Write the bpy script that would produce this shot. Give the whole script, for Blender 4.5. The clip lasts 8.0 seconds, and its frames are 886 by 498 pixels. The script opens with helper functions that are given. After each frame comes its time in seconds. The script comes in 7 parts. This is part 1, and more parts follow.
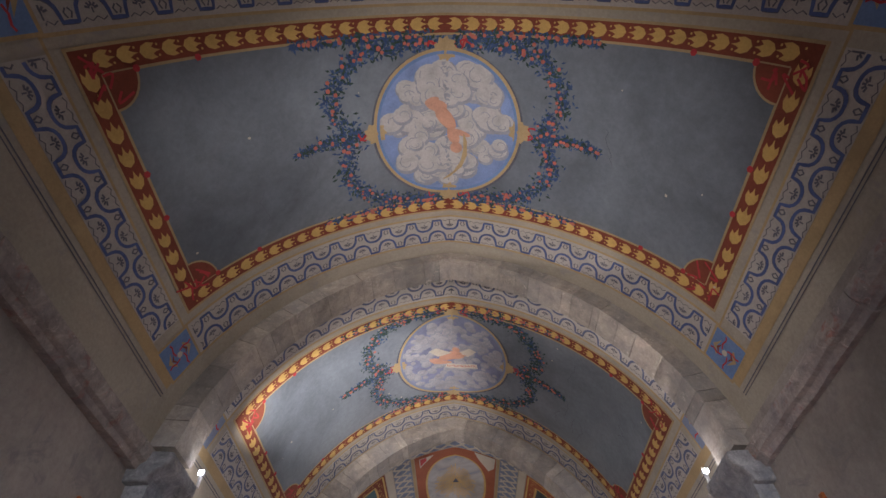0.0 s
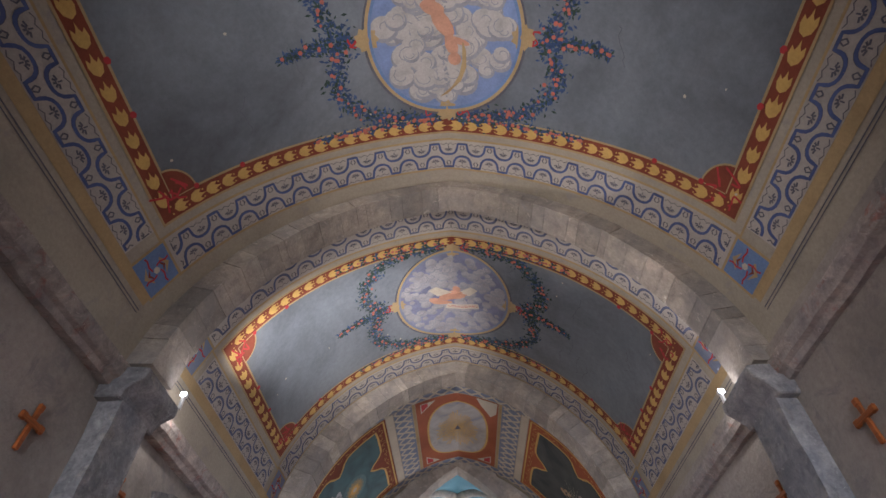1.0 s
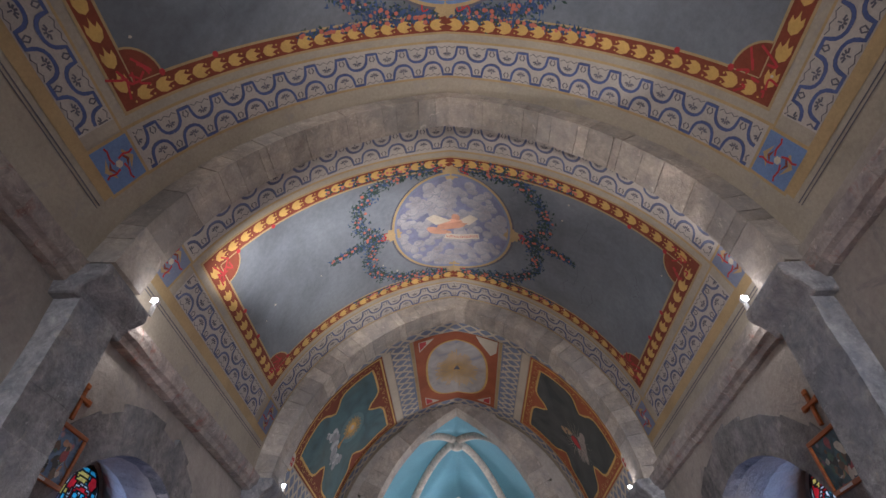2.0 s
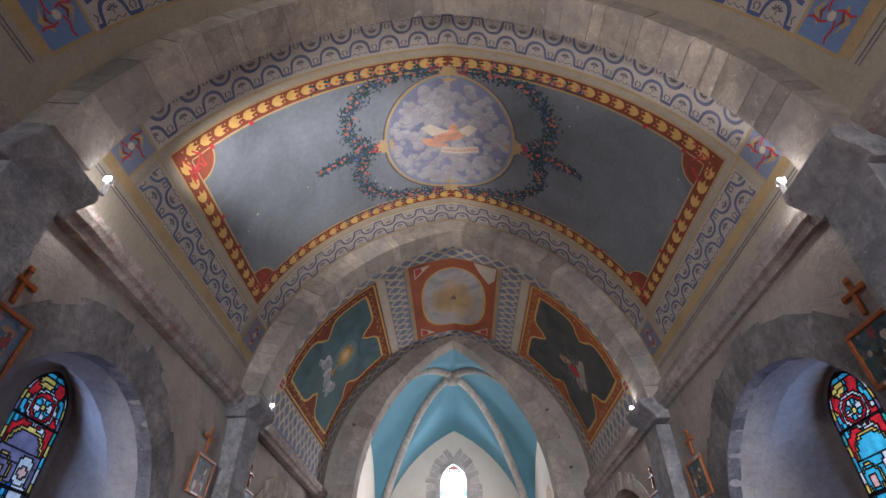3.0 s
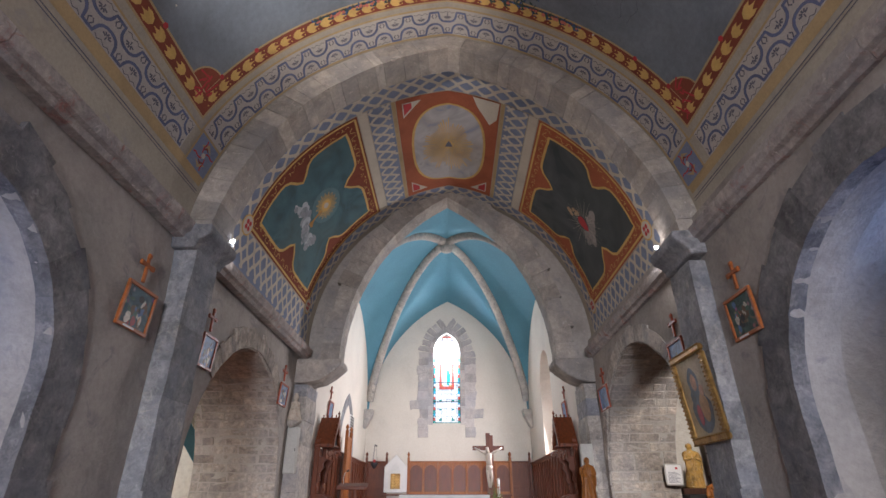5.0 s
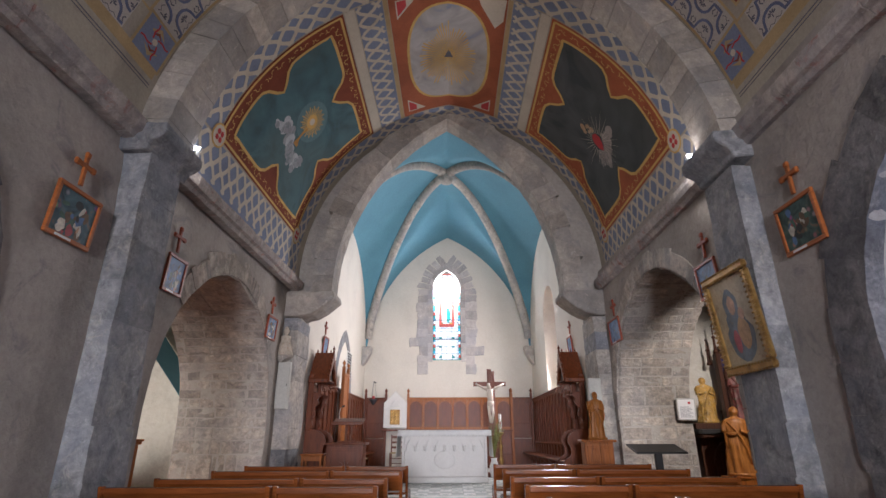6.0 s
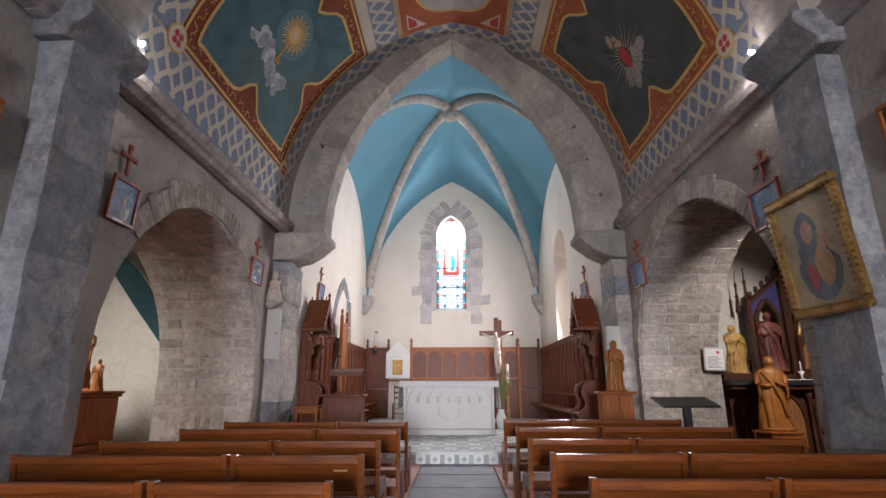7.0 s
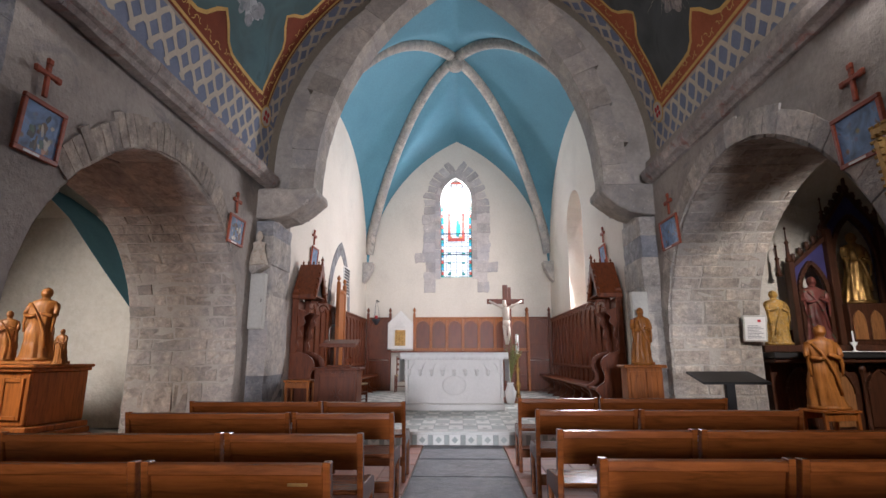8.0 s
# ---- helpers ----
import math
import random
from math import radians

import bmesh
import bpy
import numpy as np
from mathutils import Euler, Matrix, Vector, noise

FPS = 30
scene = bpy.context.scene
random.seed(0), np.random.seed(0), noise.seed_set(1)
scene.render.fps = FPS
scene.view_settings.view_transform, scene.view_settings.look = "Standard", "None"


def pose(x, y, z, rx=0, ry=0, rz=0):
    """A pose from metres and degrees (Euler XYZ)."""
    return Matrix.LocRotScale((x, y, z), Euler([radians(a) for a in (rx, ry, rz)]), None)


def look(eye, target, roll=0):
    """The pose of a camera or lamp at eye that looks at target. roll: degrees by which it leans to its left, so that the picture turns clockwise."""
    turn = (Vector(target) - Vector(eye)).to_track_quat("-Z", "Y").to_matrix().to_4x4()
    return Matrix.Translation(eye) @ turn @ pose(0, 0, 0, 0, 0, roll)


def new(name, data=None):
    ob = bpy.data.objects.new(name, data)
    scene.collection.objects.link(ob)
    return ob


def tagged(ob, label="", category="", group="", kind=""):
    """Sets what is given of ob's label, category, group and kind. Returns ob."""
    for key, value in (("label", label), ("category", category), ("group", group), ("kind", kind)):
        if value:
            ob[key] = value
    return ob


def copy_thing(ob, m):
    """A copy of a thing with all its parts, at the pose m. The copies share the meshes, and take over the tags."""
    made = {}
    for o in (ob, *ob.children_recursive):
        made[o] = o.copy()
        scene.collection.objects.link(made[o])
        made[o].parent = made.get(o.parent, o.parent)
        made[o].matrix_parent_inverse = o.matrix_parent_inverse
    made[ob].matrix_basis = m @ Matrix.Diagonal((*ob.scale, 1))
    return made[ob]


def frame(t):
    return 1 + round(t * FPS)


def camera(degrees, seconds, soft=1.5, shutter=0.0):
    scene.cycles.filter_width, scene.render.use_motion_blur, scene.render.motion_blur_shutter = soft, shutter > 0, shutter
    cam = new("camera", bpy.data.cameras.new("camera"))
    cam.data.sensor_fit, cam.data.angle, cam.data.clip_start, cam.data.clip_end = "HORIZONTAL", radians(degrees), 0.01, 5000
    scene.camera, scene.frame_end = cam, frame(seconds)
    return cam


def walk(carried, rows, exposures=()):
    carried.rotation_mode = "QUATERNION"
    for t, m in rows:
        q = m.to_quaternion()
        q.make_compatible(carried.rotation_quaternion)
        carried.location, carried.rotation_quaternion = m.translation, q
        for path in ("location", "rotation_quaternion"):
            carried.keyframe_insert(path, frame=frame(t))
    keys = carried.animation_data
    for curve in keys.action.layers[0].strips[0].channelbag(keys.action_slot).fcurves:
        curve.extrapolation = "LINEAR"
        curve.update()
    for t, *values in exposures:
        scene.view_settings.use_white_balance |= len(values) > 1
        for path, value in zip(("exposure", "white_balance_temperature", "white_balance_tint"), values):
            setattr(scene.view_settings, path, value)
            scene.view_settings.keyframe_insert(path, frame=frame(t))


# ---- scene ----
cam = camera(81.6, 8.0)
PATH = [
    (0, (-0.009, 0.096, 1.236), (-0.035, 1.344, 2.798), -0.5),
    (0.5, (0.005, 0.442, 1.213), (-0.027, 1.734, 2.739), -0.5),
    (1, (0.037, 0.83, 1.181), (-0.006, 2.169, 2.665), -0.3),
    (1.5, (0.053, 1.2, 1.149), (0.004, 2.588, 2.588), -0.1),
    (2.8, (0.048, 2.252, 1.083), (-0.001, 3.799, 2.351), 0.0),
    (3, (0.042, 2.4, 1.062), (-0.003, 3.97, 2.301), -0.0),
    (3.5, (0.022, 2.808, 1.057), (-0.016, 4.438, 2.216), -0.1),
    (4, (0.021, 3.207, 1.065), (-0.012, 4.902, 2.126), 0.0),
    (4.5, (0.015, 3.613, 1.052), (-0.013, 5.359, 2.027), -0.0),
    (4.7, (0.017, 3.785, 1.045), (-0.011, 5.55, 1.984), 0.0),
    (5.8, (0.016, 4.729, 1.038), (-0.013, 6.591, 1.766), -0.0),
    (6, (0.012, 4.922, 1.048), (-0.018, 6.8, 1.735), -0.1),
    (6.5, (0.023, 5.376, 1.06), (-0.018, 7.283, 1.659), -0.1),
    (7, (0.002, 5.884, 1.093), (-0.046, 7.817, 1.607), -0.1),
    (7.5, (-0.016, 6.362, 1.101), (-0.072, 8.309, 1.557), -0.1),
    (8, (-0.008, 6.854, 1.124), (-0.077, 8.811, 1.531), -0.1),
]
walk(cam, [(t, look(eye, target, roll)) for t, eye, target, roll in PATH], [(0.0, 0.08, 6200, 17.0), (8.0, 0.08, 6200, 17.0)])

# ---- light ----
world = bpy.data.worlds.new("world")
scene.world = world
world.use_nodes = True
wn = world.node_tree
sky = wn.nodes.new("ShaderNodeTexSky")
sky.sky_type, sky.sun_disc = "NISHITA", False
sky.sun_elevation, sky.sun_rotation = radians(38), radians(120)
wn.nodes["Background"].inputs[1].default_value = 0.15
wn.links.new(sky.outputs[0], wn.nodes["Background"].inputs[0])


def lamp(name, kind, m, power, color=(1, 1, 1), size=0.3, size_y=None, angle=60, blend=0.6, spread=math.pi):
    data = bpy.data.lights.new(name, kind)
    data.energy, data.color = power, color
    if kind == "AREA":
        data.shape, data.size, data.size_y = "RECTANGLE", size, size_y or size
        data.spread = spread
    elif kind in ("SPOT", "POINT"):
        data.shadow_soft_size = size
        if kind == "SPOT":
            data.spot_size, data.spot_blend = radians(angle), blend
    elif kind == "SUN":
        data.angle = size
    ob = new(name, data)
    ob.matrix_world = m
    return ob


lamp("sun", "SUN", look((9, -12, 14), (0, 8, 0)), 2.5, (1.0, 0.95, 0.88), radians(0.5))
# daylight entering by the chancel windows
lamp("apse_window_light", "AREA", look((-0.14, 22.3, 6.0), (-0.14, 15.5, 2.0)), 420, (0.92, 0.97, 1.0), 0.7, 0.6)
lamp("apse_window_sky", "AREA", look((-0.14, 22.7, 5.0), (-0.14, 15, 4.6)), 34, (0.95, 0.98, 1.0), 1.3, 3.4)
lamp("apse_side_light", "AREA", look((2.7, 18.5, 3.5), (-2, 17.6, 2.6)), 235, (1.0, 0.95, 0.92), 1.0, 2.0)
# two unseen fill lamps, added before the solid west wall to brighten the nave
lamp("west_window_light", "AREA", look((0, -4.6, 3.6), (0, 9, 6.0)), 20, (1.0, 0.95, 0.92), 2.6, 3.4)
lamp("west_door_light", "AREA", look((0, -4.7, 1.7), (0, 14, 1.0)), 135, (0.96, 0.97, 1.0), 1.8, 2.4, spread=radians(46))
# daylight entering by the nave windows
for side, wy in ((-1, 7.1), (1, 7.34)):
    lamp("nave_window_light", "AREA", look((side * 3.82, wy, 2.3), (-side * 2, wy - 0.4, 2.0)), 8 + 1.5 * side, (0.36, 0.54, 1.0), 0.5, 1.2)
    lamp("nave_window_sky", "AREA", look((side * 4.45, wy, 2.6), (side * 3.0, wy - 0.1, 2.3)), 9, (0.5, 0.7, 1.0), 0.8, 1.8)
# unseen lamps added inside the side chapels to brighten walls and statues
lamp("chapel_north_light", "AREA", look((-7.2, 11.2, 3.0), (-5.0, 14.4, 0.6)), 62, (1.0, 0.95, 0.86), 0.8, 1.2, spread=radians(95))
lamp("chapel_south_light", "SPOT", look((4.5, 10.6, 3.3), (4.4, 13.9, 1.7)), 520, (1.0, 0.94, 0.86), 0.1, angle=56)
# lamps on the capitals
# x, y, z, beam, glow round the lamp, beam width, aim x, aim ahead
SPOTS = [(-2.60, 5.10, 3.94, 1000, 8, 50, -1.55, 2.9), (2.56, 5.26, 3.94, 440, 6, 50, -1.9, 2.6), (2.76, 5.42, 3.94, 150, 0.5, 80, 1.3, -0.65), (-2.64, 9.60, 3.92, 14, 6, 120, 0.6, 2.6), (2.60, 9.86, 3.92, 26, 13, 120, -0.6, 2.6)]
# two more of them on the western capitals, behind the first stretch of the way
for x, p in ((-2.58, 560), (2.58, 190)):
    lamp("west_capital_lamp_light", "SPOT", look((x, 0.55, 3.96), (-0.3 * x, 4.5, 6.5)), p, (1.0, 0.92, 0.83), 0.05, angle=84, blend=1.0)
for x, y, z, p, glow, width, ax, ahead in SPOTS:
    lamp("capital_lamp_light", "SPOT", look((x, y + 0.08, z + 0.04), (ax, y + ahead, 7.2)), p, (1.0, 0.93, 0.84), 0.05, angle=width, blend=0.9)
    lamp("capital_lamp_glow", "POINT", pose(x, y + 0.10, z - 0.02), glow, (1.0, 0.95, 0.88), 0.03)

# ---- materials ----


class Mat:
    """A node material under construction."""

    def __init__(self, name, rough=0.8, metal=0.0, spec=0.4):
        self.m = bpy.data.materials.new(name)
        self.m.use_nodes = True
        self.t = self.m.node_tree
        self.b = self.t.nodes["Principled BSDF"]
        self.b.inputs["Roughness"].default_value = rough
        self.b.inputs["Metallic"].default_value = metal
        self.b.inputs["Specular IOR Level"].default_value = spec
        self.co = self.t.nodes.new("ShaderNodeTexCoord").outputs["Object"]

    def node(self, kind, **ins):
        n = self.t.nodes.new(kind)
        for k, v in ins.items():
            key = int(k[1:]) if k[0] == "i" and k[1:].isdigit() else k
            if hasattr(v, "is_output"):
                self.t.links.new(v, n.inputs[key])
            else:
                n.inputs[key].default_value = v
        return n

    def noise(self, scale, detail=5, rough=0.6, dist=0.0):
        return self.node("ShaderNodeTexNoise", Vector=self.co, Scale=scale, Detail=detail, Roughness=rough, Distortion=dist).outputs[0]

    def ramp(self, fac, stops):
        n = self.node("ShaderNodeValToRGB", i0=fac)
        r = n.color_ramp
        while len(r.elements) < len(stops):
            r.elements.new(0.5)
        for e, (p, c) in zip(r.elements, stops):
            e.position, e.color = p, (*c, 1) if len(c) == 3 else c
        return n.outputs[0]

    def mix(self, fac, a, b, mode="MIX"):
        n = self.t.nodes.new("ShaderNodeMix")
        n.data_type, n.blend_type = "RGBA", mode
        for v, i in ((fac, 0), (a, 6), (b, 7)):
            if hasattr(v, "is_output"):
                self.t.links.new(v, n.inputs[i])
            else:
                n.inputs[i].default_value = v if i == 0 else (*v, 1)
        return n.outputs[2]

    def color(self, v):
        if hasattr(v, "is_output"):
            self.t.links.new(v, self.b.inputs["Base Color"])
        else:
            self.b.inputs["Base Color"].default_value = (*v, 1)
        return self

    def bump(self, h, strength=0.3, dist=0.02):
        n = self.node("ShaderNodeBump", Height=h, Strength=strength, Distance=dist)
        self.t.links.new(n.outputs[0], self.b.inputs["Normal"])
        return self


def sc(c, k):
    return tuple(min(1.0, v * k) for v in c)


def worn(name, c, dark=0.72, light=1.15, scale=1.3, rough=0.85, bump=0.15, fine=40, stain=None, per=False, mottle=0.0):
    """Painted or plain surface with large stains and fine grain."""
    m = Mat(name, rough)
    col = m.ramp(m.noise(scale, 8, 0.65, 0.4), [(0.3, sc(c, dark)), (0.5, c), (0.72, sc(c, light))])
    g = m.noise(fine, 4, 0.7)
    col = m.mix(0.35, col, m.ramp(g, [(0.3, (0.35, 0.35, 0.35)), (0.7, (0.65, 0.65, 0.65))]), "OVERLAY")
    if stain:
        col = m.mix(m.ramp(m.noise(scale * 2.7, 6, 0.7, 1.0), [(0.56, (0, 0, 0)), (0.66, (0.8, 0.8, 0.8))]), col, stain)
    if mottle:
        # pitted, lichen-blotched faces with lime left in the hollows
        n2 = m.noise(scale * 3.7, 8, 0.75, 0.5)
        col = m.mix(mottle, col, m.ramp(n2, [(0.32, (0.18, 0.18, 0.2)), (0.5, (0.5, 0.5, 0.5)), (0.68, (0.82, 0.8, 0.78))]), "OVERLAY")
        col = m.mix(m.ramp(m.noise(scale * 0.8, 5, 0.6), [(0.45, (0, 0, 0)), (0.62, (0.45, 0.45, 0.45))]), col, (c[0] * 0.62, c[1] * 0.7, c[2] * 0.85))
        col = m.mix(m.ramp(m.noise(scale * 5.5, 7, 0.7, 1.2), [(0.6, (0, 0, 0)), (0.68, (0.6, 0.6, 0.6))]), col, sc(c, 1.75))
    if per:
        r = m.t.nodes.new("ShaderNodeObjectInfo").outputs["Random"]
        col = m.mix(0.5, col, m.ramp(r, [(0.0, (0.32, 0.31, 0.3)), (0.5, (0.5, 0.5, 0.5)), (1.0, (0.68, 0.66, 0.64))]), "OVERLAY")
    m.color(col)
    m.bump(m.mix(0.5, g, m.noise(scale * 5, 6, 0.7)), bump, 0.03)
    return m.m


PLASTER = worn("grey_lime_plaster", (0.36, 0.327, 0.293), 0.68, 1.2, 1.0, 0.92, 1.0, 18, (0.25, 0.235, 0.23))
VAULT_PLASTER = worn("ochre_grey_plaster", (0.40, 0.36, 0.29), 0.82, 1.1, 1.1, 0.9, 0.25, 30, (0.33, 0.31, 0.29))
WHITE = worn("white_lime_wash", (0.70, 0.645, 0.56), 0.9, 1.06, 0.8, 0.9, 0.3, 24)
CHAPEL_WHITE = worn("chapel_lime_wash", (0.60, 0.56, 0.48), 0.78, 1.1, 1.2, 0.9, 1.0, 12)
STONE = worn("grey_granite", (0.25, 0.25, 0.255), 0.6, 1.35, 2.4, 0.9, 1.0, 34, (0.34, 0.32, 0.29), True, 0.7)
STONE_RING = worn("dark_arch_stone", (0.185, 0.18, 0.18), 0.6, 1.35, 2.4, 0.9, 1.0, 30, (0.25, 0.235, 0.22), True, 0.7)
STONE_PALE = worn("pale_limestone", (0.46, 0.42, 0.37), 0.68, 1.2, 2.2, 0.9, 1.0, 30, (0.28, 0.265, 0.25), True, 0.6)
STONE_RIB = worn("pale_rib_stone", (0.36, 0.322, 0.28), 0.72, 1.15, 1.6, 0.9, 0.8, 34, (0.32, 0.30, 0.28), True, 0.45)
STONE_WASHED = worn("lime_washed_stone", (0.52, 0.48, 0.455), 0.8, 1.1, 2.2, 0.9, 0.8, 30, None, True, 0.22)
STONE_RED = worn("cornice_stone", (0.39, 0.35, 0.32), 0.7, 1.2, 2.0, 0.9, 0.8, 30, (0.36, 0.17, 0.14), True, 0.6)
RUBBLE = worn("rubble_stone", (0.37, 0.325, 0.275), 0.58, 1.25, 2.6, 0.92, 1.0, 22, (0.40, 0.37, 0.33), True, 0.7)
MORTAR = worn("lime_mortar", (0.38, 0.35, 0.31), 0.8, 1.1, 3.0, 0.95, 0.6, 40)
TEAL = worn("blue_vault_paint", (0.10, 0.26, 0.34), 0.86, 1.12, 0.7, 0.85, 0.2, 24)
OCHRE = worn("ochre_paint", (0.43, 0.315, 0.165), 0.82, 1.12, 2.0, 0.85, 0.1)
OCHRE_LEAF = worn("golden_leaf_paint", (0.60, 0.38, 0.12), 0.8, 1.15, 3.0, 0.8, 0.1)
MAROON = worn("maroon_paint", (0.22, 0.055, 0.03), 0.75, 1.2, 2.0, 0.85, 0.1)
RED = worn("red_paint", (0.45, 0.045, 0.05), 0.8, 1.1, 3.0, 0.85, 0.1)
SLATE = worn("slate_blue_mural", (0.155, 0.18, 0.21), 0.6, 1.35, 0.6, 0.42, 0.3, 14)
GROUND = worn("pale_border_paint", (0.46, 0.428, 0.39), 0.86, 1.08, 1.4, 0.88, 0.1)
BLUE = worn("blue_line_paint", (0.085, 0.12, 0.27), 0.75, 1.2, 3.0, 0.88, 0.1)
BLUE_GREY = worn("faded_blue_line_paint", (0.13, 0.15, 0.25), 0.7, 1.3, 3.0, 0.88, 0.1)
INK = worn("dark_line_paint", (0.12, 0.12, 0.15), 0.8, 1.2, 4.0, 0.88, 0.1)
SKYBLUE = worn("pale_blue_paint", (0.15, 0.24, 0.44), 0.8, 1.15, 2.0, 0.85, 0.1)
CREAM = worn("cream_paint", (0.55, 0.50, 0.41), 0.85, 1.08, 2.0, 0.88, 0.1)
FOLIAGE = worn("garland_green_paint", (0.035, 0.065, 0.055), 0.6, 1.5, 6.0, 0.85, 0.1)
FOLIAGE_BLUE = worn("garland_blue_paint", (0.045, 0.085, 0.19), 0.6, 1.5, 6.0, 0.85, 0.1)
ROSE = worn("rose_paint", (0.50, 0.15, 0.11), 0.7, 1.2, 8.0, 0.85, 0.1)
FLESH = worn("flesh_paint", (0.55, 0.30, 0.21), 0.8, 1.15, 5.0, 0.85, 0.1)
FRAME_RED = worn("brick_red_paint", (0.34, 0.095, 0.04), 0.75, 1.2, 1.6, 0.85, 0.1)
FRAME_BROWN = worn("maroon_frame_paint", (0.19, 0.040, 0.014), 0.75, 1.2, 1.6, 0.85, 0.1)
GREY_BLUE = worn("grey_blue_paint", (0.20, 0.24, 0.34), 0.82, 1.12, 1.4, 0.88, 0.1)


def cloudy(name, sky_c, cloud_c, scale, lo=0.42, hi=0.6, dark=(0.2, 0.2, 0.22)):
    m = Mat(name, 0.8)
    w = m.node("ShaderNodeTexNoise", Vector=m.co, Scale=scale, Detail=4, Roughness=0.5, Distortion=2.2).outputs[0]
    col = m.ramp(w, [(lo - 0.08, sky_c), (lo, sc(cloud_c, 0.75)), (hi, cloud_c), (hi + 0.12, sc(cloud_c, 0.62))])
    col = m.mix(m.ramp(m.noise(scale * 0.6, 3), [(0.42, (0, 0, 0)), (0.62, (0.45, 0.45, 0.45))]), col, dark)
    m.color(col).bump(m.noise(30), 0.08, 0.02)
    return m.m


CLOUDS = worn("sky_mural", (0.20, 0.28, 0.50), 0.8, 1.25, 2.5, 0.8, 0.1)
CLOUDS_BLUE = worn("sky_mural_cool", (0.20, 0.22, 0.33), 0.75, 1.25, 2.5, 0.8, 0.1)
CLOUD_SHADE = worn("cloud_shade_paint", (0.29, 0.30, 0.34), 0.8, 1.2, 6.0, 0.85, 0.1)
CLOUD_BODY = worn("cloud_body_paint", (0.45, 0.435, 0.425), 0.78, 1.12, 5.0, 0.85, 0.1)
CLOUD_BODY_COOL = worn("cloud_body_cool_paint", (0.35, 0.345, 0.375), 0.72, 1.18, 5.0, 0.85, 0.1)
RAYS = cloudy("glory_mural", (0.24, 0.27, 0.36), (0.46, 0.45, 0.45), 1.2, 0.4, 0.6, (0.34, 0.28, 0.2))
TEAL_MURAL = cloudy("teal_mural", (0.04, 0.09, 0.10), (0.06, 0.145, 0.17), 1.0, 0.42, 0.6, (0.09, 0.13, 0.12))
DARK_MURAL = cloudy("dark_mural", (0.045, 0.055, 0.062), (0.09, 0.10, 0.105), 1.0, 0.42, 0.6, (0.04, 0.05, 0.045))


def wood(name, c, rough=0.4, scale=1.0, axis=0):
    m = Mat(name, rough, 0, 0.3)
    mp = m.node("ShaderNodeMapping", Vector=m.co)
    st = [9.0, 9.0, 9.0]
    st[axis] = 0.9
    mp.inputs["Scale"].default_value = [v * scale for v in st]
    n = m.node("ShaderNodeTexNoise", Vector=mp.outputs[0], Scale=3.0, Detail=7, Roughness=0.65, Distortion=0.7).outputs[0]
    col = m.ramp(n, [(0.28, sc(c, 0.5)), (0.5, c), (0.75, sc(c, 1.45))])
    r = m.t.nodes.new("ShaderNodeObjectInfo").outputs["Random"]
    col = m.mix(0.3, col, m.ramp(r, [(0, (0.38, 0.38, 0.38)), (1, (0.62, 0.62, 0.62))]), "OVERLAY")
    col = m.mix(m.ramp(m.noise(2.5, 6), [(0.5, (0, 0, 0)), (0.75, (0.4, 0.4, 0.4))]), col, sc(c, 0.55))
    m.color(col).bump(n, 0.12, 0.005)
    return m.m


PEW = wood("varnished_pew_wood", (0.20, 0.056, 0.012), 0.27)
STALL = wood("dark_red_stall_wood", (0.125, 0.030, 0.008), 0.38, 1.0, 2)
DARKWOOD = wood("near_black_walnut", (0.06, 0.02, 0.008), 0.5, 1.0, 2)
OAK = wood("warm_oak", (0.30, 0.092, 0.017), 0.4, 1.0, 2)
CARVED = wood("carved_lime_wood", (0.29, 0.105, 0.02), 0.42, 1.5, 2)
CARVED_DARK = wood("carved_brown_wood", (0.28, 0.12, 0.04), 0.45, 1.5, 2)
BLACK = worn("black_lacquer", (0.02, 0.019, 0.018), 0.7, 1.4, 3, 0.45, 0.05)
MARBLE = worn("white_altar_stone", (0.72, 0.70, 0.665), 0.9, 1.05, 2.0, 0.6, 0.15, 30)
CLOTH = worn("white_linen", (0.78, 0.77, 0.74), 0.94, 1.03, 3.0, 0.9, 0.2, 60)
TERRACOTTA = worn("terracotta_tile", (0.40, 0.17, 0.11), 0.75, 1.2, 2.0, 0.5, 0.15, 40, None, True)
SLAB = worn("worn_blue_grey_slab", (0.115, 0.12, 0.145), 0.4, 1.6, 2.8, 0.36, 0.9, 30, (0.2, 0.2, 0.2), True, 0.75)
TILE_W = worn("white_floor_tile", (0.62, 0.63, 0.60), 0.9, 1.05, 2.0, 0.4, 0.08, 40, None, True)
TILE_G = worn("green_grey_floor_tile", (0.33, 0.37, 0.35), 0.85, 1.1, 2.0, 0.4, 0.08, 40, None, True)
METAL_WHITE = worn("white_enamel", (0.7, 0.7, 0.68), 0.95, 1.03, 2.0, 0.4, 0.03)
BOXGREY = worn("pale_painted_cabinet", (0.50, 0.49, 0.44), 0.94, 1.04, 2.0, 0.55, 0.05)


def gold():
    m = Mat("worn_gilding", 0.38, 0.75)
    m.color(m.ramp(m.noise(9, 6), [(0.3, (0.14, 0.07, 0.02)), (0.65, (0.46, 0.28, 0.09))])).bump(m.noise(40), 0.3, 0.01)
    return m.m


GOLD = gold()


def lamp_face():
    m = Mat("lit_lamp_glass", 0.3)
    m.b.inputs["Emission Color"].default_value = (0.85, 0.93, 1.0, 1)
    m.b.inputs["Emission Strength"].default_value = 30.0
    m.color((0.9, 0.9, 0.9))
    return m.m


LAMP = lamp_face()


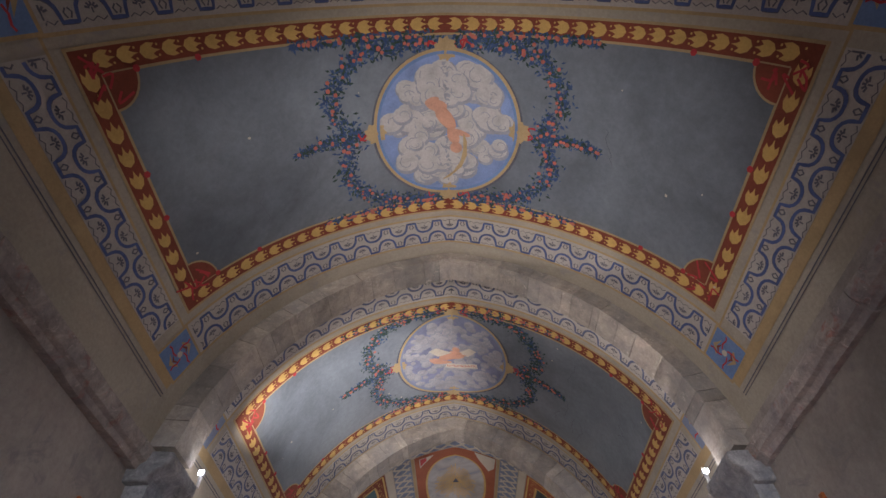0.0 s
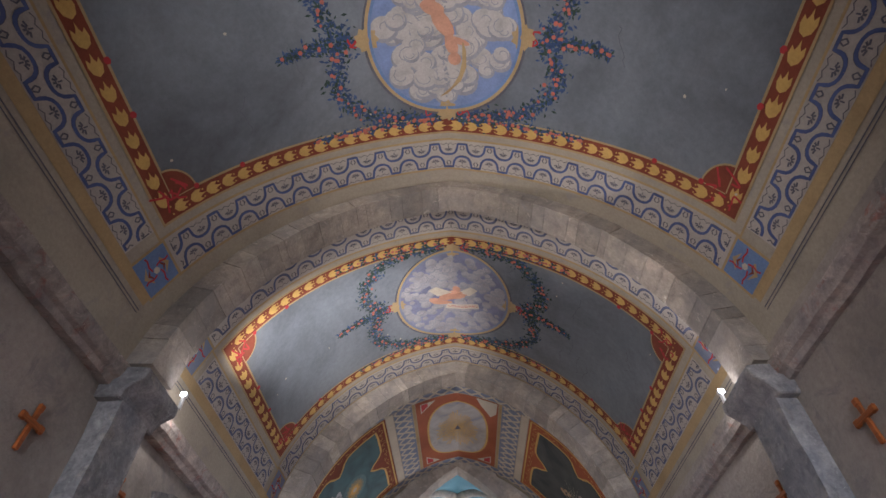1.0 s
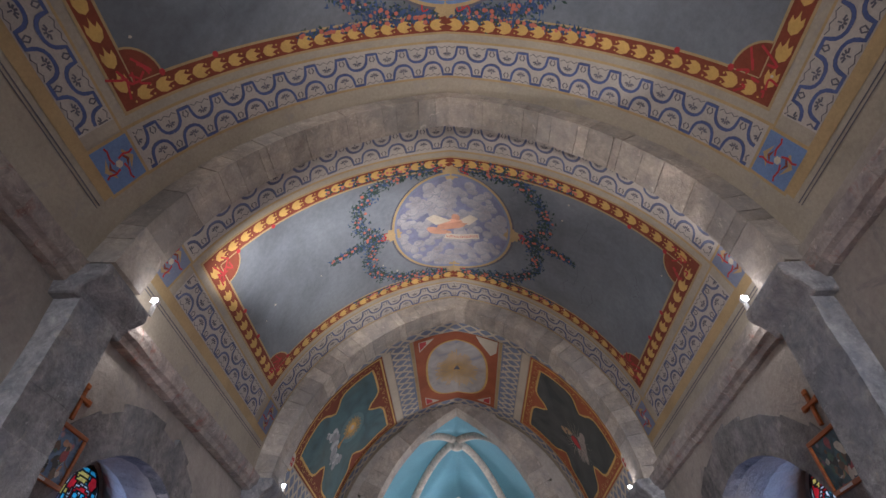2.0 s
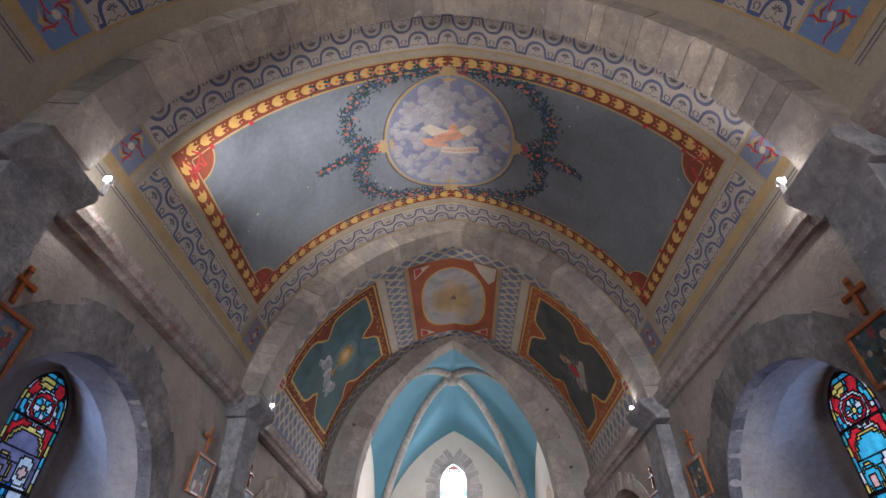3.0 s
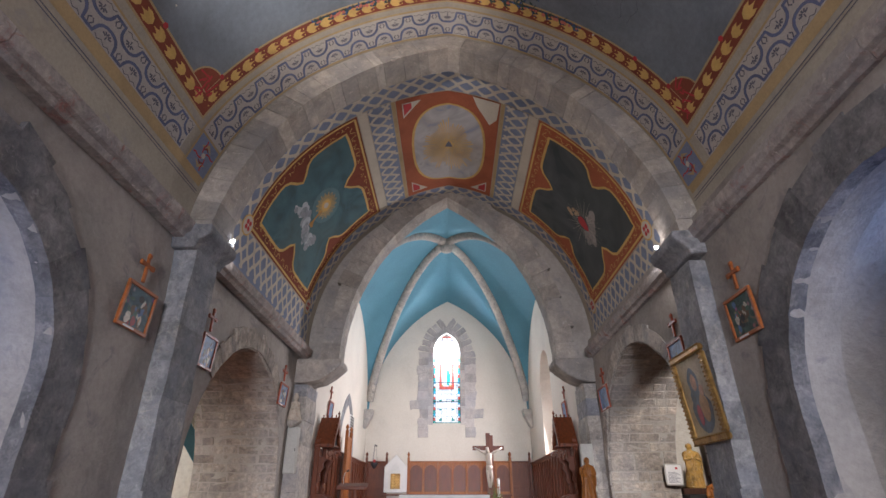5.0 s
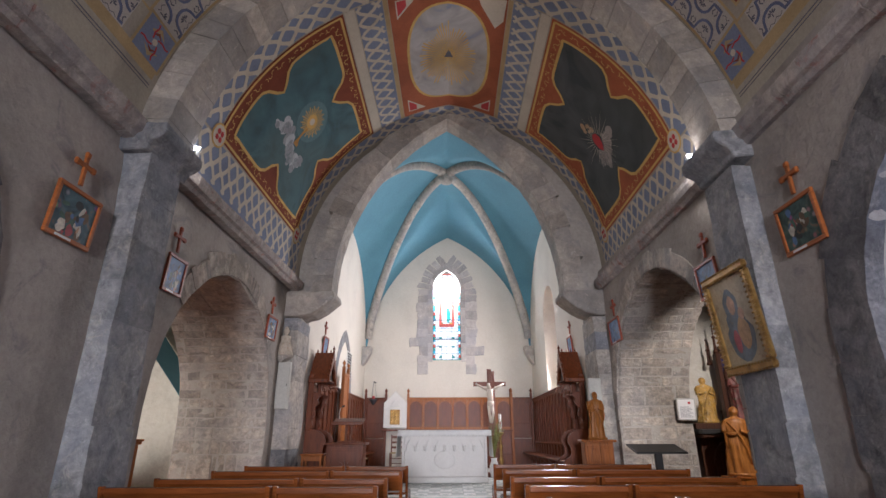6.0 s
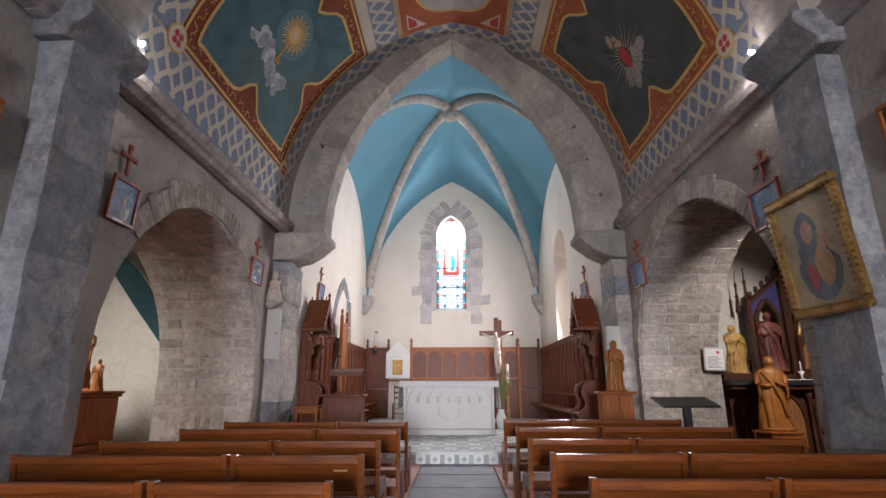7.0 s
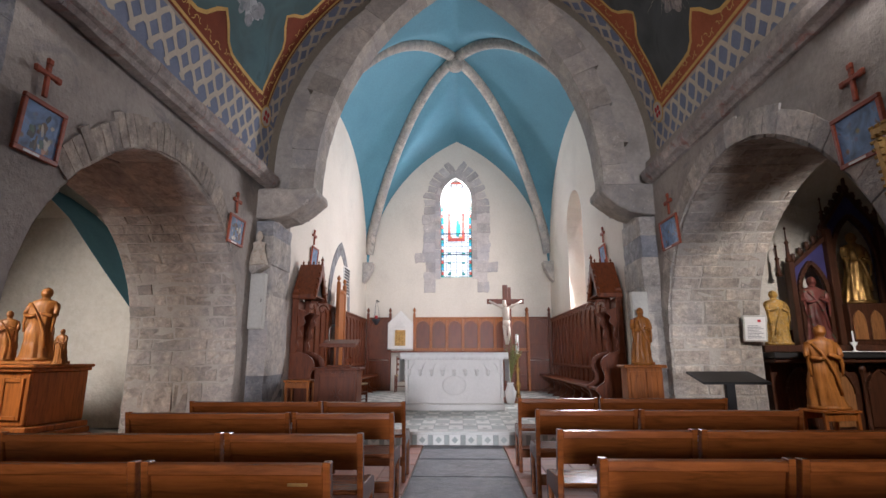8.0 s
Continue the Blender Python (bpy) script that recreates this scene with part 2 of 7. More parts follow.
def glass(name, c, clear=0.45):
    """Stained glass: coloured see-through and diffusing."""
    m = Mat(name)
    t = m.t
    n = m.noise(9, 4)
    col = m.ramp(n, [(0.3, sc(c, 0.6)), (0.6, c), (0.8, sc(c, 1.25))])
    tr = m.node("ShaderNodeBsdfTransparent", Color=col).outputs[0]
    tl = m.node("ShaderNodeBsdfTranslucent", Color=col).outputs[0]
    mx = t.nodes.new("ShaderNodeMixShader")
    mx.inputs[0].default_value = 1 - clear
    t.links.new(tr, mx.inputs[1]), t.links.new(tl, mx.inputs[2])
    t.links.new(mx.outputs[0], t.nodes["Material Output"].inputs[0])
    return m.m


GL = {k: glass(k + "_glass", c) for k, c in dict(red=(0.75, 0.03, 0.04), blue=(0.03, 0.16, 0.62), cyan=(0.06, 0.5, 0.72), teal=(0.05, 0.42, 0.38),
      yellow=(0.85, 0.62, 0.16), white=(0.82, 0.85, 0.88), pale=(0.92, 0.95, 0.97), purple=(0.2, 0.1, 0.36), navy=(0.03, 0.04, 0.14), amber=(0.8, 0.4, 0.1), pink=(0.9, 0.5, 0.45), mauve=(0.22, 0.19, 0.30), rose=(0.80, 0.16, 0.12)).items()}
LEAD = worn("lead_came", (0.03, 0.03, 0.035), 0.8, 1.2, 5, 0.6, 0.05)

# ---- building helpers ----


def mesh(name, verts, faces, mat, parent=None, label="", smooth=False):
    """One mesh object, under a thing or a part, or on its own."""
    me = bpy.data.meshes.new(name)
    me.from_pydata([tuple(v) for v in verts], [], [tuple(f) for f in faces])
    me.materials.append(mat)
    if smooth:
        me.shade_smooth()
    ob = new(name, me)
    ob.parent = parent
    if label:
        tagged(ob, label)
    return ob


def part(name, bm, mat, parent=None, label="", smooth=False):
    me = bpy.data.meshes.new(name)
    bmesh.ops.recalc_face_normals(bm, faces=bm.faces[:])
    bm.to_mesh(me)
    bm.free()
    me.materials.append(mat)
    if smooth:
        me.shade_smooth()
    ob = new(name, me)
    ob.parent = parent
    if label:
        tagged(ob, label)
    return ob


def empty(name, label, category, m=None, group="", kind=""):
    ob = new(name)
    ob.empty_display_size = 0.1
    if m is not None:
        ob.matrix_world = m
    return tagged(ob, label, category, group, kind)


BOXF = [(0, 3, 2, 1), (4, 5, 6, 7), (0, 1, 5, 4), (1, 2, 6, 5), (2, 3, 7, 6), (3, 0, 4, 7)]


def hexa(bm, c, bevel=0.0):
    """A block from eight corners: four below, four above, both going round the same way."""
    vs = [bm.verts.new(v) for v in c]
    fs = [bm.faces.new([vs[i] for i in f]) for f in BOXF]
    if bevel:
        bmesh.ops.bevel(bm, geom=list({e for f in fs for e in f.edges}), offset=bevel, segments=1, affect="EDGES", profile=0.5)


def boxc(x0, x1, y0, y1, z0, z1):
    return [(x0, y0, z0), (x1, y0, z0), (x1, y1, z0), (x0, y1, z0), (x0, y0, z1), (x1, y0, z1), (x1, y1, z1), (x0, y1, z1)]


def box(name, x0, x1, y0, y1, z0, z1, mat, parent=None, bevel=0.008, label=""):
    bm = bmesh.new()
    hexa(bm, boxc(x0, x1, y0, y1, z0, z1), bevel)
    return part(name, bm, mat, parent, label)


def stone(name, corners, mat, parent, bevel=0.012):
    bm = bmesh.new()
    hexa(bm, corners, bevel)
    return part(name, bm, mat, parent)


def roughen(ob, amp=0.012, cuts=2, size=6.0):
    """Weathered faces: the block is cut finer and its skin pushed about."""
    bm = bmesh.new()
    bm.from_mesh(ob.data)
    bmesh.ops.triangulate(bm, faces=[f for f in bm.faces if len(f.verts) > 4])
    bmesh.ops.subdivide_edges(bm, edges=bm.edges[:], cuts=cuts, use_grid_fill=True)
    for v in bm.verts:
        v.co += noise.noise_vector(v.co * size) * amp + noise.noise_vector(v.co * size * 3.1) * amp * 0.5
    bm.to_mesh(ob.data)
    bm.free()
    return ob


def lathe(name, profile, mat, parent=None, steps=20, at=(0, 0, 0), label="", smooth=True):
    vs, fs = [], []
    for r, z in profile:
        for i in range(steps):
            a = 2 * math.pi * i / steps
            vs.append((at[0] + r * math.cos(a), at[1] + r * math.sin(a), at[2] + z))
    for j in range(len(profile) - 1):
        for i in range(steps):
            k = (i + 1) % steps
            fs.append((j * steps + i, j * steps + k, (j + 1) * steps + k, (j + 1) * steps + i))
    fs.append(tuple(range(steps))[::-1])
    fs.append(tuple(range((len(profile) - 1) * steps, len(profile) * steps)))
    return mesh(name, vs, fs, mat, parent, label, smooth)


def prism(name, outline, d0, d1, plane, mat, parent=None, label="", bevel=0.0):
    """A flat outline pushed from d0 to d1. plane 'x': outline of (y, z); 'y': of (x, z); 'z': of (x, y)."""
    bm = bmesh.new()

    def at(p, d):
        return {"x": (d, p[0], p[1]), "y": (p[0], d, p[1]), "z": (p[0], p[1], d)}[plane]

    a = [bm.verts.new(at(p, d0)) for p in outline]
    b = [bm.verts.new(at(p, d1)) for p in outline]
    bm.faces.new(a), bm.faces.new(b[::-1])
    n = len(a)
    for i in range(n):
        bm.faces.new((a[i], b[i], b[(i + 1) % n], a[(i + 1) % n]))
    if bevel:
        bmesh.ops.recalc_face_normals(bm, faces=bm.faces[:])
        bmesh.ops.bevel(bm, geom=[e for e in bm.edges if e.calc_face_angle(0) > 0.5], offset=bevel, segments=1, affect="EDGES")
    return part(name, bm, mat, parent, label)


def arch_pts(cy, half, spring, apex, n=16):
    """Points over an arch from its near to its far springing; pointed where it rises above its half span."""
    h = apex - spring
    if h <= half * 1.0001:
        R = (half * half + h * h) / (2 * h)
        a = math.asin(min(1, half / R))
        if h >= half * 0.9999:
            a = math.pi / 2
        return [(cy + R * math.sin(-a + 2 * a * i / n), apex - R + R * math.cos(-a + 2 * a * i / n)) for i in range(n + 1)]
    e = (h * h - half * half) / (2 * half)
    R = half + e
    am = math.acos(e / R)
    m = n // 2
    left = [(cy + e - R * math.cos(am * i / m), spring + R * math.sin(am * i / m)) for i in range(m + 1)]
    return left + [(2 * cy - y, z) for y, z in left[-2::-1]]


# ---- plan ----
WL, WR = -2.92, 2.84          # faces of the side walls
ZC = 3.72                     # top of the wall under the cornice
HW, Z0, ZA = 2.93, 4.0, 7.55  # vault: half span, springing, crown
VE = ((ZA - Z0) ** 2 - HW ** 2) / (2 * HW)
VR = HW + VE
SH = VR * math.acos(VE / VR)  # half girth of the vault


def shear(x, y, z):
    """The vault's ribs lean a little to the east and stand slightly askew."""
    lean = np.interp(y, [9.5, 13.6], [0.16, 0.04])
    skew = np.interp(y, [2, 7, 12, 14.3], [0.02, 0.045, 0.04, 0.0])
    return (x, y + lean * max(z - 3.8, 0) + skew * x, z)


def V(s, y, off=0.0):
    """A point of the vault: s along its girth from the crown, y along the nave, off inwards."""
    a = math.acos(VE / VR) - abs(s) / VR
    g = 1 if s >= 0 else -1
    if a < 0:
        return shear(g * (HW - off), y, Z0 + a * VR)
    return shear(g * max((VR - off) * math.cos(a) - VE, 0.0), y, Z0 + (VR - off) * math.sin(a))


def sheet(name, s0, s1, y0, y1, off, mat, parent, ns=None, ny=None, label=""):
    ns = ns or max(2, int(abs(s1 - s0) / 0.12))
    ns += ns % 2
    ny = ny or max(1, int(abs(y1 - y0) / 0.8))
    vs = [V(s0 + (s1 - s0) * i / ns, y0 + (y1 - y0) * j / ny, off) for i in range(ns + 1) for j in range(ny + 1)]
    fs = [(i * (ny + 1) + j, i * (ny + 1) + j + 1, (i + 1) * (ny + 1) + j + 1, (i + 1) * (ny + 1) + j) for i in range(ns) for j in range(ny)]
    return mesh(name, vs, fs, mat, parent, label, True)


class Paint:
    """Flat painted figures on the vault, gathered by colour and laid a few millimetres proud."""

    def __init__(self):
        self.v, self.f = [], []

    def poly(self, pts, off):
        n = len(self.v)
        self.v += [V(s, y, off) for s, y in pts]
        self.f.append(tuple(range(n, n + len(pts))))

    def ribbon(self, pts, w, off):
        n, out = len(self.v), []
        for i, p in enumerate(pts):
            a, b = pts[max(i - 1, 0)], pts[min(i + 1, len(pts) - 1)]
            dx, dy = b[0] - a[0], b[1] - a[1]
            k = w / 2 / (math.hypot(dx, dy) or 1)
            out += [(p[0] - dy * k, p[1] + dx * k), (p[0] + dy * k, p[1] - dx * k)]
        self.v += [V(s, y, off) for s, y in out]
        self.f += [(n + 2 * i, n + 2 * i + 1, n + 2 * i + 3, n + 2 * i + 2) for i in range(len(pts) - 1)]

    def dot(self, s, y, r, off, n=7, ry=None):
        rim = [(r * math.cos(2 * math.pi * i / n), (ry or r) * math.sin(2 * math.pi * i / n)) for i in range(n)]
        if r < 0.06:
            self.poly([(s + a, y + b) for a, b in rim], off)
            return
        k = len(self.v)
        self.v += [V(s, y, off)] + [V(s + a * f, y + b * f, off) for f in (0.4, 0.72, 1.0) for a, b in rim]
        for i in range(n):
            j = (i + 1) % n
            self.f.append((k, k + 1 + i, k + 1 + j))
            for q in (1, 1 + n):
                self.f.append((k + q + i, k + q + n + i, k + q + n + j, k + q + j))

    def put(self, name, mat, parent, label=""):
        return mesh(name, self.v, self.f, mat, parent, label) if self.f else None


def turned(pts, at, ang, k=1.0):
    c, s = math.cos(ang) * k, math.sin(ang) * k
    return [(at[0] + x * c - y * s, at[1] + x * s + y * c) for x, y in pts]


# ---- setting: floor, walls, vault ----
floor = box("floor", -9, 9, -6, 26, -0.3, -0.02, MORTAR, None, 0, "")
tagged(floor, "bare mortar bed under the tiled church floor", "floor", kind="structure")

FLARE = 0.03                     # the north wall widens to the east
LCH = (11.92, 1.92, 1.3, 3.16)   # left chapel arch: centre, half span, springing, crown
RCH = (12.1, 1.95, 1.3, 3.28)
LNI = (6.45, 1.26, 1.9, 3.02)     # niche arches
RNI = (6.95, 1.4, 1.9, 3.12)


def outline_with(openings, y0, y1, z1):
    pts = [(y0, 0.0)]
    for cy, half, sp, ap in openings:
        pts += [(cy - half, 0.0)] + arch_pts(cy, half, sp, ap) + [(cy + half, 0.0)]
    return pts + [(y1, 0.0), (y1, z1), (y0, z1)]


# each nave wall: a face with the low niche arch, and a backing hollowed out wider behind it
for nm, X, d, ni, ch in (("wall_north", WL, -1.5, LNI, LCH), ("wall_south", WR, 1.2, RNI, RCH)):
    g = math.copysign(1, d)
    face = prism(nm, outline_with([ni, ch], -5, 14.45, 4.02), X, X + g * 0.42, "x", PLASTER)
    back = prism("wall_backing", outline_with([(ni[0] + 0.25, 2.1, 2.4, 3.92), ch], -5, 14.45, 4.02), X + g * 0.42, X + d, "x", PLASTER, face)
    if g < 0:
        for ob in (face, back):
            for v in ob.data.vertices:
                v.co.x -= FLARE * max(v.co.y - 9.2, 0)
    tagged(face, "rough grey lime-plastered nave wall with arched openings", "wall", kind="structure")
# unseen wall, added to close off the west end behind the start
wall_west = box("wall_west", -4.5, 4.5, -5.4, -5.0, 0, 9, PLASTER, None, 0)
tagged(wall_west, "plain plastered west wall behind the nave", "wall", kind="structure")

ceiling = sheet("ceiling", -SH, SH, -5.0, 14.6, 0.0, VAULT_PLASTER, None, 80, 40)
tagged(ceiling, "painted pointed barrel vault over the nave", "ceiling", kind="structure")
sheet("wall_band_north", -SH - 0.3, -SH, -5.0, 14.6, 0.0, VAULT_PLASTER, ceiling, 2, 40)
sheet("wall_band_south", SH, SH + 0.3, -5.0, 14.6, 0.0, VAULT_PLASTER, ceiling, 2, 40)
# unseen slab added over the vaults to keep sky light out
box("roof_slab", -3.7, 3.7, -5.4, 22.3, 9.2, 9.4, PLASTER, ceiling, 0)

# cornices: short moulded stones along both walls
CORN = [(0, 0), (0.05, 0.0), (0.07, 0.05), (0.11, 0.07), (0.13, 0.13), (0.13, 0.19), (0, 0.2)]
for side, X, nm in ((-1, WL, "cornice_north"), (1, WR, "cornice_south")):
    co = empty(nm, "weathered moulded stone cornice with traces of red paint", "cornice", kind="structure")
    y = -5.0
    rnd = random.Random(5 + side)
    while y < 14.2:
        ln = rnd.uniform(0.7, 1.3)
        d, dz = rnd.uniform(-0.004, 0.004), rnd.uniform(-0.005, 0.005)
        roughen(prism("cornice_stone", [(X - side * (a + d if a else -0.05), ZC - 0.1 + b + dz) for a, b in CORN], y + 0.006, min(y + ln, 14.28), "y", STONE_RED, co), 0.012, 4, 5.0)
        y += ln


# ---- ribs and pilasters ----
def rib(name, y0, y1, half=2.70, spring=3.82, apex=7.38, n=19):
    """A shallow pointed stone rib of separate voussoirs, from intrados to the vault behind."""
    r = empty(name, "pointed transverse rib of weathered grey stone blocks", "rib", kind="structure")
    e = ((apex - spring) ** 2 - half ** 2) / (2 * half)
    R, am = half + e, math.acos(e / (half + e))
    rnd = random.Random(int(y0 * 10))
    for side in (-1, 1):
        cuts = [0.0] + sorted(am * (i + rnd.uniform(-0.3, 0.3)) / n for i in range(1, n)) + [am]
        for i in range(n):
            a0, a1 = cuts[i] + 0.0007, cuts[i + 1] - 0.0007
            ins = rnd.uniform(-0.003, 0.003)
            c = []
            for yy in (y0 + rnd.uniform(-0.005, 0.005), y1):
                for rr, a in ((R + ins, a0), (R + 0.5, a0), (R + 0.5, a1), (R + ins, a1)):
                    top = i == n - 1 and a == a1
                    c.append(shear(side * (0.0008 if top else max(rr * math.cos(a) - e, 0.002)), yy, spring + rr * math.sin(a)))
            roughen(stone("voussoir", c, STONE_RIB, r, 0.0), 0.005, 3, 7.0)
    for side in (-1, 1):
        sk = shear(side * 2.7, y0, 3.0)[1] - y0
        wall = WR if side > 0 else WL
        inner = -2.74 if side < 0 else 2.66
        z, k = 0.0, 0
        while z < 3.5:
            h = min(rnd.uniform(0.30, 0.5), 3.52 - z)
            if h < 0.1:
                break
            j = rnd.uniform(-0.004, 0.004)
            bt = 0.16 * max(0, (1.2 - z)) * 0.3
            xs = sorted((inner - side * (j + bt), wall + side * 0.1))
            if k % 2:
                ym = y0 + sk + (y1 - y0) * rnd.uniform(0.35, 0.65)
                for ya, yb in ((y0 + sk - 0.02, ym - 0.001), (ym + 0.001, y1 + sk + 0.02)):
                    roughen(stone("pilaster_block", boxc(xs[0], xs[1], ya, yb, z, z + h - 0.001), STONE, r, 0.0), 0.008, 4, 5.0)
            else:
                roughen(stone("pilaster_block", boxc(xs[0], xs[1], y0 + sk - 0.02 + j, y1 + sk + 0.02 + j, z, z + h - 0.001), STONE, r, 0.0), 0.008, 4, 5.0)
            z += h
            k += 1
        prof = [(wall + side * 0.1, 3.5), (inner, 3.5), (inner - side * 0.01, 3.55), (inner - side * 0.05, 3.60), (inner - side * 0.13, 3.66), (inner - side * 0.15, 3.69), (inner - side * 0.15, 3.78), (wall + side * 0.1, 3.80)]
        roughen(prism("capital", prof, y0 + sk - 0.10, y1 + sk + 0.12, "y", STONE, r, "moulded stone capital", 0.012), 0.008, 3, 6.0)
    return r


rib("rib_west", -0.2, 0.24)
rib("rib_middle", 4.62, 5.06, 2.68, 3.9, 7.38)
rib("rib_east", 9.14, 9.64, 2.66, 3.7, 7.26)

# ---- chancel arch ----
chancel_wall = prism("chancel_wall", [(-4.2, 0), (-2.82, 0), (-2.82, 3.3), (-2.5, 3.3)] + arch_pts(-0.05, 2.45, 3.5, 7.62, 28) + [(2.4, 3.3), (2.62, 3.3), (2.62, 0), (4.2, 0), (4.2, 9.2), (-4.2, 9.2)],
                     14.42, 15.0, "y", PLASTER)
tagged(chancel_wall, "plastered wall above the pointed chancel arch", "wall", kind="structure")
ca = empty("chancel_arch", "pointed chancel arch of large dressed stones on heavy corbels", "arch", kind="structure")
rnd = random.Random(3)
half, spring, apex, n = 2.19, 3.62, 7.42, 15
e = ((apex - spring) ** 2 - half ** 2) / (2 * half)
R, am = half + e, math.acos(e / (half + e))
for side in (-1, 1):
    for i in range(n):
        a0, a1 = am * i / n + 0.0005, am * (i + 1) / n - 0.0005
        w = rnd.uniform(0.34, 0.48)
        j = rnd.uniform(-0.004, 0.004)
        c = [(-0.05 + side * (0.002 if i == n - 1 and a == a1 else max(rr * math.cos(a) - e, 0.003)), yy, spring + rr * math.sin(a)) for yy in (14.24 + j, 14.74) for rr, a in ((R, a0), (R + w, a0), (R + w, a1), (R, a1))]
        roughen(stone("voussoir", c, STONE_RIB, ca, 0.0), 0.008, 4, 6.0)
    X = -0.05 + side * 2.19
    prof = [(X - side * 0.06, 3.62), (X - side * 0.07, 3.50), (X + side * 0.02, 3.42), (X + side * 0.16, 3.30), (X + side * 0.34, 3.20), (X + side * 0.6, 3.14), (X + side * 1.0, 3.14), (X + side * 1.0, 3.62)]
    roughen(prism("corbel", prof, 14.2, 14.84, "y", STONE_RIB, ca, "carved granite corbel", 0.02), 0.014, 4, 5.0)
    z = 0.0
    while z < 3.1:
        h = min(rnd.uniform(0.32, 0.5), 3.12 - z)
        if h < 0.08:
            break
        xs = sorted(((2.6 if side > 0 else -2.8) + side * rnd.uniform(0, 0.02), X + side * 1.0))
        roughen(stone("jamb_stone", boxc(xs[0], xs[1], 14.22 + rnd.uniform(0, 0.02), 15.05, z, z + h - 0.004), STONE if rnd.random() < 0.25 else STONE_PALE, ca, 0.0), 0.012, 4)
        z += h

# ---- chancel shell ----
AXC, AHW, AY0, AY1 = -0.1, 2.72, 15.0, 21.95


def window_wall(name, plane_d0, plane_d1, plane, u0, u1, z1, cu, half, sill, spring, apex, mat):
    """A wall with one lancet opening, in two halves that meet above and below it."""
    ap = arch_pts(cu, half, spring, apex, 16)
    left = [(u0, 0), (cu, 0), (cu, sill), (cu - half, sill)] + ap[:9] + [(cu, z1), (u0, z1)]
    right = [(u1, 0), (cu, 0), (cu, sill), (cu + half, sill)] + ap[:7:-1] + [(cu, z1), (u1, z1)]
    a = prism(name, left, plane_d0, plane_d1, plane, mat)
    b = prism("wall_half", right, plane_d0, plane_d1, plane, mat, a)
    return tagged(a, "lime-washed wall with a tall lancet window", "wall", kind="structure")


window_wall("wall_east", AY1, AY1 + 0.6, "y", AXC - 3.4, AXC + 3.4, 9.0, -0.14, 0.47, 3.4, 5.9, 6.5, WHITE)
SWIN = (18.5, 0.8, 2.2, 4.1, 4.9)
window_wall("wall_chancel_south", AXC + AHW, AXC + AHW + 0.7, "x", AY0, AY1, 9.0, *SWIN, WHITE)
nw = prism("wall_chancel_north", [(15.0, 0), (22.0, 0), (22.0, 9.0), (15.0, 9.0)], AXC - AHW, AXC - AHW - 0.6, "x", WHITE)
tagged(nw, "white lime-washed chancel wall", "wall", kind="structure")

# ribbed blue vault
YC = (AY0 + AY1) / 2 - 0.3
HB = 3.75


def pointed(u, h0, h1):
    """Height of a pointed profile at u of its half span (0 crown, 1 springing)."""
    e2 = ((h1 - h0) ** 2 - AHW ** 2) / (2 * AHW)
    R2 = AHW + e2
    return h0 + math.sqrt(max(R2 * R2 - (abs(u) * AHW + e2) ** 2, 0))


def apse_z(x, y):
    v = (y - YC) / HB
    u = (x - AXC) / AHW
    h = 8.25 - 0.55 * v * v
    k = 8.25 - 1.6 * u * u
    return max(pointed(min(abs(u), 1), 3.4, h), 3.4 + (k - 3.4) * math.sqrt(max(1 - abs(v) ** 2.2, 0)) if abs(v) < 1 else 0)


N = 60
vs = [(AXC + AHW * (-1 + 2 * i / N), AY0 - 0.1 + (AY1 - AY0 + 0.1) * j / N, 0) for i in range(N + 1) for j in range(N + 1)]
vs = [(x, y, apse_z(x, y)) for x, y, _ in vs]
fs = [(i * (N + 1) + j, i * (N + 1) + j + 1, (i + 1) * (N + 1) + j + 1, (i + 1) * (N + 1) + j) for i in range(N) for j in range(N)]
ceiling_apse = mesh("ceiling_chancel", vs, fs, TEAL, None, "", True)
tagged(ceiling_apse, "sky-blue painted ribbed vault over the chancel", "ceiling", kind="structure")
for sx in (-1, 1):
    for sy in (-1, 1):
        ring = []
        K = 26
        for i in range(K + 1):
            t = 0.03 + 0.95 * i / K
            x, y = AXC + sx * AHW * t, YC + sy * HB * t
            y = min(max(y, AY0 + 0.02), AY1 - 0.02)
            ring.append(Vector((x, y, min(apse_z(x, y), apse_z(AXC + sx * AHW * t * 0.98, y)) - 0.02)))
        vs, fs = [], []
        sec = [(-0.13, 0.1), (-0.12, -0.06), (-0.05, -0.15), (0.05, -0.15), (0.12, -0.06), (0.13, 0.1)]
        for i, p in enumerate(ring):
            d = (ring[min(i + 1, K)] - ring[max(i - 1, 0)]).normalized()
            sd = d.cross(Vector((0, 0, 1))).normalized()
            up = sd.cross(d)
            vs += [p + sd * a + up * b for a, b in sec]
        m6 = len(sec)
        for i in range(K):
            fs += [(i * m6 + j, i * m6 + (j + 1) % m6, (i + 1) * m6 + (j + 1) % m6, (i + 1) * m6 + j) for j in range(m6)]
        mesh("vault_rib", vs, fs, STONE_PALE, ceiling_apse, "moulded stone vault rib", True)
lathe("boss", [(0.02, -0.3), (0.16, -0.27), (0.2, -0.18), (0.2, 0.0)], STONE_PALE, ceiling_apse, 16, (AXC, YC, 8.2), "round keystone boss")
for sx in (-1, 1):
    X = AXC + sx * AHW
    prism("vault_corbel", [(X, 3.75), (X - sx * 0.3, 3.75), (X - sx * 0.26, 3.55), (X - sx * 0.1, 3.25), (X, 3.15)], 21.25, 21.6, "y", STONE_PALE, ceiling_apse, "tapering stone corbel", 0.02)

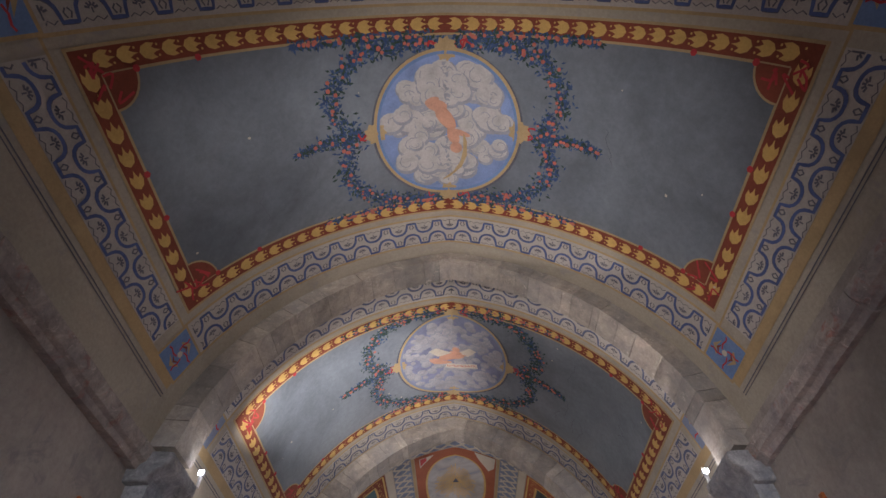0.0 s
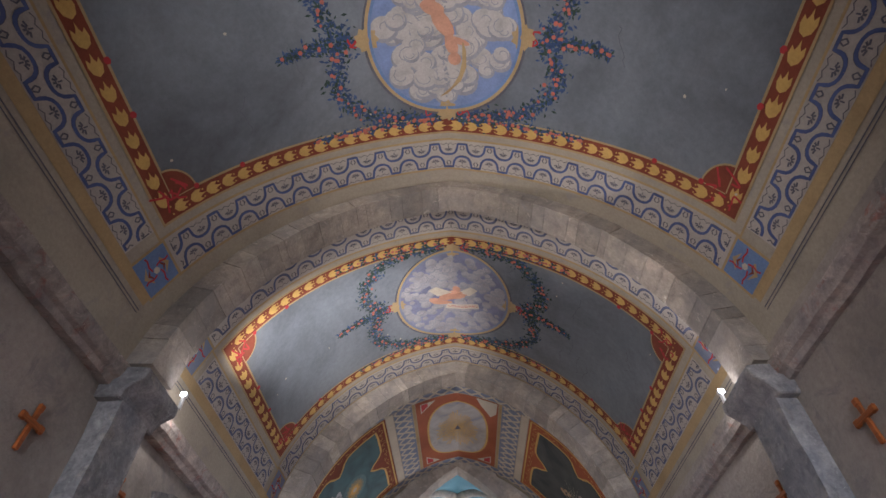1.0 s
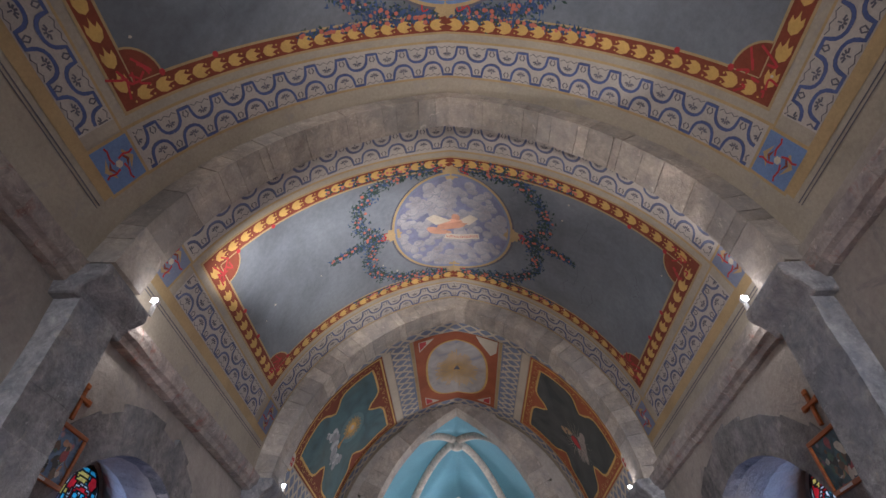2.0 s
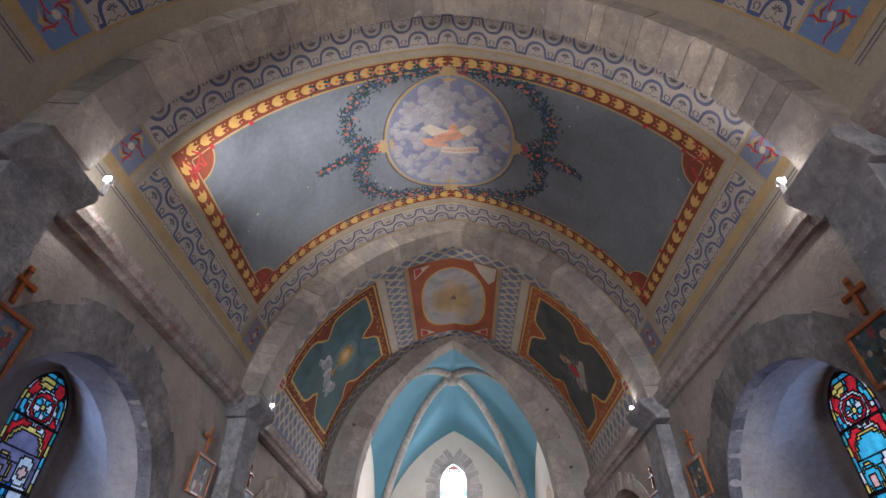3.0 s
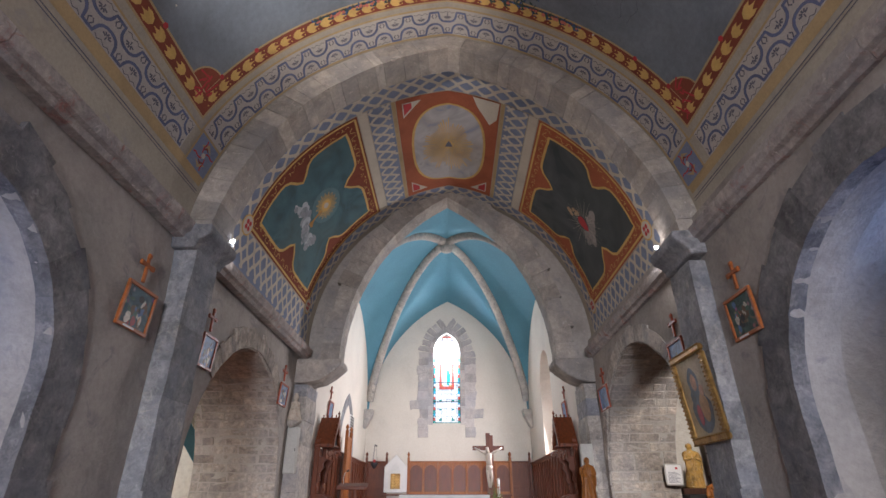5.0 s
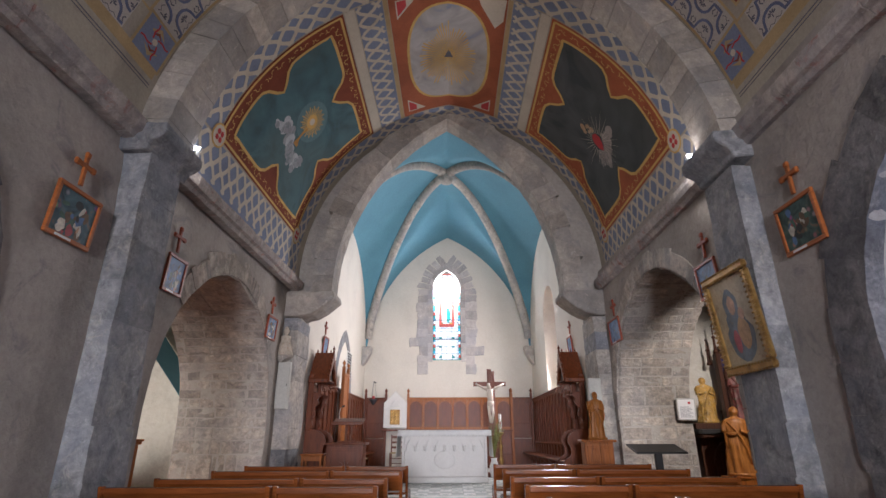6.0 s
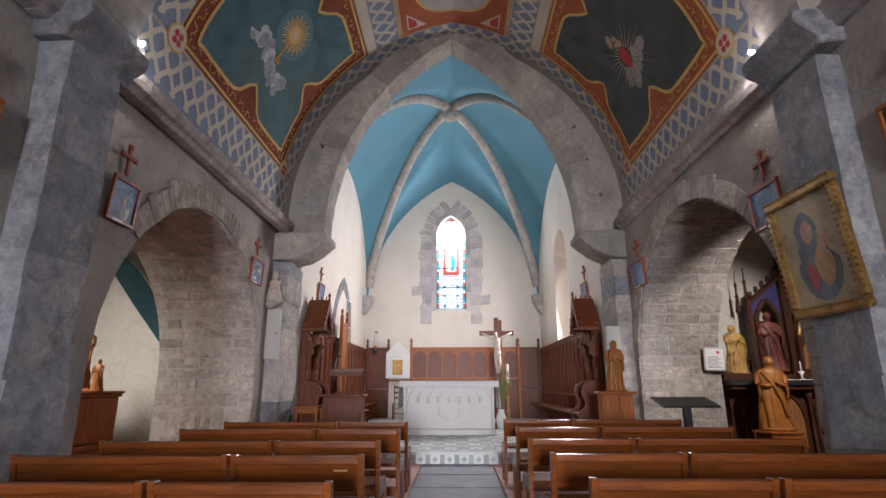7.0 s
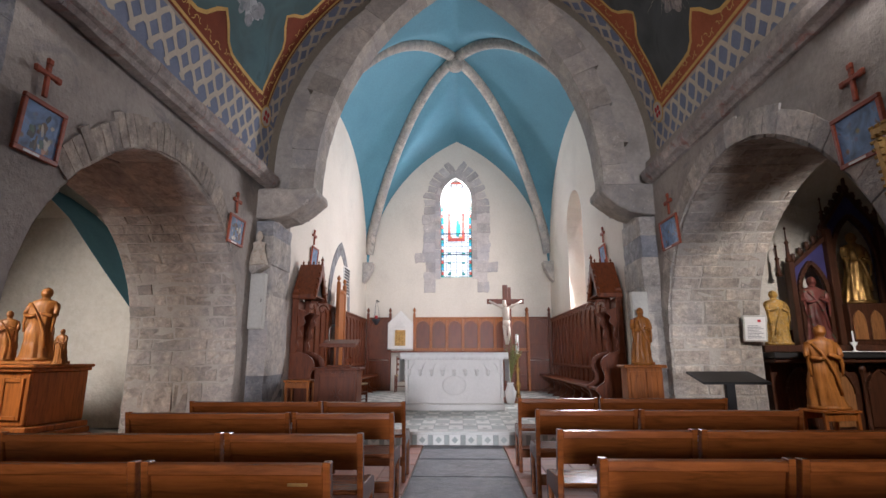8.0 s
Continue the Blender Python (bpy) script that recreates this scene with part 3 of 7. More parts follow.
# chancel floor platform
plat = box("chancel_platform", -4.0, 4.0, 13.84, 22, -0.02, 0.14, MORTAR, None, 0)
tagged(plat, "raised chancel platform one step above the nave", "step", kind="structure")

# ---- painted decoration of the vault ----


def lambrequin(blue, ink, along, w, P, off):
    """One stretch of the blue stepped border: along(u, v) gives (s, y); u runs to P * units."""
    units = max(1, round(w[0] / P))
    p = w[0] / units
    h = w[1]
    low = [(0, .07), (.16, .07), (.18, .20), (.21, .31), (.28, .41), (.38, .465), (.5, .48)]
    high = [(0, .53), (.12, .545), (.22, .60), (.29, .69), (.32, .80), (.34, .93), (.5, .93)]
    for k in range(units):
        for half_run in (low, high):
            run = half_run + [(1 - a, b) for a, b in half_run[-2::-1]]
            ink.ribbon([along(min((k + a) * p + 0.008, w[0]), (b + 0.03) * h) for a, b in run], 0.016, off - 0.001)
            blue.ribbon([along((k + a) * p, b * h) for a, b in run], 0.032, off)
        for cu, cv, g in ((0.5, 0.26, 1), (0.0, 0.76, -1), (1.0, 0.76, -1)):
            if cu == 0.0 and k:
                continue
            f = lambda a, b: along(min(max((k + cu) * p + a, 0), w[0]), min(max(cv * h + g * b, 0.01), h - 0.005))
            # a palmette of five petals, a wavy stem under it and a sprig in the notch
            for q in range(5):
                an = (q - 2) * 0.62
                ink.ribbon([f(math.sin(an) * .018, math.cos(an) * .018), f(math.sin(an) * .058, math.cos(an) * .05)], 0.017, off)
            ink.ribbon([f(0, -.03), f(0, .01)], 0.012, off)
            ink.ribbon([f(-.10, -.06), f(-.06, -.085), f(-.02, -.055), f(.03, -.085), f(.07, -.06), f(.11, -.085)], 0.009, off)
            for sg in (-1, 1):
                ink.ribbon([f(sg * .19, .02), f(sg * .165, -.01), f(sg * .185, -.05)], 0.014, off)


LEAF = [(0, 0), (.03, .05), (.09, .072), (.155, .06), (.12, .03), (.15, .012), (.2, .0), (.15, -.012), (.12, -.03), (.155, -.06), (.09, -.072), (.03, -.05)]


def garland(leaves, leaves2, roses, path, w0, w1, rnd):
    seg = [math.dist(path[i], path[i + 1]) for i in range(len(path) - 1)]
    total, d = sum(seg), 0.0
    while d < total:
        k, i = d, 0
        while k > seg[i]:
            k -= seg[i]
            i += 1
        f = k / seg[i]
        s = path[i][0] + (path[i + 1][0] - path[i][0]) * f
        y = path[i][1] + (path[i + 1][1] - path[i][1]) * f
        w = w0 + (w1 - w0) * d / total
        for _ in range(9):
            a, ln = rnd.uniform(0, 6.283), rnd.uniform(0.04, 0.085)
            ps, py = s + rnd.gauss(0, w * 0.45), y + rnd.gauss(0, w * 0.45)
            (leaves if rnd.random() < 0.65 else leaves2).poly(turned([(0, 0), (.5, .2), (1, 0), (.5, -.2)], (ps, py), a, ln), 0.008 + rnd.random() * 0.002)
        if rnd.random() < 0.36:
            roses.dot(s + rnd.gauss(0, w * 0.35), y + rnd.gauss(0, w * 0.35), rnd.uniform(0.018, 0.032), 0.013, 5)
        d += 0.026


def smooth_path(pts, n=6):
    out = []
    for i in range(len(pts) - 1):
        p0, p1, p2, p3 = pts[max(i - 1, 0)], pts[i], pts[i + 1], pts[min(i + 2, len(pts) - 1)]
        for k in range(n):
            t = k / n
            out.append(tuple(0.5 * (2 * p1[j] + (p2[j] - p0[j]) * t + (2 * p0[j] - 5 * p1[j] + 4 * p2[j] - p3[j]) * t * t + (3 * p1[j] - p0[j] - 3 * p2[j] + p3[j]) * t ** 3) for j in (0, 1)))
    return out + [pts[-1]]


def lettering(text, line, size, parent):
    """Painted letters that follow a line on the vault."""
    cu = bpy.data.curves.new("lettering", "FONT")
    cu.body, cu.size, cu.align_x, cu.align_y, cu.resolution_u = text, size, "CENTER", "CENTER", 2
    tmp = bpy.data.objects.new("lettering", cu)
    scene.collection.objects.link(tmp)
    me = bpy.data.meshes.new_from_object(tmp.evaluated_get(bpy.context.evaluated_depsgraph_get()))
    width = max(v.co.x for v in me.vertices) - min(v.co.x for v in me.vertices)
    n = len(line) - 1
    for v in me.vertices:
        f = min(max(0.5 + v.co.x / width * 0.94, 0), 0.999) * n
        i = int(f)
        a, b = line[i], line[i + 1]
        s, y = a[0] + (b[0] - a[0]) * (f - i), a[1] + (b[1] - a[1]) * (f - i)
        v.co = V(s, y - v.co.y, 0.033)
    me.materials.clear()
    me.materials.append(RED)
    ob = new("lettering", me)
    ob.parent = parent
    bpy.data.objects.remove(tmp)


def painted_bay(y0, y1, so, yc, rs, ry, clouds, leafmat, seed, first):
    line_paint = BLUE if first else BLUE_GREY
    rnd = random.Random(seed)
    bay = empty("bay_decoration", "painted vault bay with slate field, medallion, garlands and borders", "mural", kind="structure")
    bw = 0.23
    sheet("field", -so + bw, so - bw, y0 + bw, y1 - bw, 0.004, SLATE, bay, None, 6, "slate-blue painted field with scratches")
    mar, och, lea, blu, ink, red, sky, cre = Paint(), Paint(), Paint(), Paint(), Paint(), Paint(), Paint(), Paint()
    for a in ((-so, so, y0, y0 + bw), (-so, so, y1 - bw, y1), (-so, -so + bw, y0 + bw, y1 - bw), (so - bw, so, y0 + bw, y1 - bw)):
        sheet("leaf_band", *a, 0.006, MAROON, bay)
    # fillets
    n = 60
    for y in (y0 + 0.012, y1 - 0.012):
        och.ribbon([(-so + 2 * so * i / n, y) for i in range(n + 1)], 0.028, 0.009)
    for y in (y0 + bw, y1 - bw):
        och.ribbon([(-so + bw + 2 * (so - bw) * i / n, y) for i in range(n + 1)], 0.026, 0.009)
    for g in (-1, 1):
        och.ribbon([(g * (so - 0.012), y0 + (y1 - y0) * i / 8) for i in range(9)], 0.028, 0.009)
        och.ribbon([(g * (so - bw), y0 + bw + (y1 - y0 - 2 * bw) * i / 8) for i in range(9)], 0.026, 0.009)
    # tulip leaves
    k = int((so - 0.2) / 0.205)
    for g in (-1, 1):
        for i in range(k):
            s = 0.08 + i * (so - 0.2) / k
            for y in (y0 + bw / 2, y1 - bw / 2):
                lea.poly(turned(LEAF, (g * (s + 0.13), y), math.pi if g > 0 else 0, 1.0 * rnd.uniform(0.92, 1.06)), 0.011)
                lea.dot(g * (s + 0.165), y + 0.045, 0.012, 0.011, 5)
                lea.dot(g * (s + 0.165), y - 0.045, 0.012, 0.011, 5)
        kk = int((y1 - y0 - 0.3) / 0.205)
        for i in range(kk):
            y = y0 + 0.2 + i * (y1 - y0 - 0.3) / kk
            lea.poly(turned(LEAF, (g * (so - bw / 2), y + 0.15), -math.pi / 2, 1.0 * rnd.uniform(0.92, 1.06)), 0.011)
    # corner quadrants and ribbons
    for g in (-1, 1):
        for yy, h in ((y0 + bw, 1), (y1 - bw, -1)):
            c = (g * (so - bw), yy)
            arc = [(c[0] - g * 0.3 * math.cos(a), c[1] + h * 0.3 * math.sin(a)) for a in [math.pi / 2 * i / 8 for i in range(9)]]
            mar.poly([c] + arc, 0.0115)
            och.ribbon(arc, 0.02, 0.014)
            for _ in range(7):
                q = (c[0] - g * rnd.uniform(-0.12, 0.17), c[1] + h * rnd.uniform(-0.12, 0.17))
                red.ribbon(smooth_path([q, (q[0] + rnd.uniform(-.1, .1), q[1] + rnd.uniform(-.1, .1)), (q[0] + rnd.uniform(-.14, .14), q[1] + rnd.uniform(-.14, .14))], 4), 0.022, 0.016)
            for d in (0.3, 0.9, 1.6):
                red.dot(c[0] - g * d if d < 1.5 else c[0], c[1] if d < 1.5 else c[1] + h * 0.9, 0.035, 0.016, 6)
    # stepped borders
    for ya, yb, flip in ((y0 - 0.58, y0 - 0.1, False), (y1 + 0.1, y1 + 0.58, True)):
        sheet("border_ground", -so - 0.06, so + 0.06, ya, yb, 0.004, GROUND, bay)
        for g in (-1, 1):
            lambrequin(blu, ink, (lambda u, v, g=g, ya=ya, yb=yb, f=flip: (g * u, (yb - v) if f else (ya + v))), (so + 0.02, yb - ya - 0.04), 0.40, 0.008)
        for y in (ya, yb):
            och.ribbon([((so + 0.1) * (-1 + 2 * i / n), y) for i in range(n + 1)], 0.03, 0.007)
    for g in (-1, 1):
        a, b = so + 0.12, so + 0.50
        sheet("border_ground", g * a, g * b, y0 + 0.02, y1 - 0.02, 0.004, GROUND, bay)
        lambrequin(blu, ink, (lambda u, v, g=g: (g * (b - v), y0 + 0.04 + u)), (y1 - y0 - 0.08, b - a - 0.02), 0.40, 0.008)
        for s, w, p in ((a - 0.01, 0.025, och), (b + 0.07, 0.13, och), (b + 0.2, 0.012, ink), (b + 0.235, 0.01, ink)):
            p.ribbon([(g * s, y0 - 0.55 + (y1 - y0 + 1.1) * i / 12) for i in range(13)], w, 0.0065)
        for yy in (y0 - 0.34, y1 + 0.34):
            c = (g * (so + 0.31), yy)
            och.poly(turned([(-.24, -.24), (.24, -.24), (.24, .24), (-.24, .24)], c, 0), 0.010)
            sky.poly(turned([(-.21, -.21), (.21, -.21), (.21, .21), (-.21, .21)], c, 0), 0.013)
            dia = [(0, -.19), (.15, 0), (0, .19), (-.15, 0)]
            och.ribbon(turned(dia + dia[:1], c, 0), 0.05, 0.017)
            mar.ribbon(turned([(.72 * p, .72 * q) for p, q in dia + dia[:1]], c, 0), 0.03, 0.018)
            for q in range(4):
                red.ribbon(turned([(.05, .0), (.09, .05), (.10, .12), (.13, .15)], c, math.pi / 2 * q + 0.4), 0.02, 0.02)
            cre.dot(c[0], c[1], 0.04, 0.02, 6)
    # medallion
    ring = [(rs * math.cos(a), yc + ry * math.sin(a)) for a in [2 * math.pi * i / 72 for i in range(73)]]
    med = Paint()
    R8 = 9
    for j in range(R8):
        f0, f1 = j / R8, (j + 1) / R8
        for i in range(72):
            q = [(ring[i][0] * f, yc + (ring[i][1] - yc) * f) for f in (f0, f1)] + [(ring[i + 1][0] * f, yc + (ring[i + 1][1] - yc) * f) for f in (f1, f0)]
            med.poly(q if j else q[1:], 0.014)
    med.put("medallion", clouds, bay, "round sky medallion with painted clouds")
    # rolled clouds: a shaded puff, its pale body and a curled stroke
    shade, body, curl = Paint(), Paint(), Paint()
    big, count = (0.21, 100) if first else (0.105, 230)
    for q in range(count):
        a, f = rnd.uniform(0, 6.283), math.sqrt(rnd.uniform(0.02, 0.64 if first else 0.8))
        c = (rs * f * math.cos(a), yc + ry * f * math.sin(a))
        r = big * rnd.uniform(0.45, 1.0)
        o = 0.0146 + 0.0055 * q / count
        shade.dot(c[0], c[1] + 0.018, r, o, 14, r * 0.86)
        body.dot(c[0] - 0.008, c[1] - 0.008, r * 0.88, o + 0.0004, 14, r * 0.74)
        if r > 0.06:
            t0 = rnd.uniform(0, 6.283)
            curl.ribbon([(c[0] + r * (0.2 + 0.09 * i) * math.cos(t0 + 0.62 * i), c[1] + r * (0.18 + 0.075 * i) * math.sin(t0 + 0.62 * i)) for i in range(7)], 0.012, o + 0.0008)
    shade.put("cloud_shade", CLOUD_SHADE, bay), body.put("cloud_body", CLOUD_BODY if first else CLOUD_BODY_COOL, bay), curl.put("cloud_stroke", CLOUD_SHADE, bay)
    ink.ribbon([(s * 1.03, yc + 0.015 + (y - yc) * 1.02) for s, y in ring], 0.035, 0.0125)
    och.ribbon(ring, 0.04, 0.024)
    sky.ribbon([(s * 0.965, yc + (y - yc) * 0.965) for s, y in ring], 0.05, 0.021)
    for a in range(4):
        s, y = rs * math.cos(a * math.pi / 2), yc + ry * math.sin(a * math.pi / 2)
        for i in range(9):
            th = 2 * math.pi * i / 9
            och.ribbon([(s + 0.14 * f * math.cos(th + f * 2.2), y + 0.14 * f * math.sin(th + f * 2.2)) for f in (0.15, 0.4, 0.7, 1.0)], 0.042, 0.020)
        och.dot(s, y, 0.035, 0.022, 9)
        for i in range(5):
            b = rnd.uniform(0, 6.28)
            o = (s * 1.14 if a % 2 == 0 else s + rnd.choice((-.22, .22)), y if a % 2 == 0 else yc + (y - yc) * 1.03)
            red.ribbon(smooth_path([o, (o[0] + .07 * math.cos(b), o[1] + .07 * math.sin(b)), (o[0] + .1 * math.cos(b + 1), o[1] + .1 * math.sin(b + 1))], 4), 0.018, 0.020)
    for th in (0.75, 2.4, 3.9, 5.5):
        red.dot(rs * math.cos(th), yc + ry * math.sin(th), 0.028, 0.022, 4)
    # plain painted shapes inside the medallion
    fle = Paint()
    if first:
        for s, y, a, b, r in ((-.02, -.12, .2, .1, 0.9), (-.14, -.3, .15, .08, 0.3), (-.2, -.36, .1, .05, -.3), (.08, .12, .14, .08, 1.2), (.18, .08, .14, .04, .3), (.12, .3, .085, .08, 0)):
            fle.poly(turned([(a * math.cos(q), b * math.sin(q)) for q in [2 * math.pi * i / 12 for i in range(12)]], (s, yc + y), r), 0.026 + rnd.random() * 0.002)
        och.poly([(.22, yc + .05), (.27, yc + .2), (.27, yc + .4), (.2, yc + .58), (.02, yc + .76), (-.1, yc + .8), (.08, yc + .66), (.18, yc + .5), (.22, yc + .32)], 0.027)
    else:
        for s, y, a, b, r in ((-.02, 0, .26, .12, -0.15), (-.32, .1, .16, .07, 0.5), (-.22, .16, .2, .05, .2), (.18, -.05, .12, .06, -.6), (.06, -.16, .08, .075, 0)):
            fle.poly(turned([(a * math.cos(q), b * math.sin(q)) for q in [2 * math.pi * i / 12 for i in range(12)]], (s, yc + y), r), 0.026 + rnd.random() * 0.002)
        for g in (-1, 1):
            cre.poly([(.06, yc - .05), (g * .32, yc - .26), (g * .46, yc - .2), (g * .3, yc - .02)], 0.0245)
        ban = [(-.14 + .62 * f, yc + .2 + .16 * math.sin(f * 2.4 + 0.4) * (1 - 0.9 * f)) for f in [i / 10 for i in range(11)]]
        cre.ribbon(ban, 0.12, 0.030)
        lettering("GLORIA IN EXCELSIS DEO", ban, 0.075, bay)
    (fle.put("figure_shape", FLESH, bay))
    # garlands
    l1, l2, ros = Paint(), Paint(), Paint()
    for g in (-1, 1):
        def G(pts, w0, w1):
            garland(l1, l2, ros, smooth_path([(g * a * rs, yc + b * ry) for a, b in pts], 8), w0, w1, rnd)
        G([(.12, -1.07), (.6, -1.06), (1.15, -.95), (1.48, -.6), (1.5, -.28), (1.24, 0.0)], .10, .17)
        G([(1.24, 0), (1.46, .3), (1.42, .65), (1.05, .96), (.5, 1.07), (.1, 1.1)], .16, .09)
        G([(1.3, 0.02), (1.7, .03), (2.1, .08)], .12, .03)
        G([(.2, -1.15), (1.0, -1.16), (1.9, -1.15)], .07, .02)
        G([(.2, 1.12), (1.0, 1.15), (1.9, 1.16)], .06, .02)
    l1.put("garland_leaves", leafmat, bay), l2.put("garland_leaves", FOLIAGE if leafmat is FOLIAGE_BLUE else FOLIAGE_BLUE, bay)
    ros.put("garland_roses", ROSE, bay)
    mar.put("corner_quadrants", MAROON, bay), och.put("ochre_fillets", OCHRE, bay), lea.put("tulip_leaves", OCHRE_LEAF, bay), blu.put("stepped_lines", line_paint, bay)
    ink.put("dark_ornaments", INK, bay), red.put("red_ribbons", RED, bay), sky.put("blue_squares", SKYBLUE if first else GREY_BLUE, bay), cre.put("banner", CREAM, bay)
    # thin cracks and scratches
    cr = Paint()
    for _ in range(9):
        s, y = rnd.uniform(-so * 0.8, so * 0.8), rnd.uniform(y0 + 0.3, y1 - 0.9)
        pts = [(s, y)]
        for _ in range(10):
            pts.append((pts[-1][0] + rnd.gauss(0, 0.025), pts[-1][1] + rnd.uniform(0.02, 0.07)))
        cr.ribbon(pts, 0.006, 0.0125)
    cr.put("cracks", INK, bay)
    ch = Paint()
    for _ in range(12):
        s, y = rnd.uniform(-so, so), rnd.uniform(y0, y1)
        ch.poly(turned([(0, 0), (1, .3), (1.3, 1), (.4, 1.4), (-.2, .7)], (s, y), rnd.uniform(0, 6), rnd.uniform(0.008, 0.03)), 0.0125)
    ch.put("paint_losses", CREAM, bay)


painted_bay(1.06, 3.80, 3.94, 2.46, 0.97, 1.0, CLOUDS, FOLIAGE_BLUE, 11, True)
painted_bay(5.68, 8.52, 4.02, 7.08, 1.05, 1.1, CLOUDS_BLUE, FOLIAGE, 12, False)


# third bay: three panels between lattice bands
def lattice(lines, s0, s1, y0, y1, ps=0.33, py=0.56):
    k0, k1 = math.floor(s0 / ps) - 1, math.ceil(s1 / ps) + 1
    for k in range(k0, k1 + 1):
        for g in (-1, 1):
            seg = []
            m = int((y1 - y0) / py * 8)
            for i in range(m + 1):
                y = y0 + (y1 - y0) * i / m
                s = k * ps + g * ps * 0.5 * (0.72 * math.sin(2 * math.pi * y / py) + 0.28 * (2 * abs(2 * ((y / py + 0.25) % 1) - 1) - 1) * -1)
                if s0 <= s <= s1:
                    seg.append((s, y))
                else:
                    if len(seg) > 1:
                        lines.ribbon(seg, 0.062, 0.009)
                    seg = []
            if len(seg) > 1:
                lines.ribbon(seg, 0.062, 0.009)


bay3 = empty("bay_decoration", "painted vault bay with three framed panels and blue lattice bands", "mural", kind="structure")
Y0, Y1 = 10.42, 13.78
lat, och, red, cre, gld = Paint(), Paint(), Paint(), Paint(), Paint()
for s0, s1, ya, yb in ((-4.42, 4.42, 9.9, Y0 - 0.03), (-4.42, 4.42, Y1 + 0.03, 14.12), (1.06, 1.5, Y0, Y1), (-1.5, -1.06, Y0, Y1), (4.46, SH + 0.1, 9.9, 14.12), (-SH - 0.1, -4.46, 9.9, 14.12)):
    sheet("lattice_ground", s0, s1, ya, yb, 0.004, GREY_BLUE, bay3)
    lattice(lat, s0, s1, ya, yb)
lat.put("lattice_lines", CREAM, bay3)
for g in (-1, 1):
    sheet("plain_strip", g * 1.52, g * 1.69, Y0, Y1, 0.006, CREAM, bay3)
    sheet("plain_strip", g * 0.98, g * 1.05, Y0, Y1, 0.006, OCHRE, bay3)
    sheet("panel_frame", g * 1.71, g * 4.42, Y0, Y1, 0.006, FRAME_BROWN if g < 0 else FRAME_RED, bay3)
sheet("panel_frame", -0.97, 0.97, Y0, Y1, 0.006, FRAME_RED, bay3)


def cusped(s0, s1, y0, y1, dip):
    cs = [(s0, y0), (s1, y0), (s1, y1), (s0, y1)]
    mid = ((s0 + s1) / 2, (y0 + y1) / 2)
    out = []
    for i in range(4):
        a, b = cs[i], cs[(i + 1) % 4]
        for k in range(20):
            t = k / 20
            q = math.exp(-((t - 0.5) / 0.085) ** 2) * dip + 0.03 * abs(2 * t - 1) ** 8
            p = (a[0] + (b[0] - a[0]) * t, a[1] + (b[1] - a[1]) * t)
            nx, ny = ((0, 1), (-1, 0), (0, -1), (1, 0))[i]
            out.append((p[0] + nx * q, p[1] + ny * q))
    return out, mid


def filled(pts, mid, mat, name, off, label=""):
    p = Paint()
    R = 10
    n = len(pts)
    for j in range(R):
        f0, f1 = j / R, (j + 1) / R
        for i in range(n):
            a, b = pts[i], pts[(i + 1) % n]
            q = [(mid[0] + (v[0] - mid[0]) * f, mid[1] + (v[1] - mid[1]) * f) for v, f in ((a, f0), (a, f1), (b, f1), (b, f0))]
            p.poly(q if j else q[1:], off)
    p.put(name, mat, bay3, label)


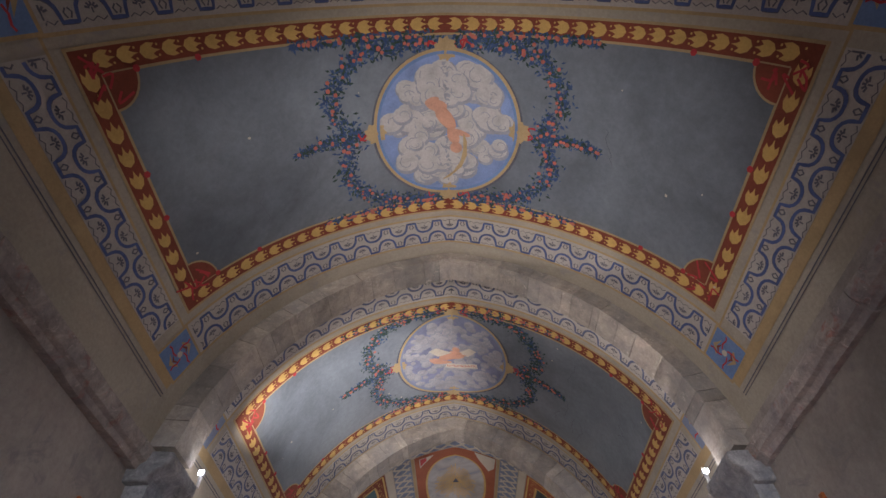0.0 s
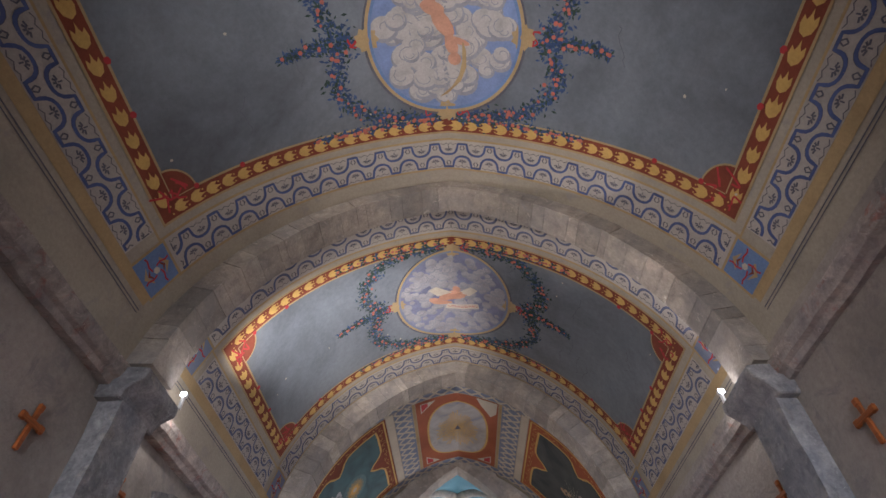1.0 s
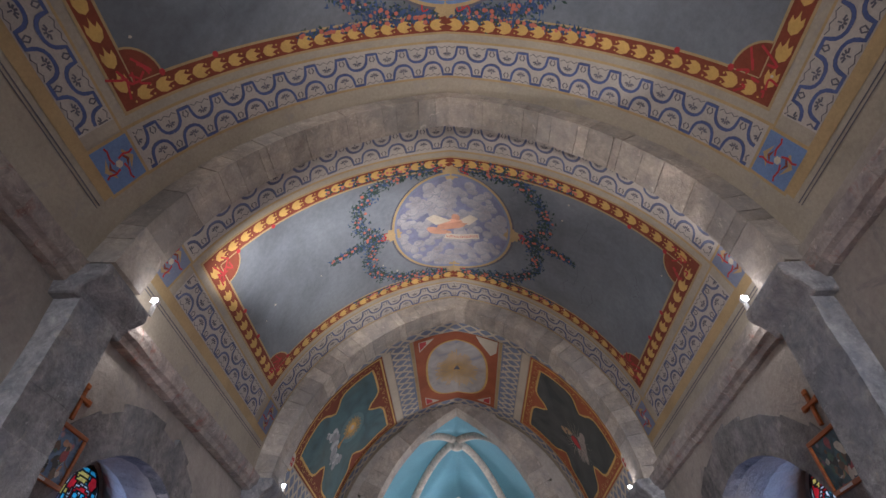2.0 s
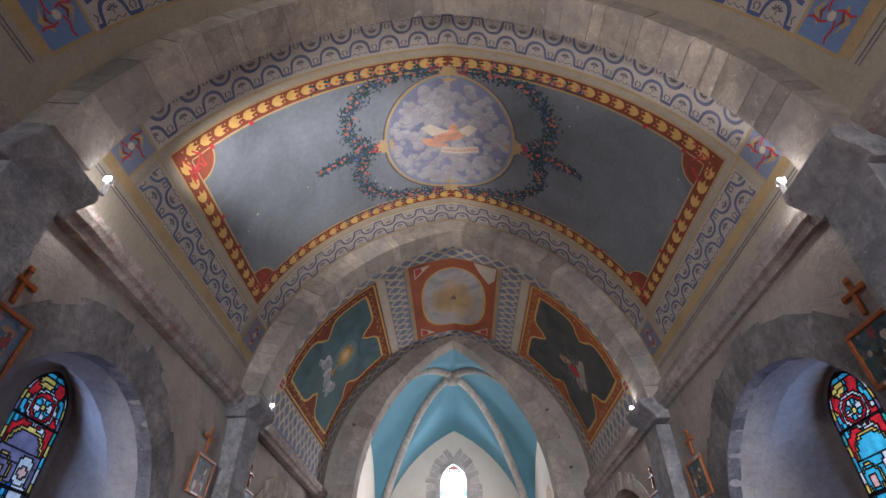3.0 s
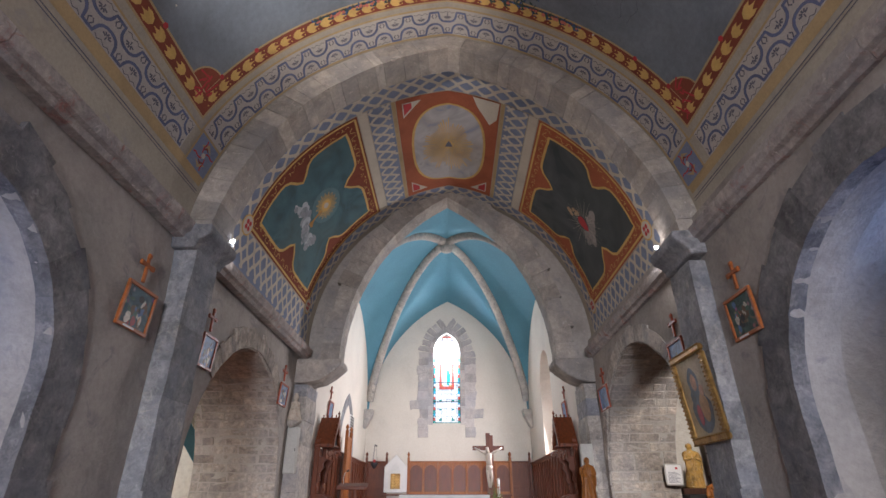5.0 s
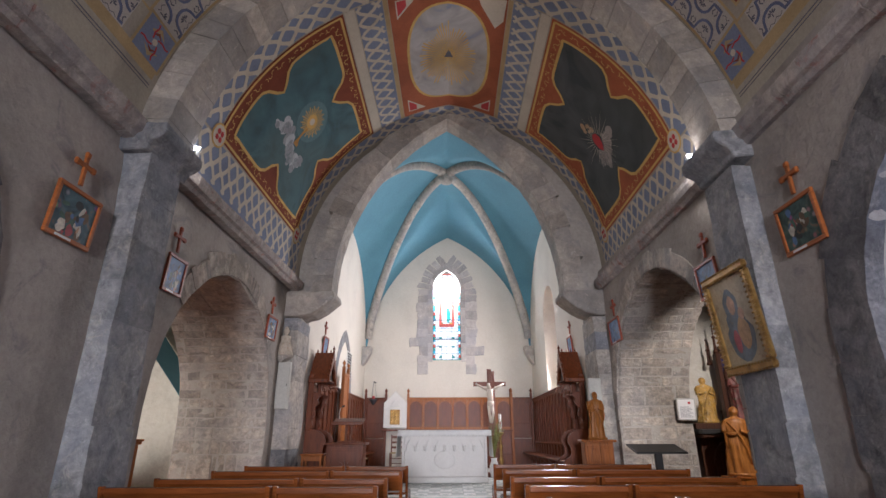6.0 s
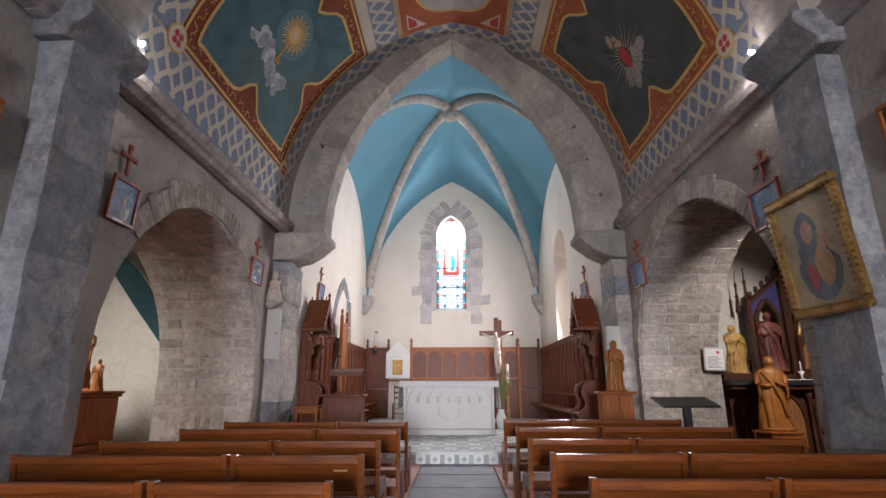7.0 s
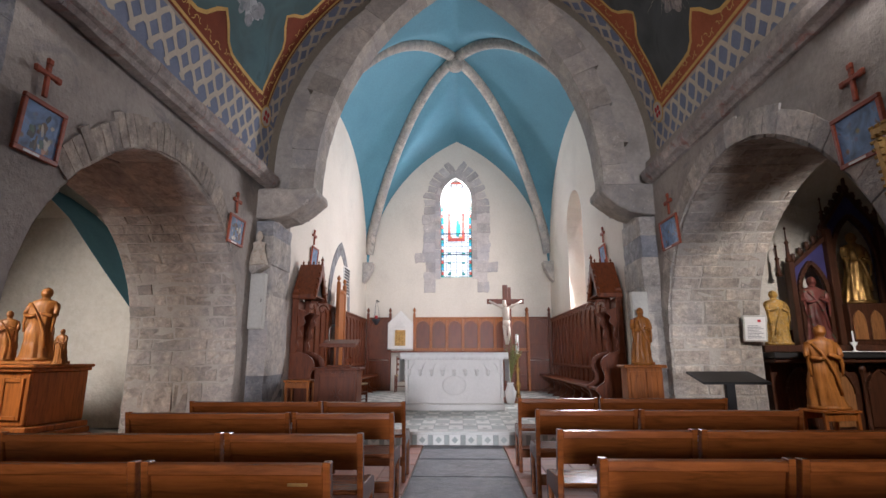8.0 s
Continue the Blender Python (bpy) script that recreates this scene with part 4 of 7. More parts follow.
rnd = random.Random(8)
for g, mm in ((-1, TEAL_MURAL), (1, DARK_MURAL)):
    s0, s1 = sorted((g * 1.96, g * 4.2))
    out, mid = cusped(s0, s1, Y0 + 0.28, Y1 - 0.28, 0.36)
    filled(out, mid, mm, "cusped_panel", 0.010, "cusped blue-green mural panel" if g < 0 else "cusped dark grey mural panel")
    och.ribbon(out + out[:1], 0.05, 0.014)
    rect = [(g * 1.76, Y0 + 0.05), (g * 4.37, Y0 + 0.05), (g * 4.37, Y1 - 0.05), (g * 1.76, Y1 - 0.05)]
    for i in range(4):
        a, b = rect[i], rect[(i + 1) % 4]
        och.ribbon([(a[0] + (b[0] - a[0]) * k / 16, a[1] + (b[1] - a[1]) * k / 16) for k in range(17)], 0.04, 0.010)
        # scrollwork on the frame
        m = int(math.dist(a, b) / 0.085)
        ca, cb = ((v[0] + (mid[0] - v[0]) * 0.085, v[1] + (mid[1] - v[1]) * 0.075) for v in (a, b))
        for k in range(m):
            f = (k + 0.5) / m
            c = (ca[0] + (cb[0] - ca[0]) * f, ca[1] + (cb[1] - ca[1]) * f)
            sg = 1 if k % 2 else -1
            gld.ribbon([(c[0] + 0.06 * q * math.cos(3 * q * sg + k), c[1] + 0.06 * q * math.sin(3 * q * sg + k)) for q in (0.2, 0.5, 0.75, 1.0)], 0.012, 0.012)
    for yy in (Y0, Y1):
        c = (g * 4.40, yy)
        och.dot(*c, 0.17, 0.014, 12), cre.dot(*c, 0.145, 0.018, 12)
        for q in range(4):
            th = q * math.pi / 2 + 0.78
            red.dot(c[0] + 0.06 * math.cos(th), c[1] + 0.06 * math.sin(th), 0.042, 0.022, 6)
    c = (mid[0], mid[1])
    cl, cl2 = Paint(), Paint()
    for q in range(46):
        v = rnd.uniform(-1, 1)
        p = (c[0] + g * (0.36 + 0.10 * math.sin(3 * v) + rnd.gauss(0, 0.055)), c[1] + (0.62 if g < 0 else 0.42) * v - 0.04)
        (cl if q % 3 else cl2).dot(*p, rnd.uniform(0.05, 0.13) * (1.15 - abs(v) * 0.6), 0.0122 + 0.0012 * rnd.random(), 11, rnd.uniform(0.05, 0.12))
    cl.put("cloud", cloudy("cloud_puff", (0.14, 0.2, 0.22), (0.33, 0.36, 0.38), 7.0) if g < 0 else cloudy("dark_cloud_puff", (0.1, 0.1, 0.1), (0.30, 0.26, 0.24), 7.0), bay3)
    cl2.put("cloud_light", worn("cloud_light_paint", (0.42, 0.45, 0.48) if g < 0 else (0.33, 0.29, 0.27), 0.75, 1.15, 9.0, 0.85, 0.1), bay3)
    if g < 0:
        # a golden sunburst on a stem and foot
        h = (c[0] + 0.24, c[1] + 0.05)
        filled([(h[0] + 0.36 * math.cos(0.2618 * q), h[1] + 0.46 * math.sin(0.2618 * q)) for q in range(24)], h, worn("pale_teal_paint", (0.10, 0.19, 0.21), 0.8, 1.15, 4.0, 0.85, 0.1), "halo", 0.0118)
        for i in range(34):
            th = 2 * math.pi * i / 34
            k = 0.23 + 0.04 * (i % 2)
            och.poly([(h[0] + 0.07 * math.cos(th - .1), h[1] + 0.09 * math.sin(th - .1)), (h[0] + k * math.cos(th - .035), h[1] + 1.3 * k * math.sin(th - .035)), (h[0] + k * math.cos(th + .035), h[1] + 1.3 * k * math.sin(th + .035)), (h[0] + 0.07 * math.cos(th + .1), h[1] + 0.09 * math.sin(th + .1))], 0.0165)
        och.dot(*h, 0.12, 0.015, 18, 0.16)
        cre.dot(*h, 0.06, 0.018, 14, 0.075)
        stem = Paint()
        stem.poly([(h[0] - .14, h[1] - .05), (h[0] - .14, h[1] + .07), (h[0] - .24, h[1] + .045), (h[0] - .33, h[1] + .04), (h[0] - .40, h[1] + .06), (h[0] - .47, h[1] + .13), (h[0] - .51, h[1] + .12), (h[0] - .51, h[1] - .03), (h[0] - .46, h[1] - .02), (h[0] - .38, h[1] + .0), (h[0] - .30, h[1] - .01), (h[0] - .22, h[1] - .01)], 0.0175)
        stem.put("gilt_stem", worn("dark_gold_paint", (0.40, 0.20, 0.05), 0.6, 1.4, 12.0, 0.8, 0.1), bay3)
    else:
        h = (c[0] + 0.15, c[1] + 0.08)
        red.poly([(h[0] - .17, h[1]), (h[0] - .12, h[1] - .11), (h[0] - .02, h[1] - .13), (h[0] + .10, h[1] - .07), (h[0] + .19, h[1] + .02), (h[0] + .09, h[1] + .10), (h[0] - .03, h[1] + .12), (h[0] - .12, h[1] + .09)], 0.017)
        flame = Paint()
        for i in range(9):
            flame.dot(h[0] - 0.2 - rnd.uniform(0, 0.22), h[1] + rnd.gauss(0.02, 0.07), rnd.uniform(0.03, 0.075), 0.0135 + 0.0012 * rnd.random(), 9)
        flame.put("flame", worn("faded_flame_paint", (0.42, 0.27, 0.16), 0.6, 1.3, 9.0, 0.85, 0.1), bay3)
        for i in range(30):
            th = 2 * math.pi * i / 30
            ln = rnd.uniform(0.34, 0.72)
            cre.poly(turned([(0.17, -.005), (ln, 0), (0.17, .005)], h, th), 0.0142)
# crown panel with the glory
yc = (Y0 + Y1) / 2
out = []
for i in range(48):
    a = 2 * math.pi * i / 48
    ca2, sa = math.cos(a), math.sin(a)
    out.append((0.74 * math.copysign(abs(ca2) ** 0.72, ca2), yc + 1.32 * math.copysign(abs(sa) ** 0.8, sa)))
filled(out, (0, yc), RAYS, "glory_panel", 0.010, "pale mural of a radiant glory among clouds")
och.ribbon(out + out[:1], 0.05, 0.014)
for i in range(60):
    th = 2 * math.pi * i / 60
    ln = rnd.uniform(0.62, 1.0)
    p = [(0.09, -.05), (ln, -.022), (ln + 0.03, 0), (ln, .022), (0.09, .05)]
    och.poly([(0.60 * (x * math.cos(th + y)), yc + 0.96 * (x * math.sin(th + y))) for x, y in p], 0.0125)
eye = Paint()
eye.poly([(-.09, yc + .07), (.09, yc + .07), (0, yc - .12)], 0.0135)
eye.put("eye_triangle", INK, bay3)
for g in (-1, 1):
    for yy, h in ((Y0 + 0.12, 1), (Y1 - 0.12, -1)):
        cre.poly([(g * .86, yy), (g * .5, yy), (g * .86, yy + h * .42)], 0.0085)
        red.poly([(g * .84, yy + h * .025), (g * .57, yy + h * .025), (g * .84, yy + h * .35)], 0.0105)
cre.poly([(.45, Y0 + .02), (.95, Y0 + .02), (.93, Y0 + .5), (.8, Y0 + .72), (.7, Y0 + .55), (.55, Y0 + .3)], 0.0135)
gld.put("scrollwork", OCHRE_LEAF, bay3), och.put("ochre_lines", OCHRE_LEAF, bay3), red.put("red_ornaments", RED, bay3), cre.put("cream_ornaments", CREAM, bay3)

# ---- niches with stained glass, chapels, floor ----


def arch_ring(parent, wall_x, side, arch, width, n, mat, seed, proud=0.015, jamb=True, gap=0.0, low=0.0):
    """Dressed stones round an opening, on the wall's face."""
    cy, half, sp, ap = arch
    rnd = random.Random(seed)
    pts = arch_pts(cy, half, sp, ap, n)
    if jamb:
        pts = [(cy - half, z) for z in np.arange(0.02, sp - 0.1, 0.36)] + pts + [(cy + half, z) for z in np.arange(sp - 0.36, 0.0, -0.36)]
    nor = []
    for i in range(len(pts)):
        a, b = pts[max(i - 1, 0)], pts[min(i + 1, len(pts) - 1)]
        L = math.hypot(b[0] - a[0], b[1] - a[1]) or 1
        nor.append((-(b[1] - a[1]) / L, (b[0] - a[0]) / L))
    for i in range(len(pts) - 1):
        if pts[i][1] < low or pts[i + 1][1] < low:
            continue
        w = width * rnd.uniform(0.84 - gap, 1.1)
        g0, g1 = rnd.uniform(0, gap), 1 - rnd.uniform(0, gap)
        c = []
        for d in (wall_x + side * 0.12, wall_x - side * (proud + rnd.uniform(0, 0.004))):
            for f, o in ((g0, -0.004), (g1, -0.004), (g1, w), (g0, w)):
                y = pts[i][0] + nor[i][0] * o + (pts[i + 1][0] + nor[i + 1][0] * o - pts[i][0] - nor[i][0] * o) * f
                z = pts[i][1] + nor[i][1] * o + (pts[i + 1][1] + nor[i + 1][1] * o - pts[i][1] - nor[i][1] * o) * f
                z = max(z, 0)
                c.append((d + (-FLARE * max(y - 9.2, 0) if side < 0 else 0), y, z))
        roughen(stone("arch_stone", c, mat, parent, 0.0), 0.008, 2, 7.0)


def intrados(parent, xa, xb, side, arch, rows, n, mat, seed):
    """Rough courses that line the soffit and the jambs of a deep arch."""
    cy, half, sp, ap = arch
    rnd = random.Random(seed)
    pts = [(cy - half, z) for z in (0.0, 0.21, 0.38, 0.6, 0.78, 1.0)] + arch_pts(cy, half, sp - 0.1, ap, n) + [(cy + half, z) for z in (1.0, 0.78, 0.6, 0.38, 0.21, 0.0)]
    # uneven course heights
    pts = [p for k, p in enumerate(pts) if k < 2 or k > len(pts) - 3 or rnd.random() > 0.16]
    vs = [(x + (-FLARE * max(y - 9.2, 0) if side < 0 else 0), y + (0.005 if y < cy else -0.005), z - (0.005 if z > sp else 0.0)) for y, z in pts for x in (xa + side * 0.01, xb - side * 0.01)]
    mesh("mortar_bed", vs, [(2 * i, 2 * i + 1, 2 * i + 3, 2 * i + 2) for i in range(len(pts) - 1)], MORTAR, parent)
    for i in range(len(pts) - 1):
        (ya, za), (yb, zb) = pts[i], pts[i + 1]
        dy, dz = yb - ya, zb - za
        L = math.hypot(dy, dz) or 1
        ny, nz = dz / L, -dy / L
        cuts = [0.0]
        while cuts[-1] < 1:
            cuts.append(cuts[-1] + rnd.uniform(0.4, 1.3) / rows)
        cuts = cuts[:-1] + [1.0] if len(cuts) > 2 and 1 - cuts[-2] > 0.08 else cuts[:-2] + [1.0]
        for a, b in zip(cuts, cuts[1:]):
            x0, x1 = xa + (xb - xa) * a + side * 0.003, xa + (xb - xa) * b - side * 0.003
            o = 0.006 + rnd.uniform(0, 0.009)
            q = 0.003 / L
            c = []
            for oo in (-0.05, o):
                for x, f in ((x0 + side * rnd.uniform(0, .02), q + rnd.uniform(0, .016) / L), (x1 - side * rnd.uniform(0, .02), q + rnd.uniform(0, .016) / L), (x1 - side * rnd.uniform(0, .02), 1 - q - rnd.uniform(0, .016) / L), (x0 + side * rnd.uniform(0, .02), 1 - q - rnd.uniform(0, .016) / L)):
                    y, z = ya + dy * f, za + dz * f
                    fl = -FLARE * max(y - 9.2, 0) if side < 0 else 0
                    c.append((x + fl, y + ny * oo + rnd.uniform(-.006, .006), max(z + nz * oo + rnd.uniform(-.006, .006), 0)))
            roughen(stone("course_stone", c, mat, parent, 0.004), 0.010, 2, 8.0)


def opening(name, wall_x, side, arch, width, n, seed):
    ob = empty(name, "rough grey stone arch round an opening in the nave wall", "arch", kind="structure")
    arch_ring(ob, wall_x, side, arch, width, n, STONE_RING, seed, 0.012)
    return ob


arch_n = opening("niche_arch_north", WL, -1, LNI, 0.40, 14, 21)
arch_s = opening("niche_arch_south", WR, 1, RNI, 0.40, 14, 22)
chapel_n = empty("chapel_arch_north", "deep round arch of coursed rubble leading to a side chapel", "arch", kind="structure")
arch_ring(chapel_n, WL, -1, LCH, 0.28, 54, RUBBLE, 31, 0.012, False, 0.10, 2.35)
intrados(chapel_n, WL, WL - 1.5, -1, LCH, 3.6, 40, RUBBLE, 32)
chapel_s = empty("chapel_arch_south", "deep pointed arch of pale dressed stone leading to a side chapel", "arch", kind="structure")
arch_ring(chapel_s, WR, 1, RCH, 0.26, 28, STONE_PALE, 33, 0.016, True, 0.06)
intrados(chapel_s, WR, WR + 1.2, 1, RCH, 2.8, 38, RUBBLE, 34)


# splayed recess behind a niche, with its window
def recess(name, X, side, arch, win):
    cy, half, sp, ap = arch
    wy, wh, wsill, wsp, wap = win
    x0, x1, x2 = X + side * 0.42, X + side * 0.99, X + side * 1.3
    A = [(cy - half - 0.02, 0.0)] + arch_pts(cy, half + 0.02, sp, ap + 0.02, 16) + [(cy + half + 0.02, 0.0)]
    B = [(wy - wh * 1.25, wsill - 0.25)] + arch_pts(wy, wh * 1.25, wsp - 0.05, wap + 0.06, 16) + [(wy + wh * 1.25, wsill - 0.25)]
    vs = [(x0, *p) for p in A] + [(x1, *p) for p in B]
    n = len(A)
    fs = [(i, i + 1, n + i + 1, n + i) for i in range(n - 1)] + [(0, n, 2 * n - 1, n - 1)]
    r = mesh(name, vs, fs, PLASTER, None, "")
    tagged(r, "splayed plaster reveal of a deep window niche", "niche", kind="structure")
    w = window_wall(name + "_wall", x1, x2, "x", cy - 3.0, cy + 2.0, 4.0, wy, wh, wsill, wsp, wap, PLASTER)
    return r


LWIN, RWIN = (7.08, 0.33, 1.5, 2.86, 3.27), (7.32, 0.34, 1.5, 2.88, 3.28)
recess("niche_north", WL, -1, LNI, LWIN)
recess("niche_south", WR, 1, RNI, RWIN)


def leaded(name, label, plane, d, win, design, rows, ncol, lines=()):
    """A stained-glass lancet. design(x, z, u) names the colour at a place; each field of one colour is a pane between leads."""
    cu, half, sill, spring, apex = win
    ob = empty(name, label, "window", kind="structure")
    P = lambda u, z, o=0.0: (d + o, u, z) if plane == "x" else (u, d + o, z)
    top = arch_pts(cu, half, spring, apex, 24)

    def width_at(z):
        if z <= spring:
            return half
        best = 0.012
        for (ya, za), (yb, zb) in zip(top, top[1:]):
            if ya < cu and min(za, zb) <= z <= max(za, zb) and zb != za:
                best = cu - (ya + (yb - ya) * (z - za) / (zb - za))
        return max(best, 0.012)

    vlead, flead = [], []

    def came(u0, z0, u1, z1, w=0.009):
        L = math.hypot(u1 - u0, z1 - z0) or 1
        eu, ez = (u1 - u0) / L * w * 0.4, (z1 - z0) / L * w * 0.4
        u0, z0, u1, z1 = u0 - eu, z0 - ez, u1 + eu, z1 + ez
        du, dz = -(z1 - z0) / L * w / 2, (u1 - u0) / L * w / 2
        k = len(vlead)
        for o in (-0.008, 0.008):
            vlead.extend([P(u0 + du, z0 + dz, o), P(u1 + du, z1 + dz, o), P(u1 - du, z1 - dz, o), P(u0 - du, z0 - dz, o)])
        flead.extend([(k + a, k + b, k + c, k + e) for a, b, c, e in BOXF])

    H = apex - 0.015 - sill
    zs = [sill + H * i / rows for i in range(rows + 1)]
    cs = [-1 + 2 * j / ncol for j in range(ncol + 1)]
    col = {}
    for i in range(rows):
        for j in range(ncol):
            z, u = (zs[i] + zs[i + 1]) / 2, (cs[j] + cs[j + 1]) / 2
            col[i, j] = design(u * width_at(z), z - sill, u)
    pt = lambda i, j: (cu + cs[j] * width_at(zs[i]), zs[i])
    seen = set()
    for start in col:
        if start in seen:
            continue
        todo, cells = [start], []
        seen.add(start)
        while todo:
            i, j = todo.pop()
            cells.append((i, j))
            for n in ((i + 1, j), (i - 1, j), (i, j + 1), (i, j - 1)):
                if n in col and n not in seen and col[n] == col[start]:
                    seen.add(n)
                    todo.append(n)
        idx, vs, fs = {}, [], []
        for i, j in cells:
            f = []
            for c in ((i, j), (i, j + 1), (i + 1, j + 1), (i + 1, j)):
                if c not in idx:
                    idx[c] = len(vs)
                    vs.append(P(*pt(*c)))
                f.append(idx[c])
            fs.append(f)
        mesh("pane", vs, fs, GL[col[start].split("/")[0]], ob)
    for (i, j), k in col.items():
        if col.get((i, j + 1), k) != k:
            came(*pt(i, j + 1), *pt(i + 1, j + 1))
        if col.get((i + 1, j), k) != k:
            came(*pt(i + 1, j), *pt(i + 1, j + 1))
    for (ya, za), (yb, zb) in zip(top, top[1:]):
        came(ya, za, yb, zb, 0.03)
    for g in (-1, 1):
        came(cu + g * half, sill, cu + g * half, spring, 0.03)
    came(cu - half, sill, cu + half, sill, 0.03)
    for f in lines:
        z = sill + (apex - sill) * f
        came(cu - width_at(z), z, cu + width_at(z), z, 0.026)
    mesh("lead_cames", vlead, flead, LEAD, ob)
    return ob


def oval(x, z, cx, cz, rx, rz):
    return ((x - cx) / rx) ** 2 + ((z - cz) / rz) ** 2


def nave_glass(ground, robe, flip):
    """Roundel of leaves on red above, two plain robed shapes below, in a banded border."""
    def design(x, z, u):
        x *= flip
        if abs(u) > 0.80 or z > 1.68:
            k = int(z / 0.115)
            return ("yellow", "white", "cyan", "yellow", "teal", "mauve")[k % 6] + "/e%d%d" % (k, x > 0)
        if z > 1.0:
            arc = math.hypot(abs(x) - 0.02, z - 0.98)
            if 0.20 < arc < 0.235 and z < 1.26:
                return "yellow/arc"
            if arc <= 0.20:
                return ground + "/a"
            r, th = math.hypot(x * 0.85, z - 1.40), math.atan2(z - 1.40, x)
            if r < 0.028:
                return "yellow/eye"
            if r < 0.10:
                return ("white", "cyan")[int((th + 3.2) / 0.785) % 2] + "/p%d" % int((th + 3.2) / 0.785)
            if 0.135 < r < 0.165:
                return "white/ring%d" % int((th + 3.2) / 1.57)
            if 0.18 < r < 0.29 and math.sin(4 * th + 0.6) > -0.35:
                return ("cyan", "white", "cyan", "yellow")[int((th + 3.2) / 1.57) % 4] + "/leaf%d" % (r > 0.235)
            return "red/g"
        if oval(x, z, 0.12, 0.86, 0.05, 0.06) < 1 or oval(x, z, -0.17, 0.80, 0.05, 0.06) < 1:
            return "pink/head"
        if oval(x, z, 0.12, 0.86, 0.10, 0.13) < 1:
            return "white/veil"
        if 0.8 < oval(x, z, -0.17, 0.82, 0.12, 0.12) < 1.25:
            return "yellow/halo"
        if oval(x, z, 0.15, 0.66, 0.09, 0.13) < 1 or oval(x, z, -0.10, 0.5, 0.05, 0.13) < 1:
            return "white/cloth"
        if oval(x, z, 0.06, 0.42, 0.2, 0.34) < 1:
            return (robe if (x * 3 + z) % 0.3 < 0.17 else "blue") + "/fold%d" % int((x * 3 + z) / 0.15)
        if oval(x, z, -0.17, 0.42, 0.14, 0.34) < 1:
            return ("cyan" if z > 0.4 else "white") + "/r2"
        if z < 0.16:
            return ("teal", "purple")[int((x + 1) / 0.12) % 2] + "/foot%d" % int((x + 1) / 0.12)
        return ground + "/bg%d" % int(z / 0.3)
    return design


def east_glass(x, z, u):
    """Pale quarries, a red arched frame and a plain standing shape within it."""
    if abs(u) > 0.85 or z > 3.0 or z < 0.07:
        k = int(z / 0.09)
        return ("teal", "rose", "pale", "cyan")[k % 4] + "/e%d%d" % (k, x > 0)
    inside = (abs(x) < 0.15 and 1.22 < z < 2.1) or math.hypot(x, z - 2.1) < 0.15
    outer = (abs(x) < 0.27 and 1.15 < z < 2.1) or math.hypot(x, z - 2.1) < 0.27
    if inside:
        if oval(x, z, 0.0, 1.95, 0.05, 0.07) < 1:
            return "pink/head"
        if oval(x, z, 0.05, 1.55, 0.07, 0.26) < 1:
            return "teal/r"
        if oval(x, z, -0.02, 1.5, 0.12, 0.34) < 1:
            return "white/robe"
        return ("yellow" if z < 1.3 else "pale") + "/in"
    if outer:
        return "rose/f%d%d" % (int(z / 0.24), x > 0)
    if z < 0.95 and oval(abs(x), (z + 0.02) % 0.32, 0.2, 0.16, 0.05, 0.035) < 1:
        return "teal/orn"
    if z < 1.08 and z > 1.0:
        return "white/band"
    return "pale/q%d%d" % (int((x + 1) / 0.17), int(z / 0.26))


leaded("window_north", "stained-glass lancet window with red, mauve and blue panes", "x", WL - 1.0, LWIN, nave_glass("mauve", "cyan", 1), 66, 22, (0.12, 0.40, 0.72))
leaded("window_south", "stained-glass lancet window with bright blue and red panes", "x", WR + 1.0, RWIN, nave_glass("cyan", "white", -1), 66, 22, (0.12, 0.40, 0.72))
leaded("window_east", "bright lancet window of pale stained glass with a red arch", "y", AY1 + 0.22, (-0.14, 0.47, 3.4, 5.9, 6.5), east_glass, 62, 22, (0.235, 0.445, 0.64, 0.82))
leaded("window_chancel_south", "pale leaded lancet window", "x", AXC + AHW + 0.5, SWIN, lambda x, z, u: ("pale", "pink", "white")[(int((x + 3) / 0.2) + int(z / 0.25)) % 3] + "/%d%d" % (int((x + 3) / 0.2), int(z / 0.25)), 40, 16, (0.3, 0.6))

# stone surround of the east window
sur = empty("east_window_surround", "exposed grey stone surround of the east window", "window surround", kind="structure")
rnd = random.Random(9)
ap = arch_pts(-0.14, 0.62, 5.6, 6.72, 14)
pts = [(-0.76, z) for z in np.arange(2.95, 5.5, 0.30)] + ap + [(0.48, z) for z in np.arange(5.35, 2.8, -0.30)]
for k, ((xa, za), (xb, zb)) in enumerate(zip(pts, pts[1:])):
    L = math.hypot(xb - xa, zb - za)
    nx, nz = -(zb - za) / L, (xb - xa) / L
    w = rnd.uniform(0.35, 0.41) if max(za, zb) > 4.4 else (0.62, 0.34, 0.3)[int((za + 0.1) / 0.42) % 3]
    c = [(x + nx * o, d, z + nz * o) for d in (AY1 - 0.02, AY1 + 0.1) for x, z, o in ((xa, za, 0), (xb, zb, 0), (xb, zb, w), (xa, za, w))]
    ob = roughen(stone("surround_stone", c, STONE_WASHED, sur, 0.012), 0.0, 4, 5.0)
    for v in ob.data.vertices:
        # ragged outlines, as the plaster was cut away by eye
        q = noise.noise_vector(v.co * 4.0) * 0.05 + noise.noise_vector(v.co * 9.0) * 0.025
        f = min(1.0, max(0.0, abs(v.co.x + 0.14) - 0.66) / 0.2 + max(0.0, v.co.z - 6.75) / 0.2)
        v.co.x += q.x * f
        v.co.z += q.z * f
        v.co.y += q.y * 0.1
